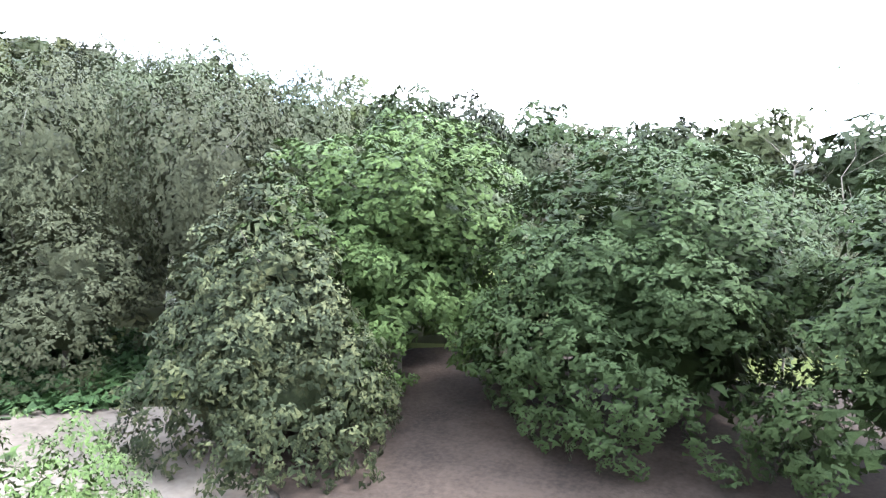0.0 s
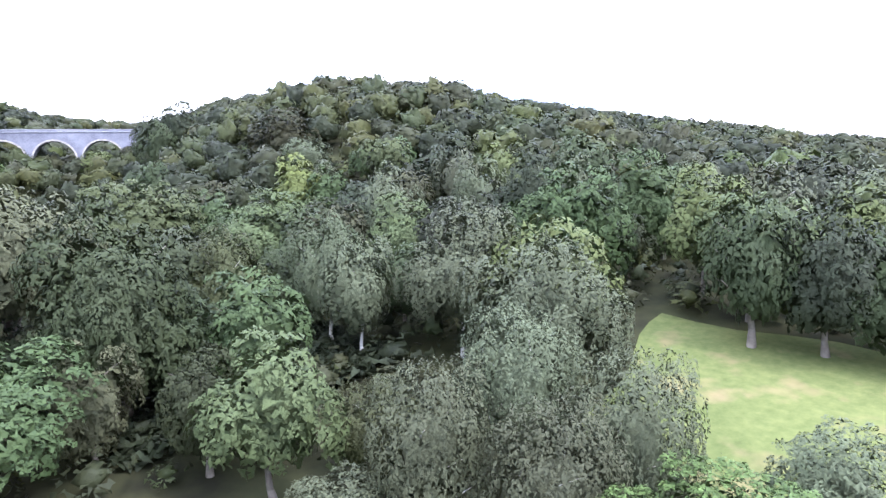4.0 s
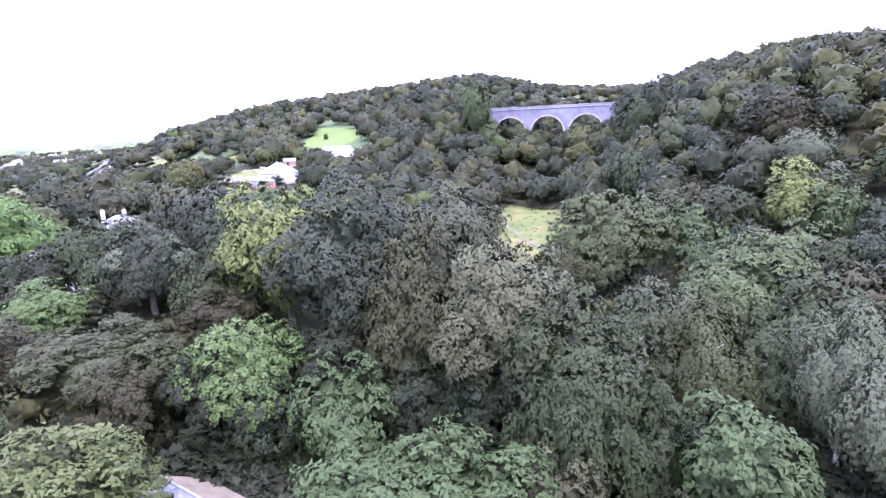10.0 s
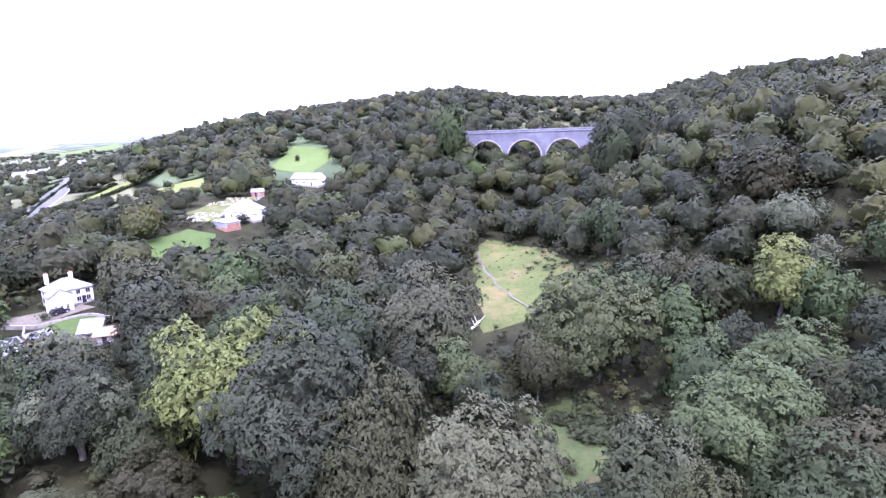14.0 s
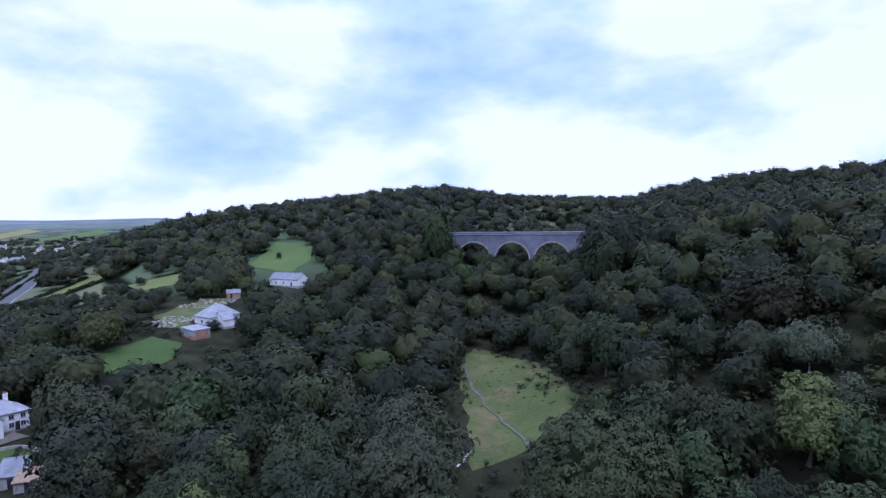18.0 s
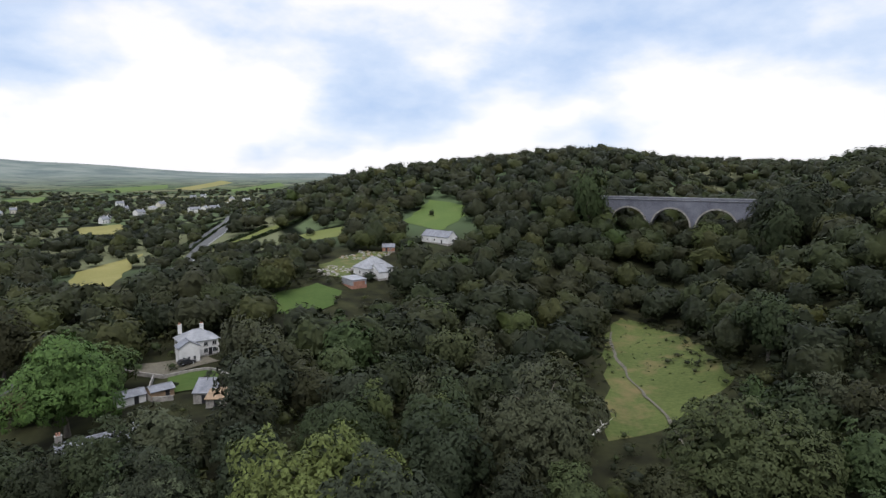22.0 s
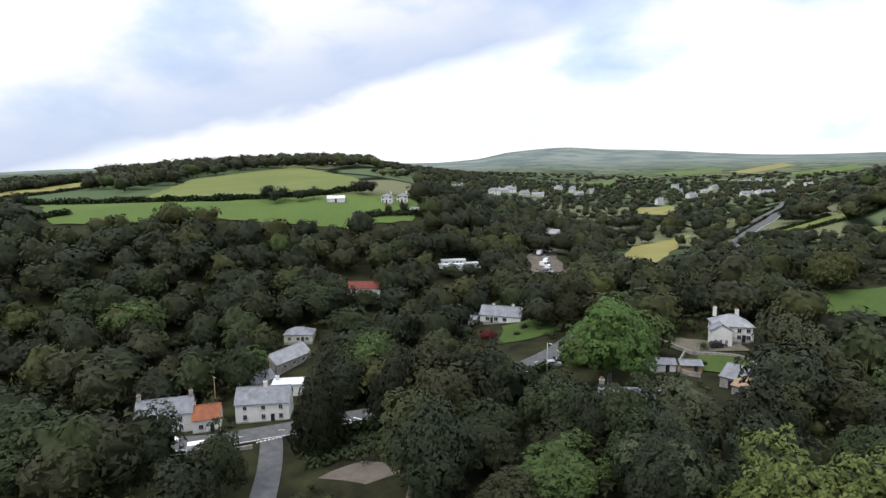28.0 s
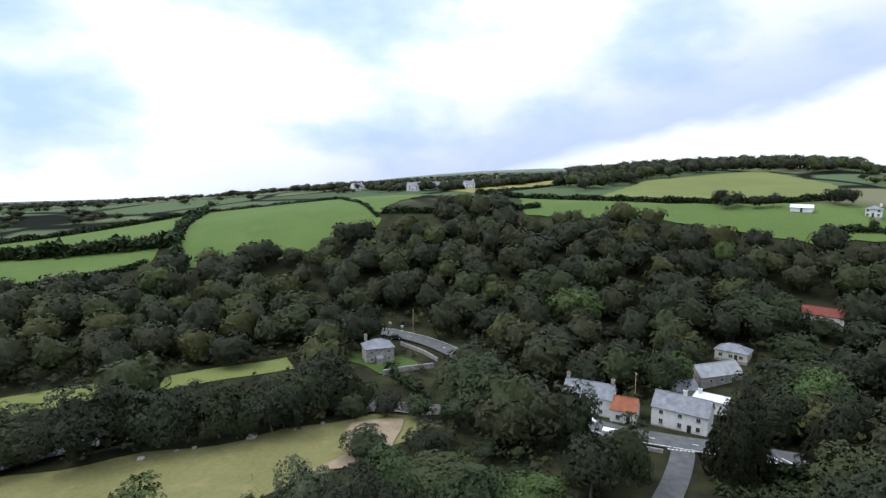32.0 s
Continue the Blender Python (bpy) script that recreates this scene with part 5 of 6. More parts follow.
SPECIMENS_C = [
    (-160, 40.4, 15.6, 7.6, OAK, 'round', 'green tree behind the white roadside house'),
    (-166.1, 45.7, 12.1, 4.1, BRIGHT, 'round', 'light green young tree by the houses'),
    (-213.1, 73.8, 14, 14.2, OAK, 'spread', 'green oak with light topped lobes'),
    (-119.5, 22.5, 16.0, 5.6, DARKLEAF, 'dense', 'dark dense tree before the stone-roofed house'),
    (-106, 34.4, 14.6, 6.4, OAK, 'round', 'green tree at the lane corner'),
    (-110, 90, 17.0, 7.0, DARKLEAF, 'dense', 'dark dense garden tree by the lane'),
    (-101.5, 92.2, 17.5, 8.6, DARKLEAF, 'dense', 'dark rounded garden tree by the lane'),
    (-52.1, 90, 12, 6.7, OAK, 'round', 'green tree in the lower wood'),
    (-58.7, 79.3, 10, 7.5, BRIGHT, 'round', 'light green spreading tree above the road'),
    (-78.1, 76.1, 11, 8.3, OAK, 'round', 'green rounded tree above the lay-by'),
    (-117.8, 189.2, 12.4, 6.8, OLIVELEAF, 'wispy', 'pale yellow-green willow behind the white house'),
    (-106.4, 190.4, 12.6, 7.1, OAK, 'round', 'green tree beside the paddock'),
    (-128.8, 170.6, 14.9, 5.3, DARKLEAF, 'cone', 'dark conifer near the white house'),
    (-154.1, 115.5, 5.3, 3.5, REDLEAF, 'round', 'copper-red garden maple beside the bungalow'),
]
SPECIMENS_D = [
    (-75.6, 89.9, 13.0, 7.4, OAK, 'round', 'green tree before the slate-roofed cottage'),
    (-60.6, 101.9, 12.5, 7.0, BIRCHLEAF, 'round', 'grey-green tree before the slate-roofed cottage'),
    (-63, 94.8, 12.5, 6.2, OAK, 'round', 'green tree below the slate-roofed cottage'),
    (-68.5, 92, 12.0, 5.8, DARKLEAF, 'round', 'dark green tree before the slate-roofed cottage'),
    (-66.2, -93.4, 17.2, 10.2, OAK, 'round', 'green riverside tree on the bank'),
    (-76.4, -77, 17.3, 9.7, DARKLEAF, 'round', 'dark green riverside tree on the bank'),
    (-86.1, -66, 15.8, 8.2, DARKLEAF, 'round', 'dark green riverside tree on the bank'),
    (-94.9, -56.5, 14.4, 7.9, OAK, 'round', 'green riverside tree on the bank'),
    (-102.2, -47.1, 13.5, 7.5, DARKLEAF, 'round', 'dark green riverside tree on the bank'),
    (-109.1, -43.4, 15.6, 7.6, OAK, 'round', 'green riverside tree on the bank'),
    (-130.5, -3.0, 17.6, 14.0, OAK, 'spread', 'wide dark oak beside the river bridge'),
    (-173.6, 0.5, 12, 11.2, OAK, 'round', 'light topped green tree by the road'),
    (-118.8, -43.4, 19.6, 9.5, DARKLEAF, 'round', 'dark green riverside tree leaning over water'),
    (-83.3, -73.1, 17.2, 7, OAK, 'round', 'green riverside tree on the bank'),
    (-90.8, -61.6, 13.7, 6.2, DARKLEAF, 'round', 'dark green riverside tree on the bank'),
]
SPECIMENS_E = [
    (-99.6, -52.6, 12.3, 6.2, OAK, 'round', 'green riverside tree on the bank'),
    (-105, -45.9, 8.7, 5.5, DARKLEAF, 'dense', 'dark green riverside bush on the bank'),
    (-74.3, -90.3, 13.2, 11.1, OAK, 'spread', 'green riverside tree on the bank'),
    (-125.6, -34.6, 10.1, 4.1, OAK, 'round', 'small tree by the river steps'),
    (-98, -19.6, 8, 7.1, OAK, 'round', 'green bushy tree by the worn field'),
    (-104.5, -7.3, 8, 6.2, DARKLEAF, 'round', 'dark bushy tree by the worn field'),
    (-90.7, 2.5, 8, 11.6, OLIVELEAF, 'spread', 'low spreading green tree by the field'),
    (-90.8, 17.6, 8, 7.7, BRIGHT, 'round', 'low light green tree by the lane'),
    (-219.3, -3.1, 16, 10.5, OAK, 'round', 'green oak with light topped crown'),
    (-206.4, 11.2, 16, 10.8, BRIGHT, 'round', 'light green oak at the wood edge'),
    (-219.7, 43, 14, 9.3, OAK, 'round', 'green tree by the valley houses'),
    (-212, 67.5, 14, 12.1, OAK, 'spread', 'broad green tree by the valley houses'),
    (-195.8, -74.5, 14, 7.9, OLIVELEAF, 'round', 'pale green tree at the wood edge'),
    (-205.7, -147.5, 10, 7.6, DARKLEAF, 'round', 'dark rounded tree at the field corner'),
]
SPECIMENS_F = [
    (-361.6, -55, 9, 4.1, DARKLEAF, 'round', 'lone dark tree in the pasture'),
    (-336.5, 121.2, 9, 5.4, DARKLEAF, 'round', 'rounded field tree near the farm'),
    (34, 79, 16, 6, OAK, 'round', 'green oak deep in the wood'),
    (17, 66, 15, 6.5, OAK, 'spread', 'broad green oak in full leaf'),
    (-25, 69, 9, 5, DARKLEAF, 'dense', 'dark dense bush behind the stone hut'),
    (-31, 68, 11, 5, DARKLEAF, 'dense', 'dark dense tree behind the stone hut'),
    (-38, 64, 10, 5, BROWNLEAF, 'dense', 'brownish dense thicket beside the stone hut'),
    (-20, 77, 12, 6, DARKLEAF, 'dense', 'dark dense bush below the oaks'),
    (-10, 77, 11, 6, DARKLEAF, 'dense', 'dark dense bush below the oaks'),
    (-35, 80.7, 10, 5.5, BROWNLEAF, 'dense', 'greyish brown thicket beside the hut'),
    (-1, 78, 11, 6, DARKLEAF, 'dense', 'dark dense bush below the oaks'),
    (73, 364, 24, 10, OAK, 'round', 'tall green tree beside the viaduct'),
    (84, 330, 30, 13, DARKLEAF, 'round', 'tall green tree beside the viaduct'),
]
SPECIMENS_G = [
    (-30, 92.5, 25.6, 11.4, YELLOWLEAF, 'spread', 'yellow-topped sycamore behind a darker tree'),
    (-19.5, 86, 30.0, 11.5, BLUELEAF, 'spread', 'dark blue-green sycamore with massive crown'),
    (-10.0, 82.5, 28.5, 8.8, BROWNLEAF, 'spread', 'dull brown-green beech in the wood'),
    (1.2, 80, 28.5, 10.4, PALELEAF, 'spread', 'pale tree covered in seed clusters'),
    (74, 29.8, 20.8, 6.5, OAK, 'round', 'dark oak on the bank behind the car park'),
    (77, 22.6, 18.0, 7, DARKLEAF, 'spread', 'dark spreading oak on the bank above'),
    (79, 16.6, 15.8, 6.5, OAK, 'spread', 'green oak on the bank above the car park'),
    (80, 10, 13.2, 6, BIRCHLEAF, 'round', 'grey-green tree on the bank above'),
    (82, 0.8, 11.0, 6.5, OAK, 'round', 'rounded oak on the bank above the car park'),
]
SPECIMENS_H = [
    (-150.8, 78.7, 15.5, 7.2, BRIGHT, 'round', 'light green tree behind the roadside conifers'),
    (-133.3, 88.5, 16.5, 8.6, BROWNLEAF, 'cone', 'brownish conifer with open ragged crown'),
    (-85.6, 79.9, 10.5, 7.4, OAK, 'round', 'green rounded tree above the lay-by'),
    (-83.1, 94.3, 12.8, 7.2, OAK, 'round', 'green tree by the slate-roofed cottage'),
    (-138.4, 66.5, 15.5, 8.0, DARKLEAF, 'cone', 'dark conifer across the road from the bank'),
    (-190.2, 110.6, 12.5, 6.4, DARKLEAF, 'round', 'dark rounded tree beside the bungalow'),
    (-188.5, 80.2, 12.0, 9.0, OAK, 'spread', 'broad green tree before the red-roofed house'),
    (-131.0, 162.7, 12.5, 7.0, DARKLEAF, 'round', 'dark green tree beside the white house'),
    (-131.6, 179.6, 12.5, 6.6, BROWNLEAF, 'round', 'brown-green tree behind the white house'),
    (79, 352, 30, 13.5, DARKLEAF, 'round', 'dark green tree hiding the end of the viaduct'),
    (70, 322, 31, 11.5, OAK, 'round', 'tall green tree below the viaduct'),
]
SPECIMENS_I = [
    (-121.5, -17.0, 7.0, 4.6, OAK, 'round', 'bushy green alder on the river bank'),
    (-120.5, -25.5, 6.5, 4.2, DARKLEAF, 'round', 'dark bushy alder on the river bank'),
    (-116.0, -33.0, 7.5, 4.4, OAK, 'round', 'bushy green alder on the river bank'),
    (-238.5, 139.5, 6.5, 6.0, OAK, 'round', 'green tree before the mobile homes'),
    (-241.5, 150.0, 6.0, 5.0, DARKLEAF, 'round', 'dark bushy tree before the mobile homes'),
    (-209.5, 90.0, 8.5, 7.0, OAK, 'round', 'green tree before the red-roofed house'),
    (76.0, 152.0, 12.0, 7.0, BIRCHLEAF, 'round', 'grey-green tree on the open slope'),
    (58.0, 156.0, 13.0, 7.5, OAK, 'round', 'green tree on the open slope'),
]
HERO_SPOTS = []
for k, (hx, hy, tall, wide, m, shape, text) in enumerate(SPECIMENS_A + SPECIMENS_B + SPECIMENS_C + SPECIMENS_D + SPECIMENS_E + SPECIMENS_F + SPECIMENS_G + SPECIMENS_H + SPECIMENS_I):
    tree(hx, hy, tall, wide, m, text, shape + ('_near' if m is LIMELEAF or hy > 30 and math.hypot(hx - 3, hy - 25) < 12.5 * wide else '_fine' if wide > 5.5 else ''), k % 3, foot=0.12 if m in (BLUELEAF, PALELEAF) and tall > 22 else -0.08 if shape in ('round', 'spread') else 0.03)
    HERO_SPOTS.append((hx, hy, wide * 1.05))

# trees round the car park, seen close: finer leaves
SMALL_LEAF = {
    "hornbeam": crown_mesh("crown", HORNLEAF, 501, 70, 0.062, 36, "egg", 0.55, 0.34, 1.6, lat=22, lon=32),
    "oak": crown_mesh("crown", BRIGHT, 502, 46, 0.056, 36, "dense", 0.55, 0.34, 1.6, lat=20, lon=30),
    "thorn": crown_mesh("crown", FRESHOAK, 503, 50, 0.056, 36, "dense", 0.55, 0.34, 1.6, lat=20, lon=30),
    "birch": crown_mesh("crown", BIRCHLEAF, 504, 60, 0.07, 26, "wispy", 0.45, 0.27, 1.2, lat=14, lon=20),
    "dark": crown_mesh("crown", FRESHOAK, 505, 50, 0.066, 36, "dense", 0.55, 0.34, 1.6, lat=20, lon=30),
    "shrub": crown_mesh("crown", BIRCHLEAF, 506, 44, 0.075, 28, "dense", 0.55, 0.33, 1.2, lat=16, lon=24),
    "bush": crown_mesh("crown", BRIGHT, 508, 64, 0.075, 32, "dense", 0.5, 0.24, 1.0, lat=12, lon=18),
    "sparse": crown_mesh("crown", BIRCHLEAF, 507, 10, 0.4, 5, "wispy", 0, 0.1, 0.0),
}
THIN = trunk_mesh(9, BARK, slim=0.17)
CLOSE = [
    (20.6, 11.7, 11.0, 4.9, "hornbeam", 0.01, "pale-tipped conical hornbeam leafy to the ground"),
    (29.5, 10.6, 13.3, 7.7, "oak", 0.02, "fresh bright green oak behind the car park"),
    (28.0, -1.6, 11.6, 7.2, "thorn", 0.0, "dense dark green thorn tree with light tips"),
    (22.4, -10.8, 10.6, 6.0, "dark", 0.0, "dark green holly at the car park edge"),
    (27.0, 20.0, 15.8, 5.4, "birch", 0.04, "tall grey-green birch with drooping sprays"),
    (34.0, 19.5, 16.8, 5.8, "birch", 0.06, "tall slender birch with drooping sprays"),
    (24.0, 29.0, 16.2, 5.6, "birch", 0.06, "tall broad birch with drooping sprays"),
    (33.0, 29.0, 18.0, 6.0, "birch", 0.1, "tallest birch of the group with drooping sprays"),
    (22.0, 24.5, 8.0, 4.2, "shrub", 0.0, "grey-green willow shrub at the sandy edge"),
    (27.0, 17.5, 8.0, 4.0, "shrub", 0.0, "grey-green willow shrub beneath the birches"),
    (17.5, 31.5, 8.5, 4.6, "shrub", 0.0, "broad grey-green willow shrub at the sandy edge"),
    (32.5, -7.5, 17.5, 2.6, "sparse", 0.5, "tall thin dying birch with few leaves"),
    (34.5, -10.5, 16.5, 2.2, "sparse", 0.55, "tall bare dying birch with few leaves"),
    (38.0, -5.5, 9.2, 3.8, "birch", 0.05, "grey-green birch beyond the thorn tree"),
    (42.5, -9.0, 9.6, 4.2, "birch", 0.03, "grey-green birch behind the holly"),
    (49.0, -3.0, 10.0, 4.8, "birch", 0.03, "grey-green birch behind the thorn tree"),
    (43.0, 10.0, 10.5, 5.2, "shrub", 0.05, "rounded grey-green willow by the clearing"),
    (8.2, 6.8, 6.1, 2.2, "bush", 0.0, "fresh green bush close to the car park"),
]
for cx, cy, tall, wide, kind, foot, text in CLOSE:
    tree(cx, cy, tall, wide, OAK, text, "wispy" if kind in ("birch", "sparse") else "round", 0, foot=foot, crown=SMALL_LEAF[kind], trunk=THIN if kind == "sparse" else None)
    HERO_SPOTS.append((cx, cy, max(wide * 1.1, 4.5)))


# ---- scattered woods ----
def inside(px, py, poly):
    res = np.zeros(px.shape, bool)
    for (ax, ay), (bx, by) in zip(poly, poly[1:] + poly[:1]):
        hit = ((ay > py) != (by > py)) & (px < (bx - ax) * (py - ay) / ((by - ay) or 1e-9) + ax)
        res ^= hit
    return res


OPEN = [list(q) for _, quads, _, _ in FIELDS for q in quads]
OPEN += [[(-22, 38), (16, 36), (33, 2), (24, -32), (-14, -40)]]


def is_free(px, py, pad_road=7.0, low=False):
    """Where woods may stand; low growth also fills the gaps left for the camera's view."""
    ok = np.ones(px.shape, bool)
    for q in OPEN if low else OPEN + [list(c) for c in VIEW_GAPS]:
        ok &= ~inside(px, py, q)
    ok &= near_line(px, py, ROAD) > pad_road
    ok &= near_line(px, py, LANE) > pad_road + 0.5
    ok &= (near_line(px, py, RIVER) > 7) | ((px < -152) & (near_line(px, py, RIVER) > 3.5))
    for ax, ay, bx, by, r in KEEPOUT:
        ok &= near_line(px, py, ((ax, ay), ((ax + bx) / 2, (ay + by) / 2) if low else (bx, by))) > (r * 0.72 if low else r + 1.0)
    return ok


def scatter(step, r0, r1, seed, keep=1.0, low=False):
    rand = np.random.default_rng(seed)
    g = np.arange(-r1, r1, step)
    px, py = (a.ravel() + rand.uniform(-0.42, 0.42, len(g) ** 2) * step + off for a, off in zip(np.meshgrid(g, g), (5, 35)))
    d = np.hypot(px - 5, py - 35)
    az = np.degrees(np.arctan2(-(px - 5), py - 35))
    m = (d > r0) & (d < r1) & ((az > -125) & (az < 150)) & (rand.uniform(size=len(px)) < keep)
    px, py = px[m], py[m]
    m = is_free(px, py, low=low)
    return px[m], py[m]


def wooded(px, py):
    """Where woods stand: the valley and the hills to the north and east, less of the farmland to the west and beyond."""
    d = np.hypot(px - 5, py - 35)
    az = np.degrees(np.arctan2(-(px - 5), py - 35))
    farm = (az > 70) & (d > np.where(az > 110, 300, 335)) & ~((az > 70) & (az < 96) & (d > 600) & (d < 760))
    north = (az > 22) & (az < 72) & (d > 1080)
    brow = inside(px, py, [(-491, -53), (-405, -5), (-525, 29), (-600, 125), (-575, 150), (-600, 190), (-740, 200), (-760, -60)])
    return (brow | ~(farm | north)) & ((d < 950) | (az > 22) & (az < 72))


def woods_mesh(name, px, py, protos, tall, spread, seed, material, low=None):
    rand = np.random.default_rng(seed)
    z = height(px, py)
    which = rand.integers(0, len(protos), len(px))
    tone = np.clip(rand.beta(2.0, 2.4, len(px)), 0, 1)
    verts, faces, tints, softs, base = [], [], [], [], 0
    for k, (pr, pf, ps) in enumerate(protos):
        i = np.nonzero(which == k)[0]
        if not len(i):
            continue
        ang = rand.uniform(0, 6.283, len(i))
        t = rand.uniform(*tall, len(i)) * (1 if low is None else low[i])
        r = t * rand.uniform(*spread, len(i))
        c, s = np.cos(ang)[:, None], np.sin(ang)[:, None]
        v = np.stack([(pr[None, :, 0] * c - pr[None, :, 1] * s) * r[:, None] + px[i][:, None],
                      (pr[None, :, 0] * s + pr[None, :, 1] * c) * r[:, None] + py[i][:, None],
                      pr[None, :, 2] * (t * 0.47)[:, None] + (z[i] - t * 0.06)[:, None]], -1)
        verts.append(v.reshape(-1, 3))
        faces.append((pf[None] + base + (np.arange(len(i)) * len(pr))[:, None, None]).reshape(-1, 3))
        tints.append(np.repeat(tone[i], len(pr)))
        softs.append(np.stack([ps[None, :, 0] * c - ps[None, :, 1] * s, ps[None, :, 0] * s + ps[None, :, 1] * c, np.repeat(ps[None, :, 2], len(i), 0)], -1).reshape(-1, 3))
        base += len(i) * len(pr)
    return new(name, tri_mesh(name, np.concatenate(verts), np.concatenate(faces), material, np.concatenate(tints), np.concatenate(softs)))


FARS = [crown_array(70 + s, 12 + s, 0.185, 5, "round", 0.94, 0.6, 0.0, 8, 12, True, 0.8) for s in range(5)] + [crown_array(80, 14, 0.17, 6, "wispy", 0.9, 0.52, 0.0, 8, 12, True, 0.6)]
TINY = [crown_array(90 + s, 9, 0.29, 4, "round", 0.97, 0.54, 0.0, 6, 9, True, 0.9) for s in range(4)]
COPSE = [crown_array(95 + s, 7, 0.45, 2, "round", 0.97, 0.7, 0.0, 4, 7, True, 0.9) for s in range(3)]

# nearest woods: each tree a thing of its own
px, py = scatter(12.2, 0, 175, 21)
m = wooded(px, py)
for hx, hy, hr in HERO_SPOTS:
    m &= np.hypot(px - hx, py - hy) > hr
m &= ~((px > 38) & (px < 90) & (py > -25) & (py < 24))
px, py = px[m], py[m]
order = np.argsort(np.hypot(px - 5, py - 60))
px, py = px[order], py[order]
NEAR = 135
KINDS = (("round", OAK, "green oak with a rounded leafy crown"), ("spread", DARKLEAF, "dark green broadleaf tree with dense crown"), ("wispy", BIRCHLEAF, "grey-green birch with drooping sprays"),
         ("round", OLIVELEAF, "olive green tree with rounded crown"), ("spread", BLUELEAF, "blue-green spreading tree in full leaf"), ("dense", FRESHOAK, "dense fresh green young tree leafy to the ground"),
         ("round", BROWNLEAF, "dull brownish green tree in the wood"), ("dense", DARKLEAF, "dark dense tree at the wood's edge"), ("round", GOLDOAK, "yellow-green oak with rounded crown"))
pick = np.random.default_rng(5).choice(len(KINDS), len(px), p=(0.22, 0.13, 0.12, 0.14, 0.08, 0.12, 0.06, 0.06, 0.07))
size = 11.0 + 10.0 * np.random.default_rng(6).uniform(0, 1, len(px)) ** 0.8
for k in range(min(NEAR, len(px))):
    shape, m_, text = KINDS[pick[k]]
    close = min(np.hypot(px[k] - 5, py[k] - 45), np.hypot(px[k] - 2, py[k] + 2)) < 100
    tree(px[k], py[k], size[k], size[k] * (0.36 if shape == "wispy" else 0.42), m_, text, shape + ("_fine" if close else ""), k % 3, "woodland trees", foot=0.05)
rest = (px[NEAR:], py[NEAR:])
qx, qy = scatter(12.4, 175, 430, 22)
m = wooded(qx, qy)
qx, qy = np.concatenate([qx[m], rest[0]]), np.concatenate([qy[m], rest[1]])
qaz = np.degrees(np.arctan2(-(qx - 5), qy - 35))
tagged(woods_mesh("woods", qx, qy, FARS, (12, 19), (0.44, 0.58), 31, WOODS, np.where((qaz > 26) & (qaz < 52) & (np.hypot(qx - 5, qy - 35) > 235), 0.58, 1.0)), "mixed broadleaf woods covering the valley sides", "woods", kind="stuff")
qx, qy = scatter(16.5, 430, 1090, 23)
m = wooded(qx, qy)
qx, qy = qx[m], qy[m]
m = np.degrees(np.arctan2(-(qx - 5), qy - 35)) > -64
qx, qy = qx[m], qy[m]
qaz = np.degrees(np.arctan2(-(qx - 5), qy - 35))
tagged(woods_mesh("far_woods", qx, qy, TINY, (12.5, 18), (0.52, 0.66), 32, WOODS, np.where((qaz > 33) & (qaz < 74) & (np.hypot(qx - 5, qy - 35) > 470), 0.55, 1.0)), "distant woods on the hills", "woods", kind="stuff")

# undergrowth: brambles, bracken and saplings over the woodland floor
BUSH = [crown_array(120 + s, 9, 0.34, 8, "round", 0.62, 0.36, 0.0, 4, 7, True) for s in range(3)]
ux, uy = scatter(6.0, 14, 240, 24, low=True)
in_gap = ~is_free(ux, uy)
tagged(woods_mesh("undergrowth", ux, uy, BUSH, (3.0, 7.5), (0.45, 0.75), 33, WOODS, np.where(in_gap, 0.55, 1.0)), "bramble, bracken and saplings on the woodland floor", "undergrowth", kind="stuff")
# bramble and gorse creeping in from the meadow's edges
mr = np.random.default_rng(36)
edge_pts = np.concatenate([np.array(a) + np.array([[b[0] - a[0], b[1] - a[1]]]) * mr.uniform(0, 1, (c, 1)) + mr.normal(size=(c, 2)) * np.array([w, 2.5])
                           for a, b, c, w in (((14, 292), (31, 262), 26, 2.6), ((31, 262), (36, 214), 40, 3.6), ((0, 290), (-2, 258), 12, 1.2), ((-1, 258), (2, 208), 20, 1.4), ((18, 255), (30, 222), 12, 4.0), ((10, 131), (22, 134), 14, 2.0), ((22, 134), (31, 106), 24, 2.2), ((10, 131), (14, 104), 22, 1.8))])
tagged(woods_mesh("brambles", edge_pts[:, 0], edge_pts[:, 1], BUSH, (1.0, 3.0), (0.5, 0.95), 37, WOODS), "bramble and bracken clumps creeping into the meadow", "brambles", kind="stuff")
# trees and hedges dotted over the far farmland
fx = np.random.default_rng(41).uniform(-1, 1, (60000, 2)) * 2600
fd, faz = np.hypot(fx[:, 0] - 5, fx[:, 1] - 35), np.degrees(np.arctan2(-(fx[:, 0] - 5), fx[:, 1] - 35))
m = (fd > 480) & (fd < 1650) & (faz > 15) & (faz < 150) & ~wooded(fx[:, 0], fx[:, 1])
fx, faz = fx[m], faz[m]
clump = np.array([noise.noise(Vector((x * 0.005, y * 0.005, 3.7))) for x, y in fx])
bend = np.array([noise.noise(Vector((x * 0.003, y * 0.003, 9.1))) for x, y in fx])
u, v = (fx[:, 0] * 0.8 + fx[:, 1] * 0.6) / 95 + bend * 1.6, (fx[:, 1] * 0.8 - fx[:, 0] * 0.6) / 150 - bend
row_gap = np.minimum(np.abs((u + 0.5) % 1 - 0.5) * 95, np.abs((v + 0.5) % 1 - 0.5) * 150)
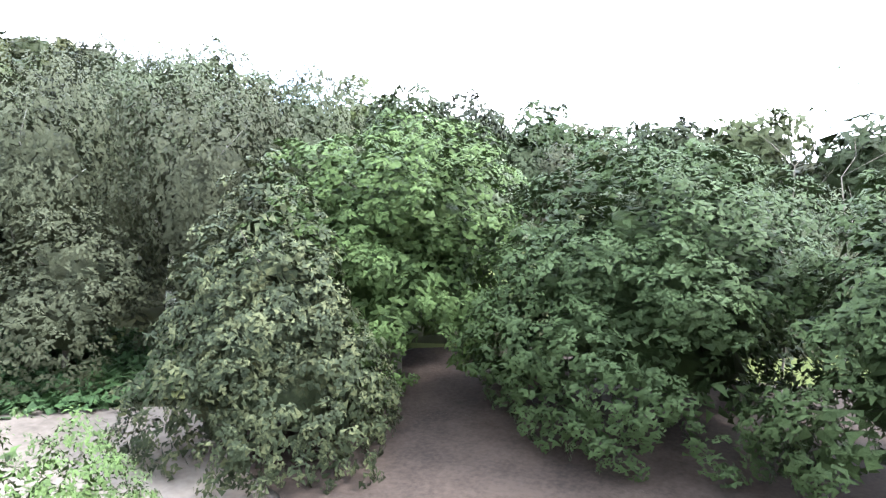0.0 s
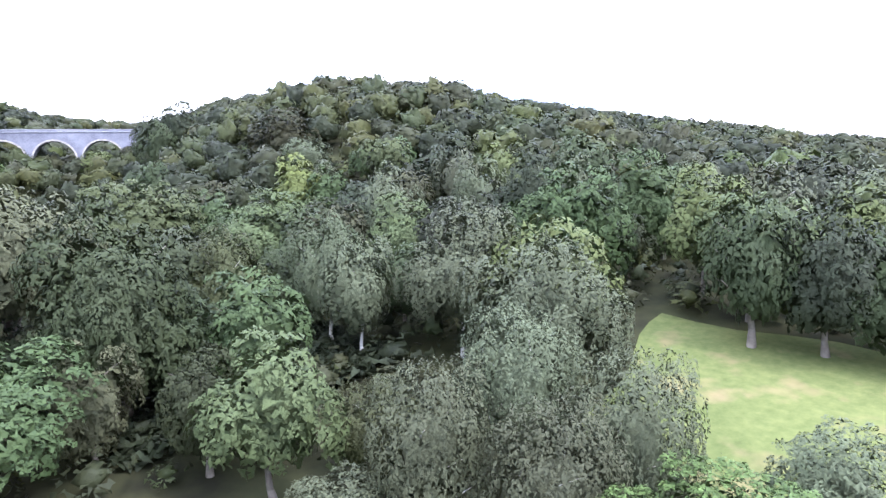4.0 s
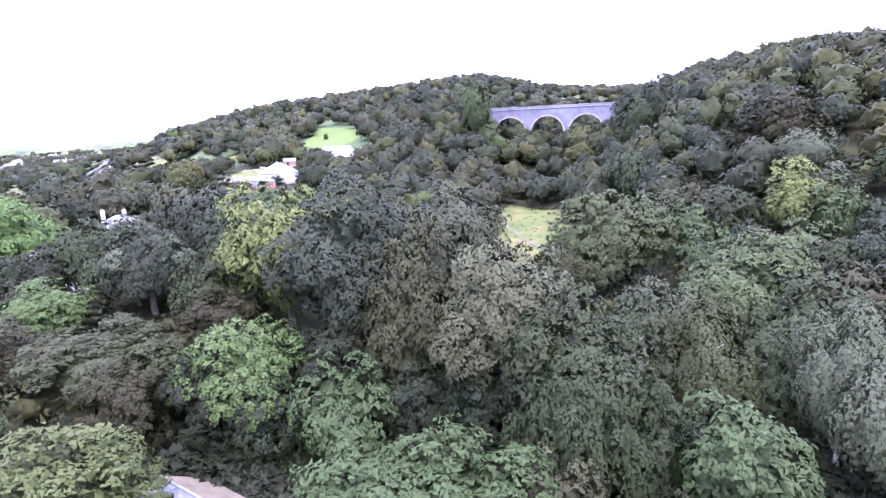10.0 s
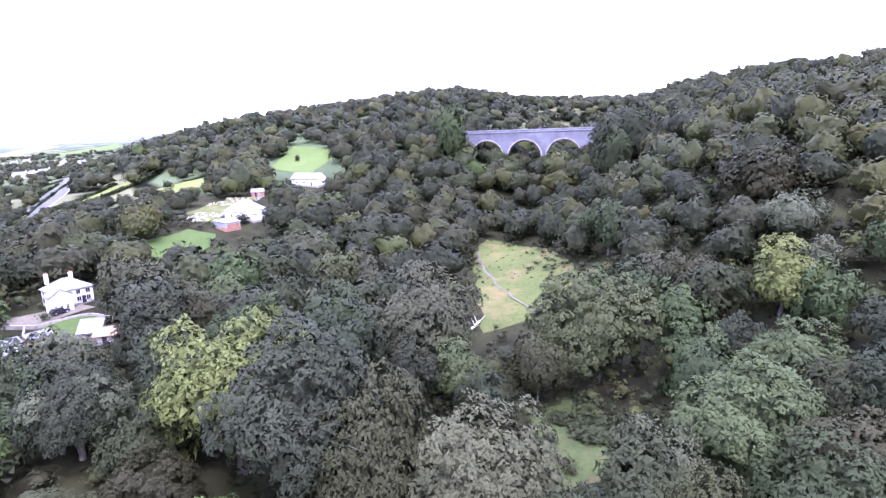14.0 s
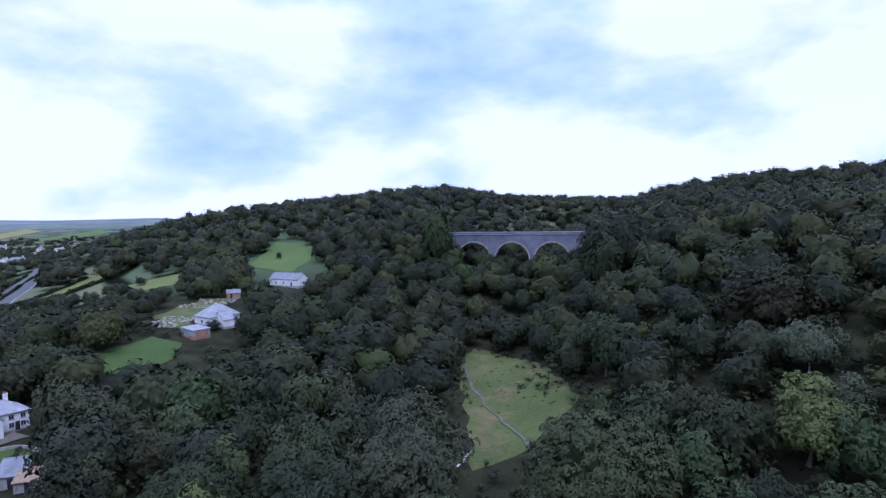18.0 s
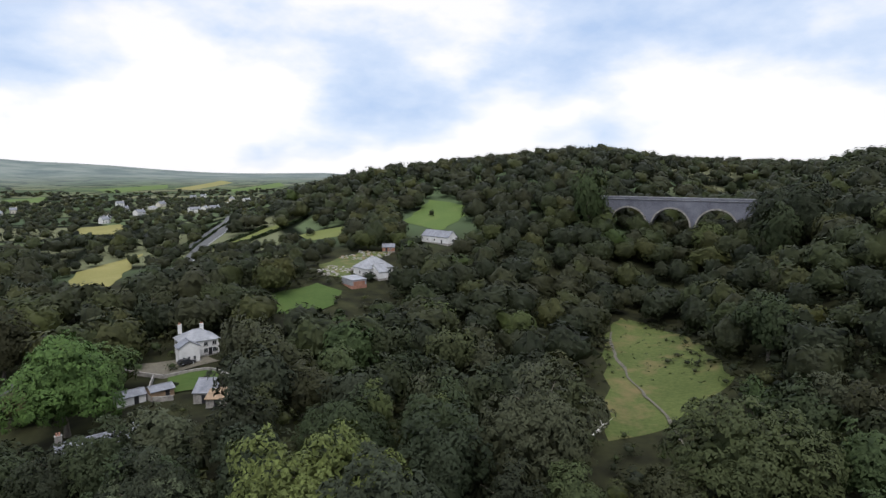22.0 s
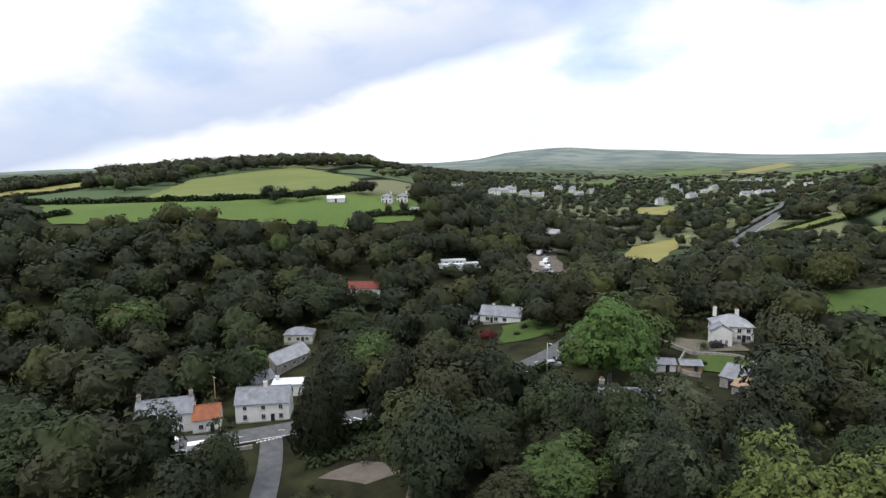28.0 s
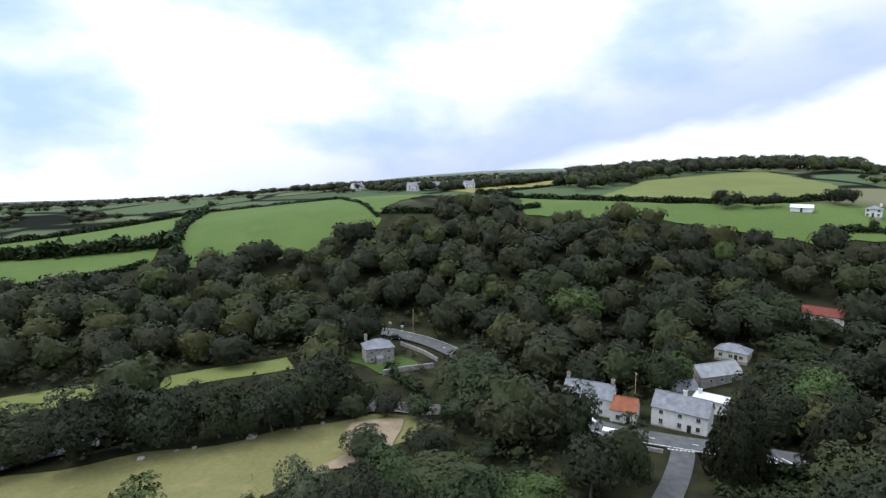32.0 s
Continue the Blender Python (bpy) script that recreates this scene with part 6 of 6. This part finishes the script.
m = (row_gap < 4.5) | (clump > np.where(faz < 72, 0.06, 0.14)) & (np.random.default_rng(42).uniform(size=len(fx)) < 0.6)
fx = fx[m]
m = is_free(fx[:, 0], fx[:, 1])
fx = fx[m]
tagged(woods_mesh("far_trees", fx[:, 0], fx[:, 1], COPSE, (5, 10), (0.6, 1.1), 34, WOODS), "hedgerow trees and copses over the far farmland", "trees", kind="stuff")
rr = np.random.default_rng(52)
ridge = np.concatenate([np.array(a) + (np.array(b) - np.array(a)) * rr.uniform(0, 1, (c, 1)) + rr.normal(size=(c, 2)) * 5.0
                        for a, b, c in (((-452, -131), (-640, -52), 60), ((-455, -135), (-490, -240), 34), ((-490, -240), (-520, -330), 22))])
tagged(woods_mesh("ridge_trees", ridge[:, 0], ridge[:, 1], TINY, (6, 12), (0.45, 0.7), 38, WOODS), "row of hedgerow trees along the western skyline", "trees", kind="stuff")


def hedge(name, pts, tall, wide, label, seed):
    """A hedge of many small sprays along a line."""
    rand = np.random.default_rng(seed)
    line = smooth_line(pts, 1.0)
    n = len(line)
    per = 26
    pos = np.repeat(line, per, 0) + rand.normal(size=(n * per, 2)) * wide * 0.3
    swell = 1 + 0.35 * np.sin(np.arange(n) * 0.35 + seed) * np.sin(np.arange(n) * 0.11)
    up = rand.uniform(0.05, 1.0, n * per) * tall * np.repeat(swell, per)
    p3 = np.stack([pos[:, 0], pos[:, 1], height(pos[:, 0], pos[:, 1]) + up], 1)
    v = leaf_tris(p3, rand.normal(size=(n * per, 3)) * 0.7 + np.array([0, 0, 0.7]), rand.uniform(0.5, 1.1, n * per) * wide * 0.5, rand)
    return tagged(new(name, tris_mesh(name, v, HEDGE, np.full(len(v), 0.35))), label, "hedge")


for k, (pts, tall, wide, text) in enumerate((
        (((-332, -271), (-371, -182)), 2.2, 2.0, "dark field hedge along the pasture top"),
        (((-371, -182), (-290, -112)), 1.8, 1.8, "thin hedge between two pastures"),
        (((-205, -172), (-228, -199), (-280, -240), (-332, -272)), 4.0, 4.0, "thick overgrown hedge running up the hill"),
        (((-137, -228), (-170, -206), (-200, -190)), 2.5, 2.5, "dark hedge along the field foot"),
        (((-168, -276), (-200, -235), (-226, -202)), 6.0, 5.5, "tall tree-like hedge between the fields"),
        (((-190, -314), (-260, -296), (-330, -279)), 3.0, 3.0, "dark hedge above the pasture"),
        (((-420, -92), (-372, -48), (-345, 20), (-338, 60), (-336, 92)), 3.0, 3.0, "long dark hedge between pasture and brow"),
        (((-336, 92), (-352, 120), (-384, 142)), 3.0, 3.0, "dark hedge beside the farm"),
        (((-640, -48), (-530, -38), (-430, -90)), 2.0, 2.0, "low hedge along the ridge field"),
        (((-452, -131), (-640, -52)), 3.0, 3.0, "skyline hedge of the ridge"),
        (((-298, -112), (-310, -60), (-322, -26)), 3.0, 3.0, "hedge at the wood's upper edge"),
        (((-290, 111), (-312, 152), (-342, 162)), 2.5, 2.5, "hedge round the farm pasture"),
        (((-242, 338), (-246, 408)), 2.0, 2.0, "hedge beside the sloping lane field"),
        (((-229, 349), (-226, 400), (-228, 437)), 2.2, 2.2, "hedge between narrow fields"),
        (((-152, -40), (-143, -32), (-136, -22)), 2.0, 2.2, "clipped dark hedge above the river"),
        (((-121, 112), (-125, 126), (-136, 150)), 2.2, 2.0, "dark hedge along the road"),
        (((-255, 338), (-266, 360), (-284, 396), (-306, 447)), 1.6, 1.6, "clipped hedge beside the climbing lane"),
        (((-267, 340), (-277, 362), (-294, 396), (-316, 447)), 1.6, 1.6, "clipped hedge along the climbing lane"),
        (((-119, 52), (-116, 66), (-118, 80)), 2.4, 3.0, "rough bramble bank beside the road"),
)):
    hedge("hedge", pts, tall, wide, text, 200 + k)

# ---- walls, vehicles and small things ----
def wall_run(pts, tall, wide, material, label, category="wall"):
    """A stone wall that follows the ground, with a coping."""
    line = smooth_line(pts, 1.5)
    t = np.gradient(line, axis=0)
    t /= np.linalg.norm(t, axis=1)[:, None]
    nrm = np.stack([-t[:, 1], t[:, 0]], 1) * wide / 2
    z = height(line[:, 0], line[:, 1], False)
    v, f = [], []
    for p, q, zz in zip(line, nrm, z):
        v += [(*(p - q), zz - 0.8), (*(p + q), zz - 0.8), (*(p + q), zz + tall), (*(p - q), zz + tall)]
    for i in range(len(line) - 1):
        a, b = 4 * i, 4 * i + 4
        f += [(a, b, b + 3, a + 3), (a + 1, a + 2, b + 2, b + 1), (a + 3, b + 3, b + 2, a + 2)]
    k = len(v) - 4
    f += [(0, 3, 2, 1), (k, k + 1, k + 2, k + 3)]
    return tagged(new("stone_wall", mesh_of("stone_wall", v, f, material)), label, category)


wall_run(((-176, -25), (-168, -17), (-154, -3), (-142, 9)), 1.0, 0.45, STONE, "grey stone wall along the road to the bridge")
wall_run(((-164, -28), (-170, -36), (-175, -46)), 1.3, 0.45, STONE, "dark stone wall between garden and road")
wall_run(((-146, -39), (-152, -34), (-158, -27)), 1.6, 0.5, STONE, "stone river wall below the cottage lawn")
wall_run(((-106, 149), (-98, 139), (-92, 140)), 1.2, 0.35, STONE, "pale stone garden wall beside the lawn")
wall_run(((-121, 151), (-112, 150), (-104, 150)), 1.0, 0.35, STONE, "low stone wall along the drive")
wall_run(((-104, 150), (-96, 157), (-88, 155)), 0.9, 0.35, STONE, "low pale wall across the garden")
wall_run(((-127, 20), (-124, 34), (-123, 41)), 0.9, 0.4, STONE, "low stone wall opposite the roadside houses")


def car(x, y, yaw, paint, label, long=4.3, tall=1.5, van=False, category="car"):
    """A parked car: shaped body, cabin glass, wheels and lamps."""
    c = thing(category if category != "parked car" else "car", x, y, yaw, label, category)
    z0 = 0.35
    c.location.z += 0.42
    a, w = long / 2, 0.88 if not van else 1.0
    hood = 0.95 if not van else 1.15
    prof = [(-a, z0), (-a, hood), (-a * 0.93, hood + 0.05)] + ([(-a * 0.9, tall), (a * 0.45, tall), (a * 0.66, hood + 0.1)] if van else [(-a * 0.72, tall), (a * 0.12, tall), (a * 0.45, hood)]) + [(a * 0.95, hood - 0.12), (a, z0 + 0.2), (a, z0)]
    n = len(prof)
    v = [(px, -w, pz) for px, pz in prof] + [(px, w, pz) for px, pz in prof]
    f = [tuple(range(n)), tuple(range(2 * n - 1, n - 1, -1))] + [(i + n, (i + 1) % n + n, (i + 1) % n, i) for i in range(n)]
    part("body", mesh_of("body", v, f, paint), c)
    gx = (-a * 0.1, a * 0.3) if not van else (a * 0.2, a * 0.5)
    for s in (-1, 1):
        part("side_window", box("side_window", -a * 0.25 if not van else a * 0.3, s * (w + 0.005), hood + 0.06, a * (0.75 if not van else 0.35), 0.02, tall - hood - 0.16, GLASS), c)
        for px in (-a * 0.62, a * 0.62):
            bm = bmesh.new()
            bmesh.ops.create_cone(bm, cap_ends=True, segments=14, radius1=0.33, radius2=0.33, depth=0.22, matrix=Matrix.Translation((px, s * (w - 0.06), 0.33)) @ Matrix.Rotation(math.pi / 2, 4, "X"))
            me = bpy.data.meshes.new("wheel")
            bm.to_mesh(me)
            bm.free()
            me.materials.append(BLACKPAINT)
            wheel = part("wheel", me, c)
            part("hub_cap", box("hub_cap", px, s * (w + 0.06), 0.2, 0.26, 0.02, 0.26, METALWHITE, 0.01), wheel)
        part("headlight", box("headlight", a * 0.985, s * w * 0.7, 0.62, 0.06, 0.3, 0.16, METALWHITE, 0.02), c)
    part("windscreen", slab((a * (0.14 if not van else 0.47), -w * 0.85, tall - 0.04), (a * (0.44 if not van else 0.66), -w * 0.85, hood + 0.06), (a * (0.44 if not van else 0.66), w * 0.85, hood + 0.06), (a * (0.14 if not van else 0.47), w * 0.85, tall - 0.04), -0.02, GLASS, "windscreen"), c)
    return c


GREYCAR = plain("silver grey car paint", (0.34, 0.35, 0.37), (0.42, 0.43, 0.45), 1, 8, 0.3, 0.02, 0.001, 0.4)
WHITECAR = plain("white car paint", (0.74, 0.75, 0.76), (0.80, 0.80, 0.80), 1, 8, 0.3, 0.02, 0.001)
car(-103.6, 158.0, 64.0, BLACKPAINT, "black car parked before the white house")
car(-179.6, -50.0, 105.0, BLACKPAINT, "dark car driving round the road bend")
car(-121.5, 72.0, 82.0, WHITECAR, "white car by the roadside conifers")
car(-134.0, 23.5, 86.0, WHITECAR, "white car parked before the roadside house")
car(-126.0, 30.0, 86.0, WHITECAR, "white van on the main road", 5.2, 2.2, True, "van")
car(-122.0, 119.0, 70.0, GREYCAR, "silver car parked beside the road")
for k, (vx, vy, yw) in enumerate(((-297, 224, 40), (-290, 217, 130), (-283, 219, 20), (-276, 210, 130), (-268, 209, 35), (-258, 203, 130), (-250, 197, 30), (-243, 194, 125), (-236, 190, 20), (-312, 240, 60), (-306, 233, 130))):
    big = k % 3 != 1
    car(vx, vy, yw, WHITECAR if k % 4 else GREYCAR, "white van parked in the gravel yard" if big else "pale car parked in the gravel yard", 5.6 if big else 4.3, 2.4 if big else 1.5, big, "van" if big else "car")
car(-186.0, 128.0, 60.0, WHITECAR, "white car beside the bungalow garage")


def post(x, y, tall, label, arm=0.0, name="lamp_post", category="street lamp"):
    p = thing(name, x, y, 20.0, label, category)
    v, f = [], []
    tube(v, f, (0, 0, -0.5), (0, 0, tall), 0.12, 0.08, 8)
    part("pole", mesh_of("pole", v, f, TIMBER if name != "lamp_post" else GREYCAR, True), p)
    if name == "lamp_post":
        part("arm", box("arm", 0.5, 0, tall - 0.05, 1.1, 0.08, 0.08, GREYCAR), p)
        part("lantern", box("lantern", 1.1, 0, tall - 0.12, 0.6, 0.22, 0.14, METALWHITE, 0.03), p)
    else:
        part("crossbar", box("crossbar", 0, 0, tall - 0.5, 1.6, 0.1, 0.12, TIMBER), p)
        for s in (-0.6, 0, 0.6):
            part("insulator", box("insulator", s, 0, tall - 0.38, 0.1, 0.1, 0.16, METALWHITE, 0.02), p)


post(-120.5, 116.0, 8.0, "grey street lamp beside the road")
post(-118.5, 76.0, 8.0, "grey street lamp near the conifers")
post(-188.5, -47.0, 9.0, "wooden utility pole at the road bend", name="utility_pole", category="utility pole")
post(-152.0, 34.0, 9.0, "wooden utility pole behind the houses", name="utility_pole", category="utility pole")
post(-118.0, 128.0, 9.0, "wooden utility pole among the trees", name="utility_pole", category="utility pole")
for sx, sy in ((-190.0, -66.0), (-191.5, -58.0), (-189.5, -52.0)):
    sg = thing("road_sign", sx, sy, 100.0, "white chevron bend sign beside the road", "road sign", group="bend signs")
    v, f = [], []
    tube(v, f, (0, 0, -0.4), (0, 0, 1.4), 0.05, 0.05, 6)
    part("post", mesh_of("post", v, f, GREYCAR), sg)
    part("board", box("board", 0, -0.06, 1.0, 1.0, 0.05, 0.7, WHITELINE, 0.02), sg)
    part("black_mark", box("black_mark", 0.12, -0.095, 1.15, 0.35, 0.02, 0.4, BLACKPAINT), sg)

# road paint: dashes along the middle, give-way bars at the lane's mouth, hatching before the inn
line = smooth_line(ROAD, 3.0)
tang = np.gradient(line, axis=0)
for i in range(4, len(line) - 60, 3):
    x, y = line[i]
    yaw = math.atan2(tang[i][1], tang[i][0])
    ob = new("road_dash", box("road_dash", 0, 0, 0, 2.2, 0.16, 0.012, WHITELINE))
    ob.location, ob.rotation_euler = (x, y, float(height(x, y, False)) + 0.456), (0, 0, yaw)
    tagged(ob, "white dash of the road's centre line", "road marking", "centre line dashes", "structure")
for k in range(7):
    ob = new("give_way_bar", box("give_way_bar", 0, 0, 0, 0.35, 0.5, 0.012, WHITELINE))
    x, y = -124.6, 42.2 + k * 0.85
    ob.location = (x, y, float(height(x, y, False)) + 0.47)
    tagged(ob, "white give-way bar at the lane mouth", "road marking", "give-way bars", "structure")
for k in range(6):
    ob = new("hatch_bar", box("hatch_bar", 0, 0, 0, 2.6, 0.3, 0.012, WHITELINE))
    x, y = -125.5 + 0.15 * k, 57.0 + k * 1.7
    ob.location, ob.rotation_euler = (x, y, float(height(x, y, False)) + 0.47), (0, 0, 0.7)
    tagged(ob, "white diagonal hatching bar on the road", "road marking", "hatching bars", "structure")


def lump(seed, size):
    bm = bmesh.new()
    bmesh.ops.create_icosphere(bm, subdivisions=2, radius=1.0)
    rand = random.Random(seed)
    for v in bm.verts:
        k = 1 + 0.35 * noise.noise(v.co * 1.3 + Vector((seed, 0, 0)))
        v.co = Vector((v.co.x * size[0] * k, v.co.y * size[1] * k, v.co.z * size[2] * k))
    me = bpy.data.meshes.new("boulder")
    bm.to_mesh(me)
    bm.free()
    me.materials.append(PALESTONE)
    return me


PALESTONE = plain("pale weathered boulder", (0.2, 0.19, 0.17), (0.36, 0.34, 0.31), 0.8, 7, 0.9, 0.5, 0.03)
for k, (bx, by, s) in enumerate(((-97.5, -49.5, 1.1), (-80.5, -65.0, 0.8), (-86.0, -60.5, 0.5), (-88.5, -58.0, 0.5), (-104.5, -42.5, 0.4), (-110.0, -38.0, 0.5))):
    ob = new("boulder", lump(k + 3, (s * 1.2, s, s * 0.6)))
    ob.location = (bx, by, z_at(bx, by) + 0.2)
    tagged(ob, "pale boulder on the field edge", "boulder", "field boulders")
# concrete steps down to the river
st = thing("river_steps", -124.5, -33.5, 40.0, "pale concrete steps down to the river", "steps")
for k in range(6):
    part("step", box("step", 0, k * 0.6, 0.15 - k * 0.32, 3.2, 0.7, 0.3, PALESTONE, 0.03), st)


def jumble(name, x0, y0, x1, y1, count, sizes, materials, label, category, seed):
    """Heaps of loose pieces over an area."""
    rand = np.random.default_rng(seed)
    for mk, m in enumerate(materials):
        v, f = [], []
        for _ in range(count // len(materials)):
            x, y = rand.uniform(x0, x1), rand.uniform(y0, y1)
            z = z_at(x, y)
            sx, sy, sz = rand.uniform(*sizes), rand.uniform(*sizes), rand.uniform(0.2, 0.8)
            R = Matrix.Rotation(rand.uniform(0, 3.1), 3, "Z") @ Matrix.Rotation(rand.uniform(-0.3, 0.3), 3, "X")
            k = len(v)
            for cx, cy, cz in ((-1, -1, -1), (1, -1, -1), (1, 1, -1), (-1, 1, -1), (-0.9, -0.9, 1), (0.9, -0.8, 1), (0.85, 0.9, 1), (-0.9, 0.9, 1)):
                p = R @ Vector((cx * sx / 2, cy * sy / 2, cz * sz / 2))
                v.append((x + p.x, y + p.y, z + p.z + 0.35 * sz))
            f += [tuple(k + i for i in q) for q in ((0, 3, 2, 1), (4, 5, 6, 7), (0, 1, 5, 4), (1, 2, 6, 5), (2, 3, 7, 6), (3, 0, 4, 7))]
        tagged(new(name, mesh_of(name, v, f, m)), label, category, kind="stuff")


sheet("yard", [((-122, 262), (-118, 300), (-104, 304), (-106, 262)), ((-122, 262), (-106, 262), (-99, 246), (-112, 246))], ROUGHGRASS, "cluttered yard beside the hillside house", "yard", 0.2, 3)
jumble("yard_clutter", -121, 278, -103, 303, 90, (0.4, 1.7), (TIMBER, PALESTONE, STONE), "heaps of stone, timber and scrap in the yard", "clutter", 5)
jumble("yard_clutter", -117, 246, -104, 262, 60, (0.5, 1.6), (PALESTONE, STONE), "garden stones and pots beside the house", "clutter", 6)
# fallen trunk by the meadow
log = thing("fallen_trunk", 0.5, 176.0, 70.0, "fallen grey tree trunk with bare limbs", "fallen tree")
v, f = [], []
tube(v, f, (-6, 0, 0.4), (5, 0.3, 0.7), 0.38, 0.22, 9)
part("trunk", mesh_of("trunk", v, f, PALEBARK, True), log)
for k in range(7):
    v, f = [], []
    tube(v, f, (k - 2.0, 0, 0.6), (k - 1.0 + 0.5 * (k % 2), (1.8 if k % 2 else -1.7), 1.6 + 0.2 * k), 0.12, 0.03, 6)
    part("limb", mesh_of("limb", v, f, PALEBARK, True), log)


def patch(name, quad, count, size, tall, material, label, category, seed):
    """Low plants spread over a patch of ground."""
    rand = np.random.default_rng(seed)
    a, b, c, d = (np.array(p, float) for p in quad)
    u, w = rand.uniform(size=(count, 1)), rand.uniform(size=(count, 1))
    p = (a * (1 - u) + b * u) * (1 - w) + (d * (1 - u) + c * u) * w
    k = 7
    pos = np.repeat(p, k, 0) + rand.normal(size=(count * k, 2)) * size * 0.7
    p3 = np.stack([pos[:, 0], pos[:, 1], height(pos[:, 0], pos[:, 1]) + rand.uniform(0.2, 1, count * k) * tall], 1)
    tri = leaf_tris(p3, rand.normal(size=p3.shape) * 0.5 + np.array([0, 0, 1.0]), rand.uniform(0.6, 1.4, count * k) * size, rand)
    tagged(new(name, tris_mesh(name, tri, material)), label, category, kind="stuff")


patch("bracken", ((88, 112), (112, 122), (116, 150), (92, 152)), 900, 1.0, 1.1, FERNLEAF, "bright green bracken on the hillside clearing", "bracken", 11)
patch("brambles", ((13, 128), (30, 124), (31, 112), (20, 116)), 260, 0.6, 1.0, OAK, "bramble patch in the grassy glade", "brambles", 12)
patch("verge_grass", ((14, 28), (24, 34), (33, 18), (20, 19)), 900, 0.35, 0.5, FERNLEAF, "long grass and nettles at the car park edge", "grass", 13)
patch("bank_growth", ((-122, 52), (-118, 82), (-104, 82), (-106, 50)), 500, 0.7, 1.2, OAK, "nettles and brambles on the roadside bank", "brambles", 14)
patch("brambles", ((-42, 60), (-32, 78), (-12, 74), (-17, 60)), 1100, 0.9, 1.6, DARKLEAF, "dark brambles and nettles behind the stone hut", "brambles", 21)
patch("brambles", ((8, 56), (12, 80), (40, 84), (42, 60)), 1100, 0.9, 1.6, DARKLEAF, "dark brambles under the oaks", "brambles", 22)
patch("meadow_tufts", ((6, 284), (28, 262), (34, 214), (4, 205)), 60, 0.4, 0.3, OLIVELEAF, "taller tufts of grass over the meadow", "grass", 15)
# garden shrubs
for k, (gx, gy, tall, wide, m, text) in enumerate(((-158.5, 131.0, 1.8, 1.5, DARKLEAF, "clipped dark shrub on the lawn"), (-154.0, 126.0, 1.5, 1.3, OAK, "rounded green shrub on the lawn"), (-165.0, 143.0, 3.2, 2.6, BLUELEAF, "grey-blue shrub behind the bungalow"),
                                                  (-160.0, 141.5, 2.6, 2.2, OLIVELEAF, "olive garden shrub by the lawn"), (-91.0, 150.0, 2.6, 0.9, DARKLEAF, "small dark conifer in the walled garden"), (-98.0, 147.0, 1.2, 1.1, OAK, "low shrub in the walled garden"),
                                                  (-92.0, 248.0, 4.0, 3.2, DARKLEAF, "dark shrub before the hillside house"), (-170.0, 112.0, 3.6, 3.0, DARKLEAF, "dark shrub before the bungalow"), (-186.0, 366.0, 6.0, 3.6, DARKLEAF, "lone dark tree in the small field"),
                                                  (-118.0, 408.0, 5.0, 2.0, OAK, "small tree in the hillside field"), (-306.0, 139.0, 7.0, 3.2, DARKLEAF, "small tree in the farm pasture"), (-300.0, 128.0, 6.0, 2.6, OAK, "small tree in the long pasture"))):
    tree(gx, gy, tall, wide, m, text, "dense", k % 3, foot=0.0, category="shrub" if tall < 4.5 else "tree")
# dark clump of trees beside the farm barn
for k, (gx, gy) in enumerate(((-322, 84), (-326, 76), (-321, 71), (-330, 68), (-324, 92), (-329, 122), (-334, 128))):
    tree(gx, gy, 8.0 + (k * 1.7) % 3, 4.2, DARKLEAF, "dark tree in the hedge clump beside the barn", "round", k % 3, "barn clump", foot=0.05)

# slates of the stone hut's near slope, each a piece of its own
hut_roof = [o for o in hut.children if o.name.startswith("roof")][0]
rand = np.random.default_rng(77)
e_, k_, b_ = 2.62, 5.22, 4.55
pitch = math.atan2(k_ - e_, b_)
long_ = math.hypot(b_, k_ - e_)
slate_meshes = [box("slate", 0, 0, 0.0, 0.63 + 0.03 * i, 0.52, 0.03, HUTPIECE) for i in range(3)]
for r in range(14):
    for c in range(21):
        if rand.uniform() < 0.03:
            continue
        s = new("slate", slate_meshes[int(rand.integers(0, 3))])
        s.parent = hut_roof
        u = (r + 0.5) / 14 * long_
        sx = -7.0 + (c + 0.5 + 0.5 * (r % 2)) * 0.662 + rand.normal() * 0.02
        s.location = (min(sx, 6.72), -b_ + u * math.cos(pitch) - 0.02 * math.sin(pitch), e_ + u * math.sin(pitch) + 0.018)
        s.rotation_euler = (pitch - 0.05 + rand.normal() * 0.012, 0, rand.normal() * 0.02)
skylight = mesh_of("skylight", [(-5.3, -2.5 + k * 0.62, 3.86 + k * 0.36 + q) if side == 0 else (-4.6, -2.5 + k * 0.62, 3.86 + k * 0.36 + q) for q in (0.0, 0.09) for k in (0, 1.2) for side in (0, 1)],
                   [(0, 1, 3, 2), (4, 5, 7, 6), (0, 1, 5, 4), (1, 3, 7, 5), (3, 2, 6, 7), (2, 0, 4, 6)], METALWHITE)
part("skylight", skylight, hut, "pale glazed skylight")
part("vent_pipe", box("vent_pipe", 3.4, 0.9, 4.6, 0.12, 0.12, 0.7, METALWHITE, 0.02), hut)
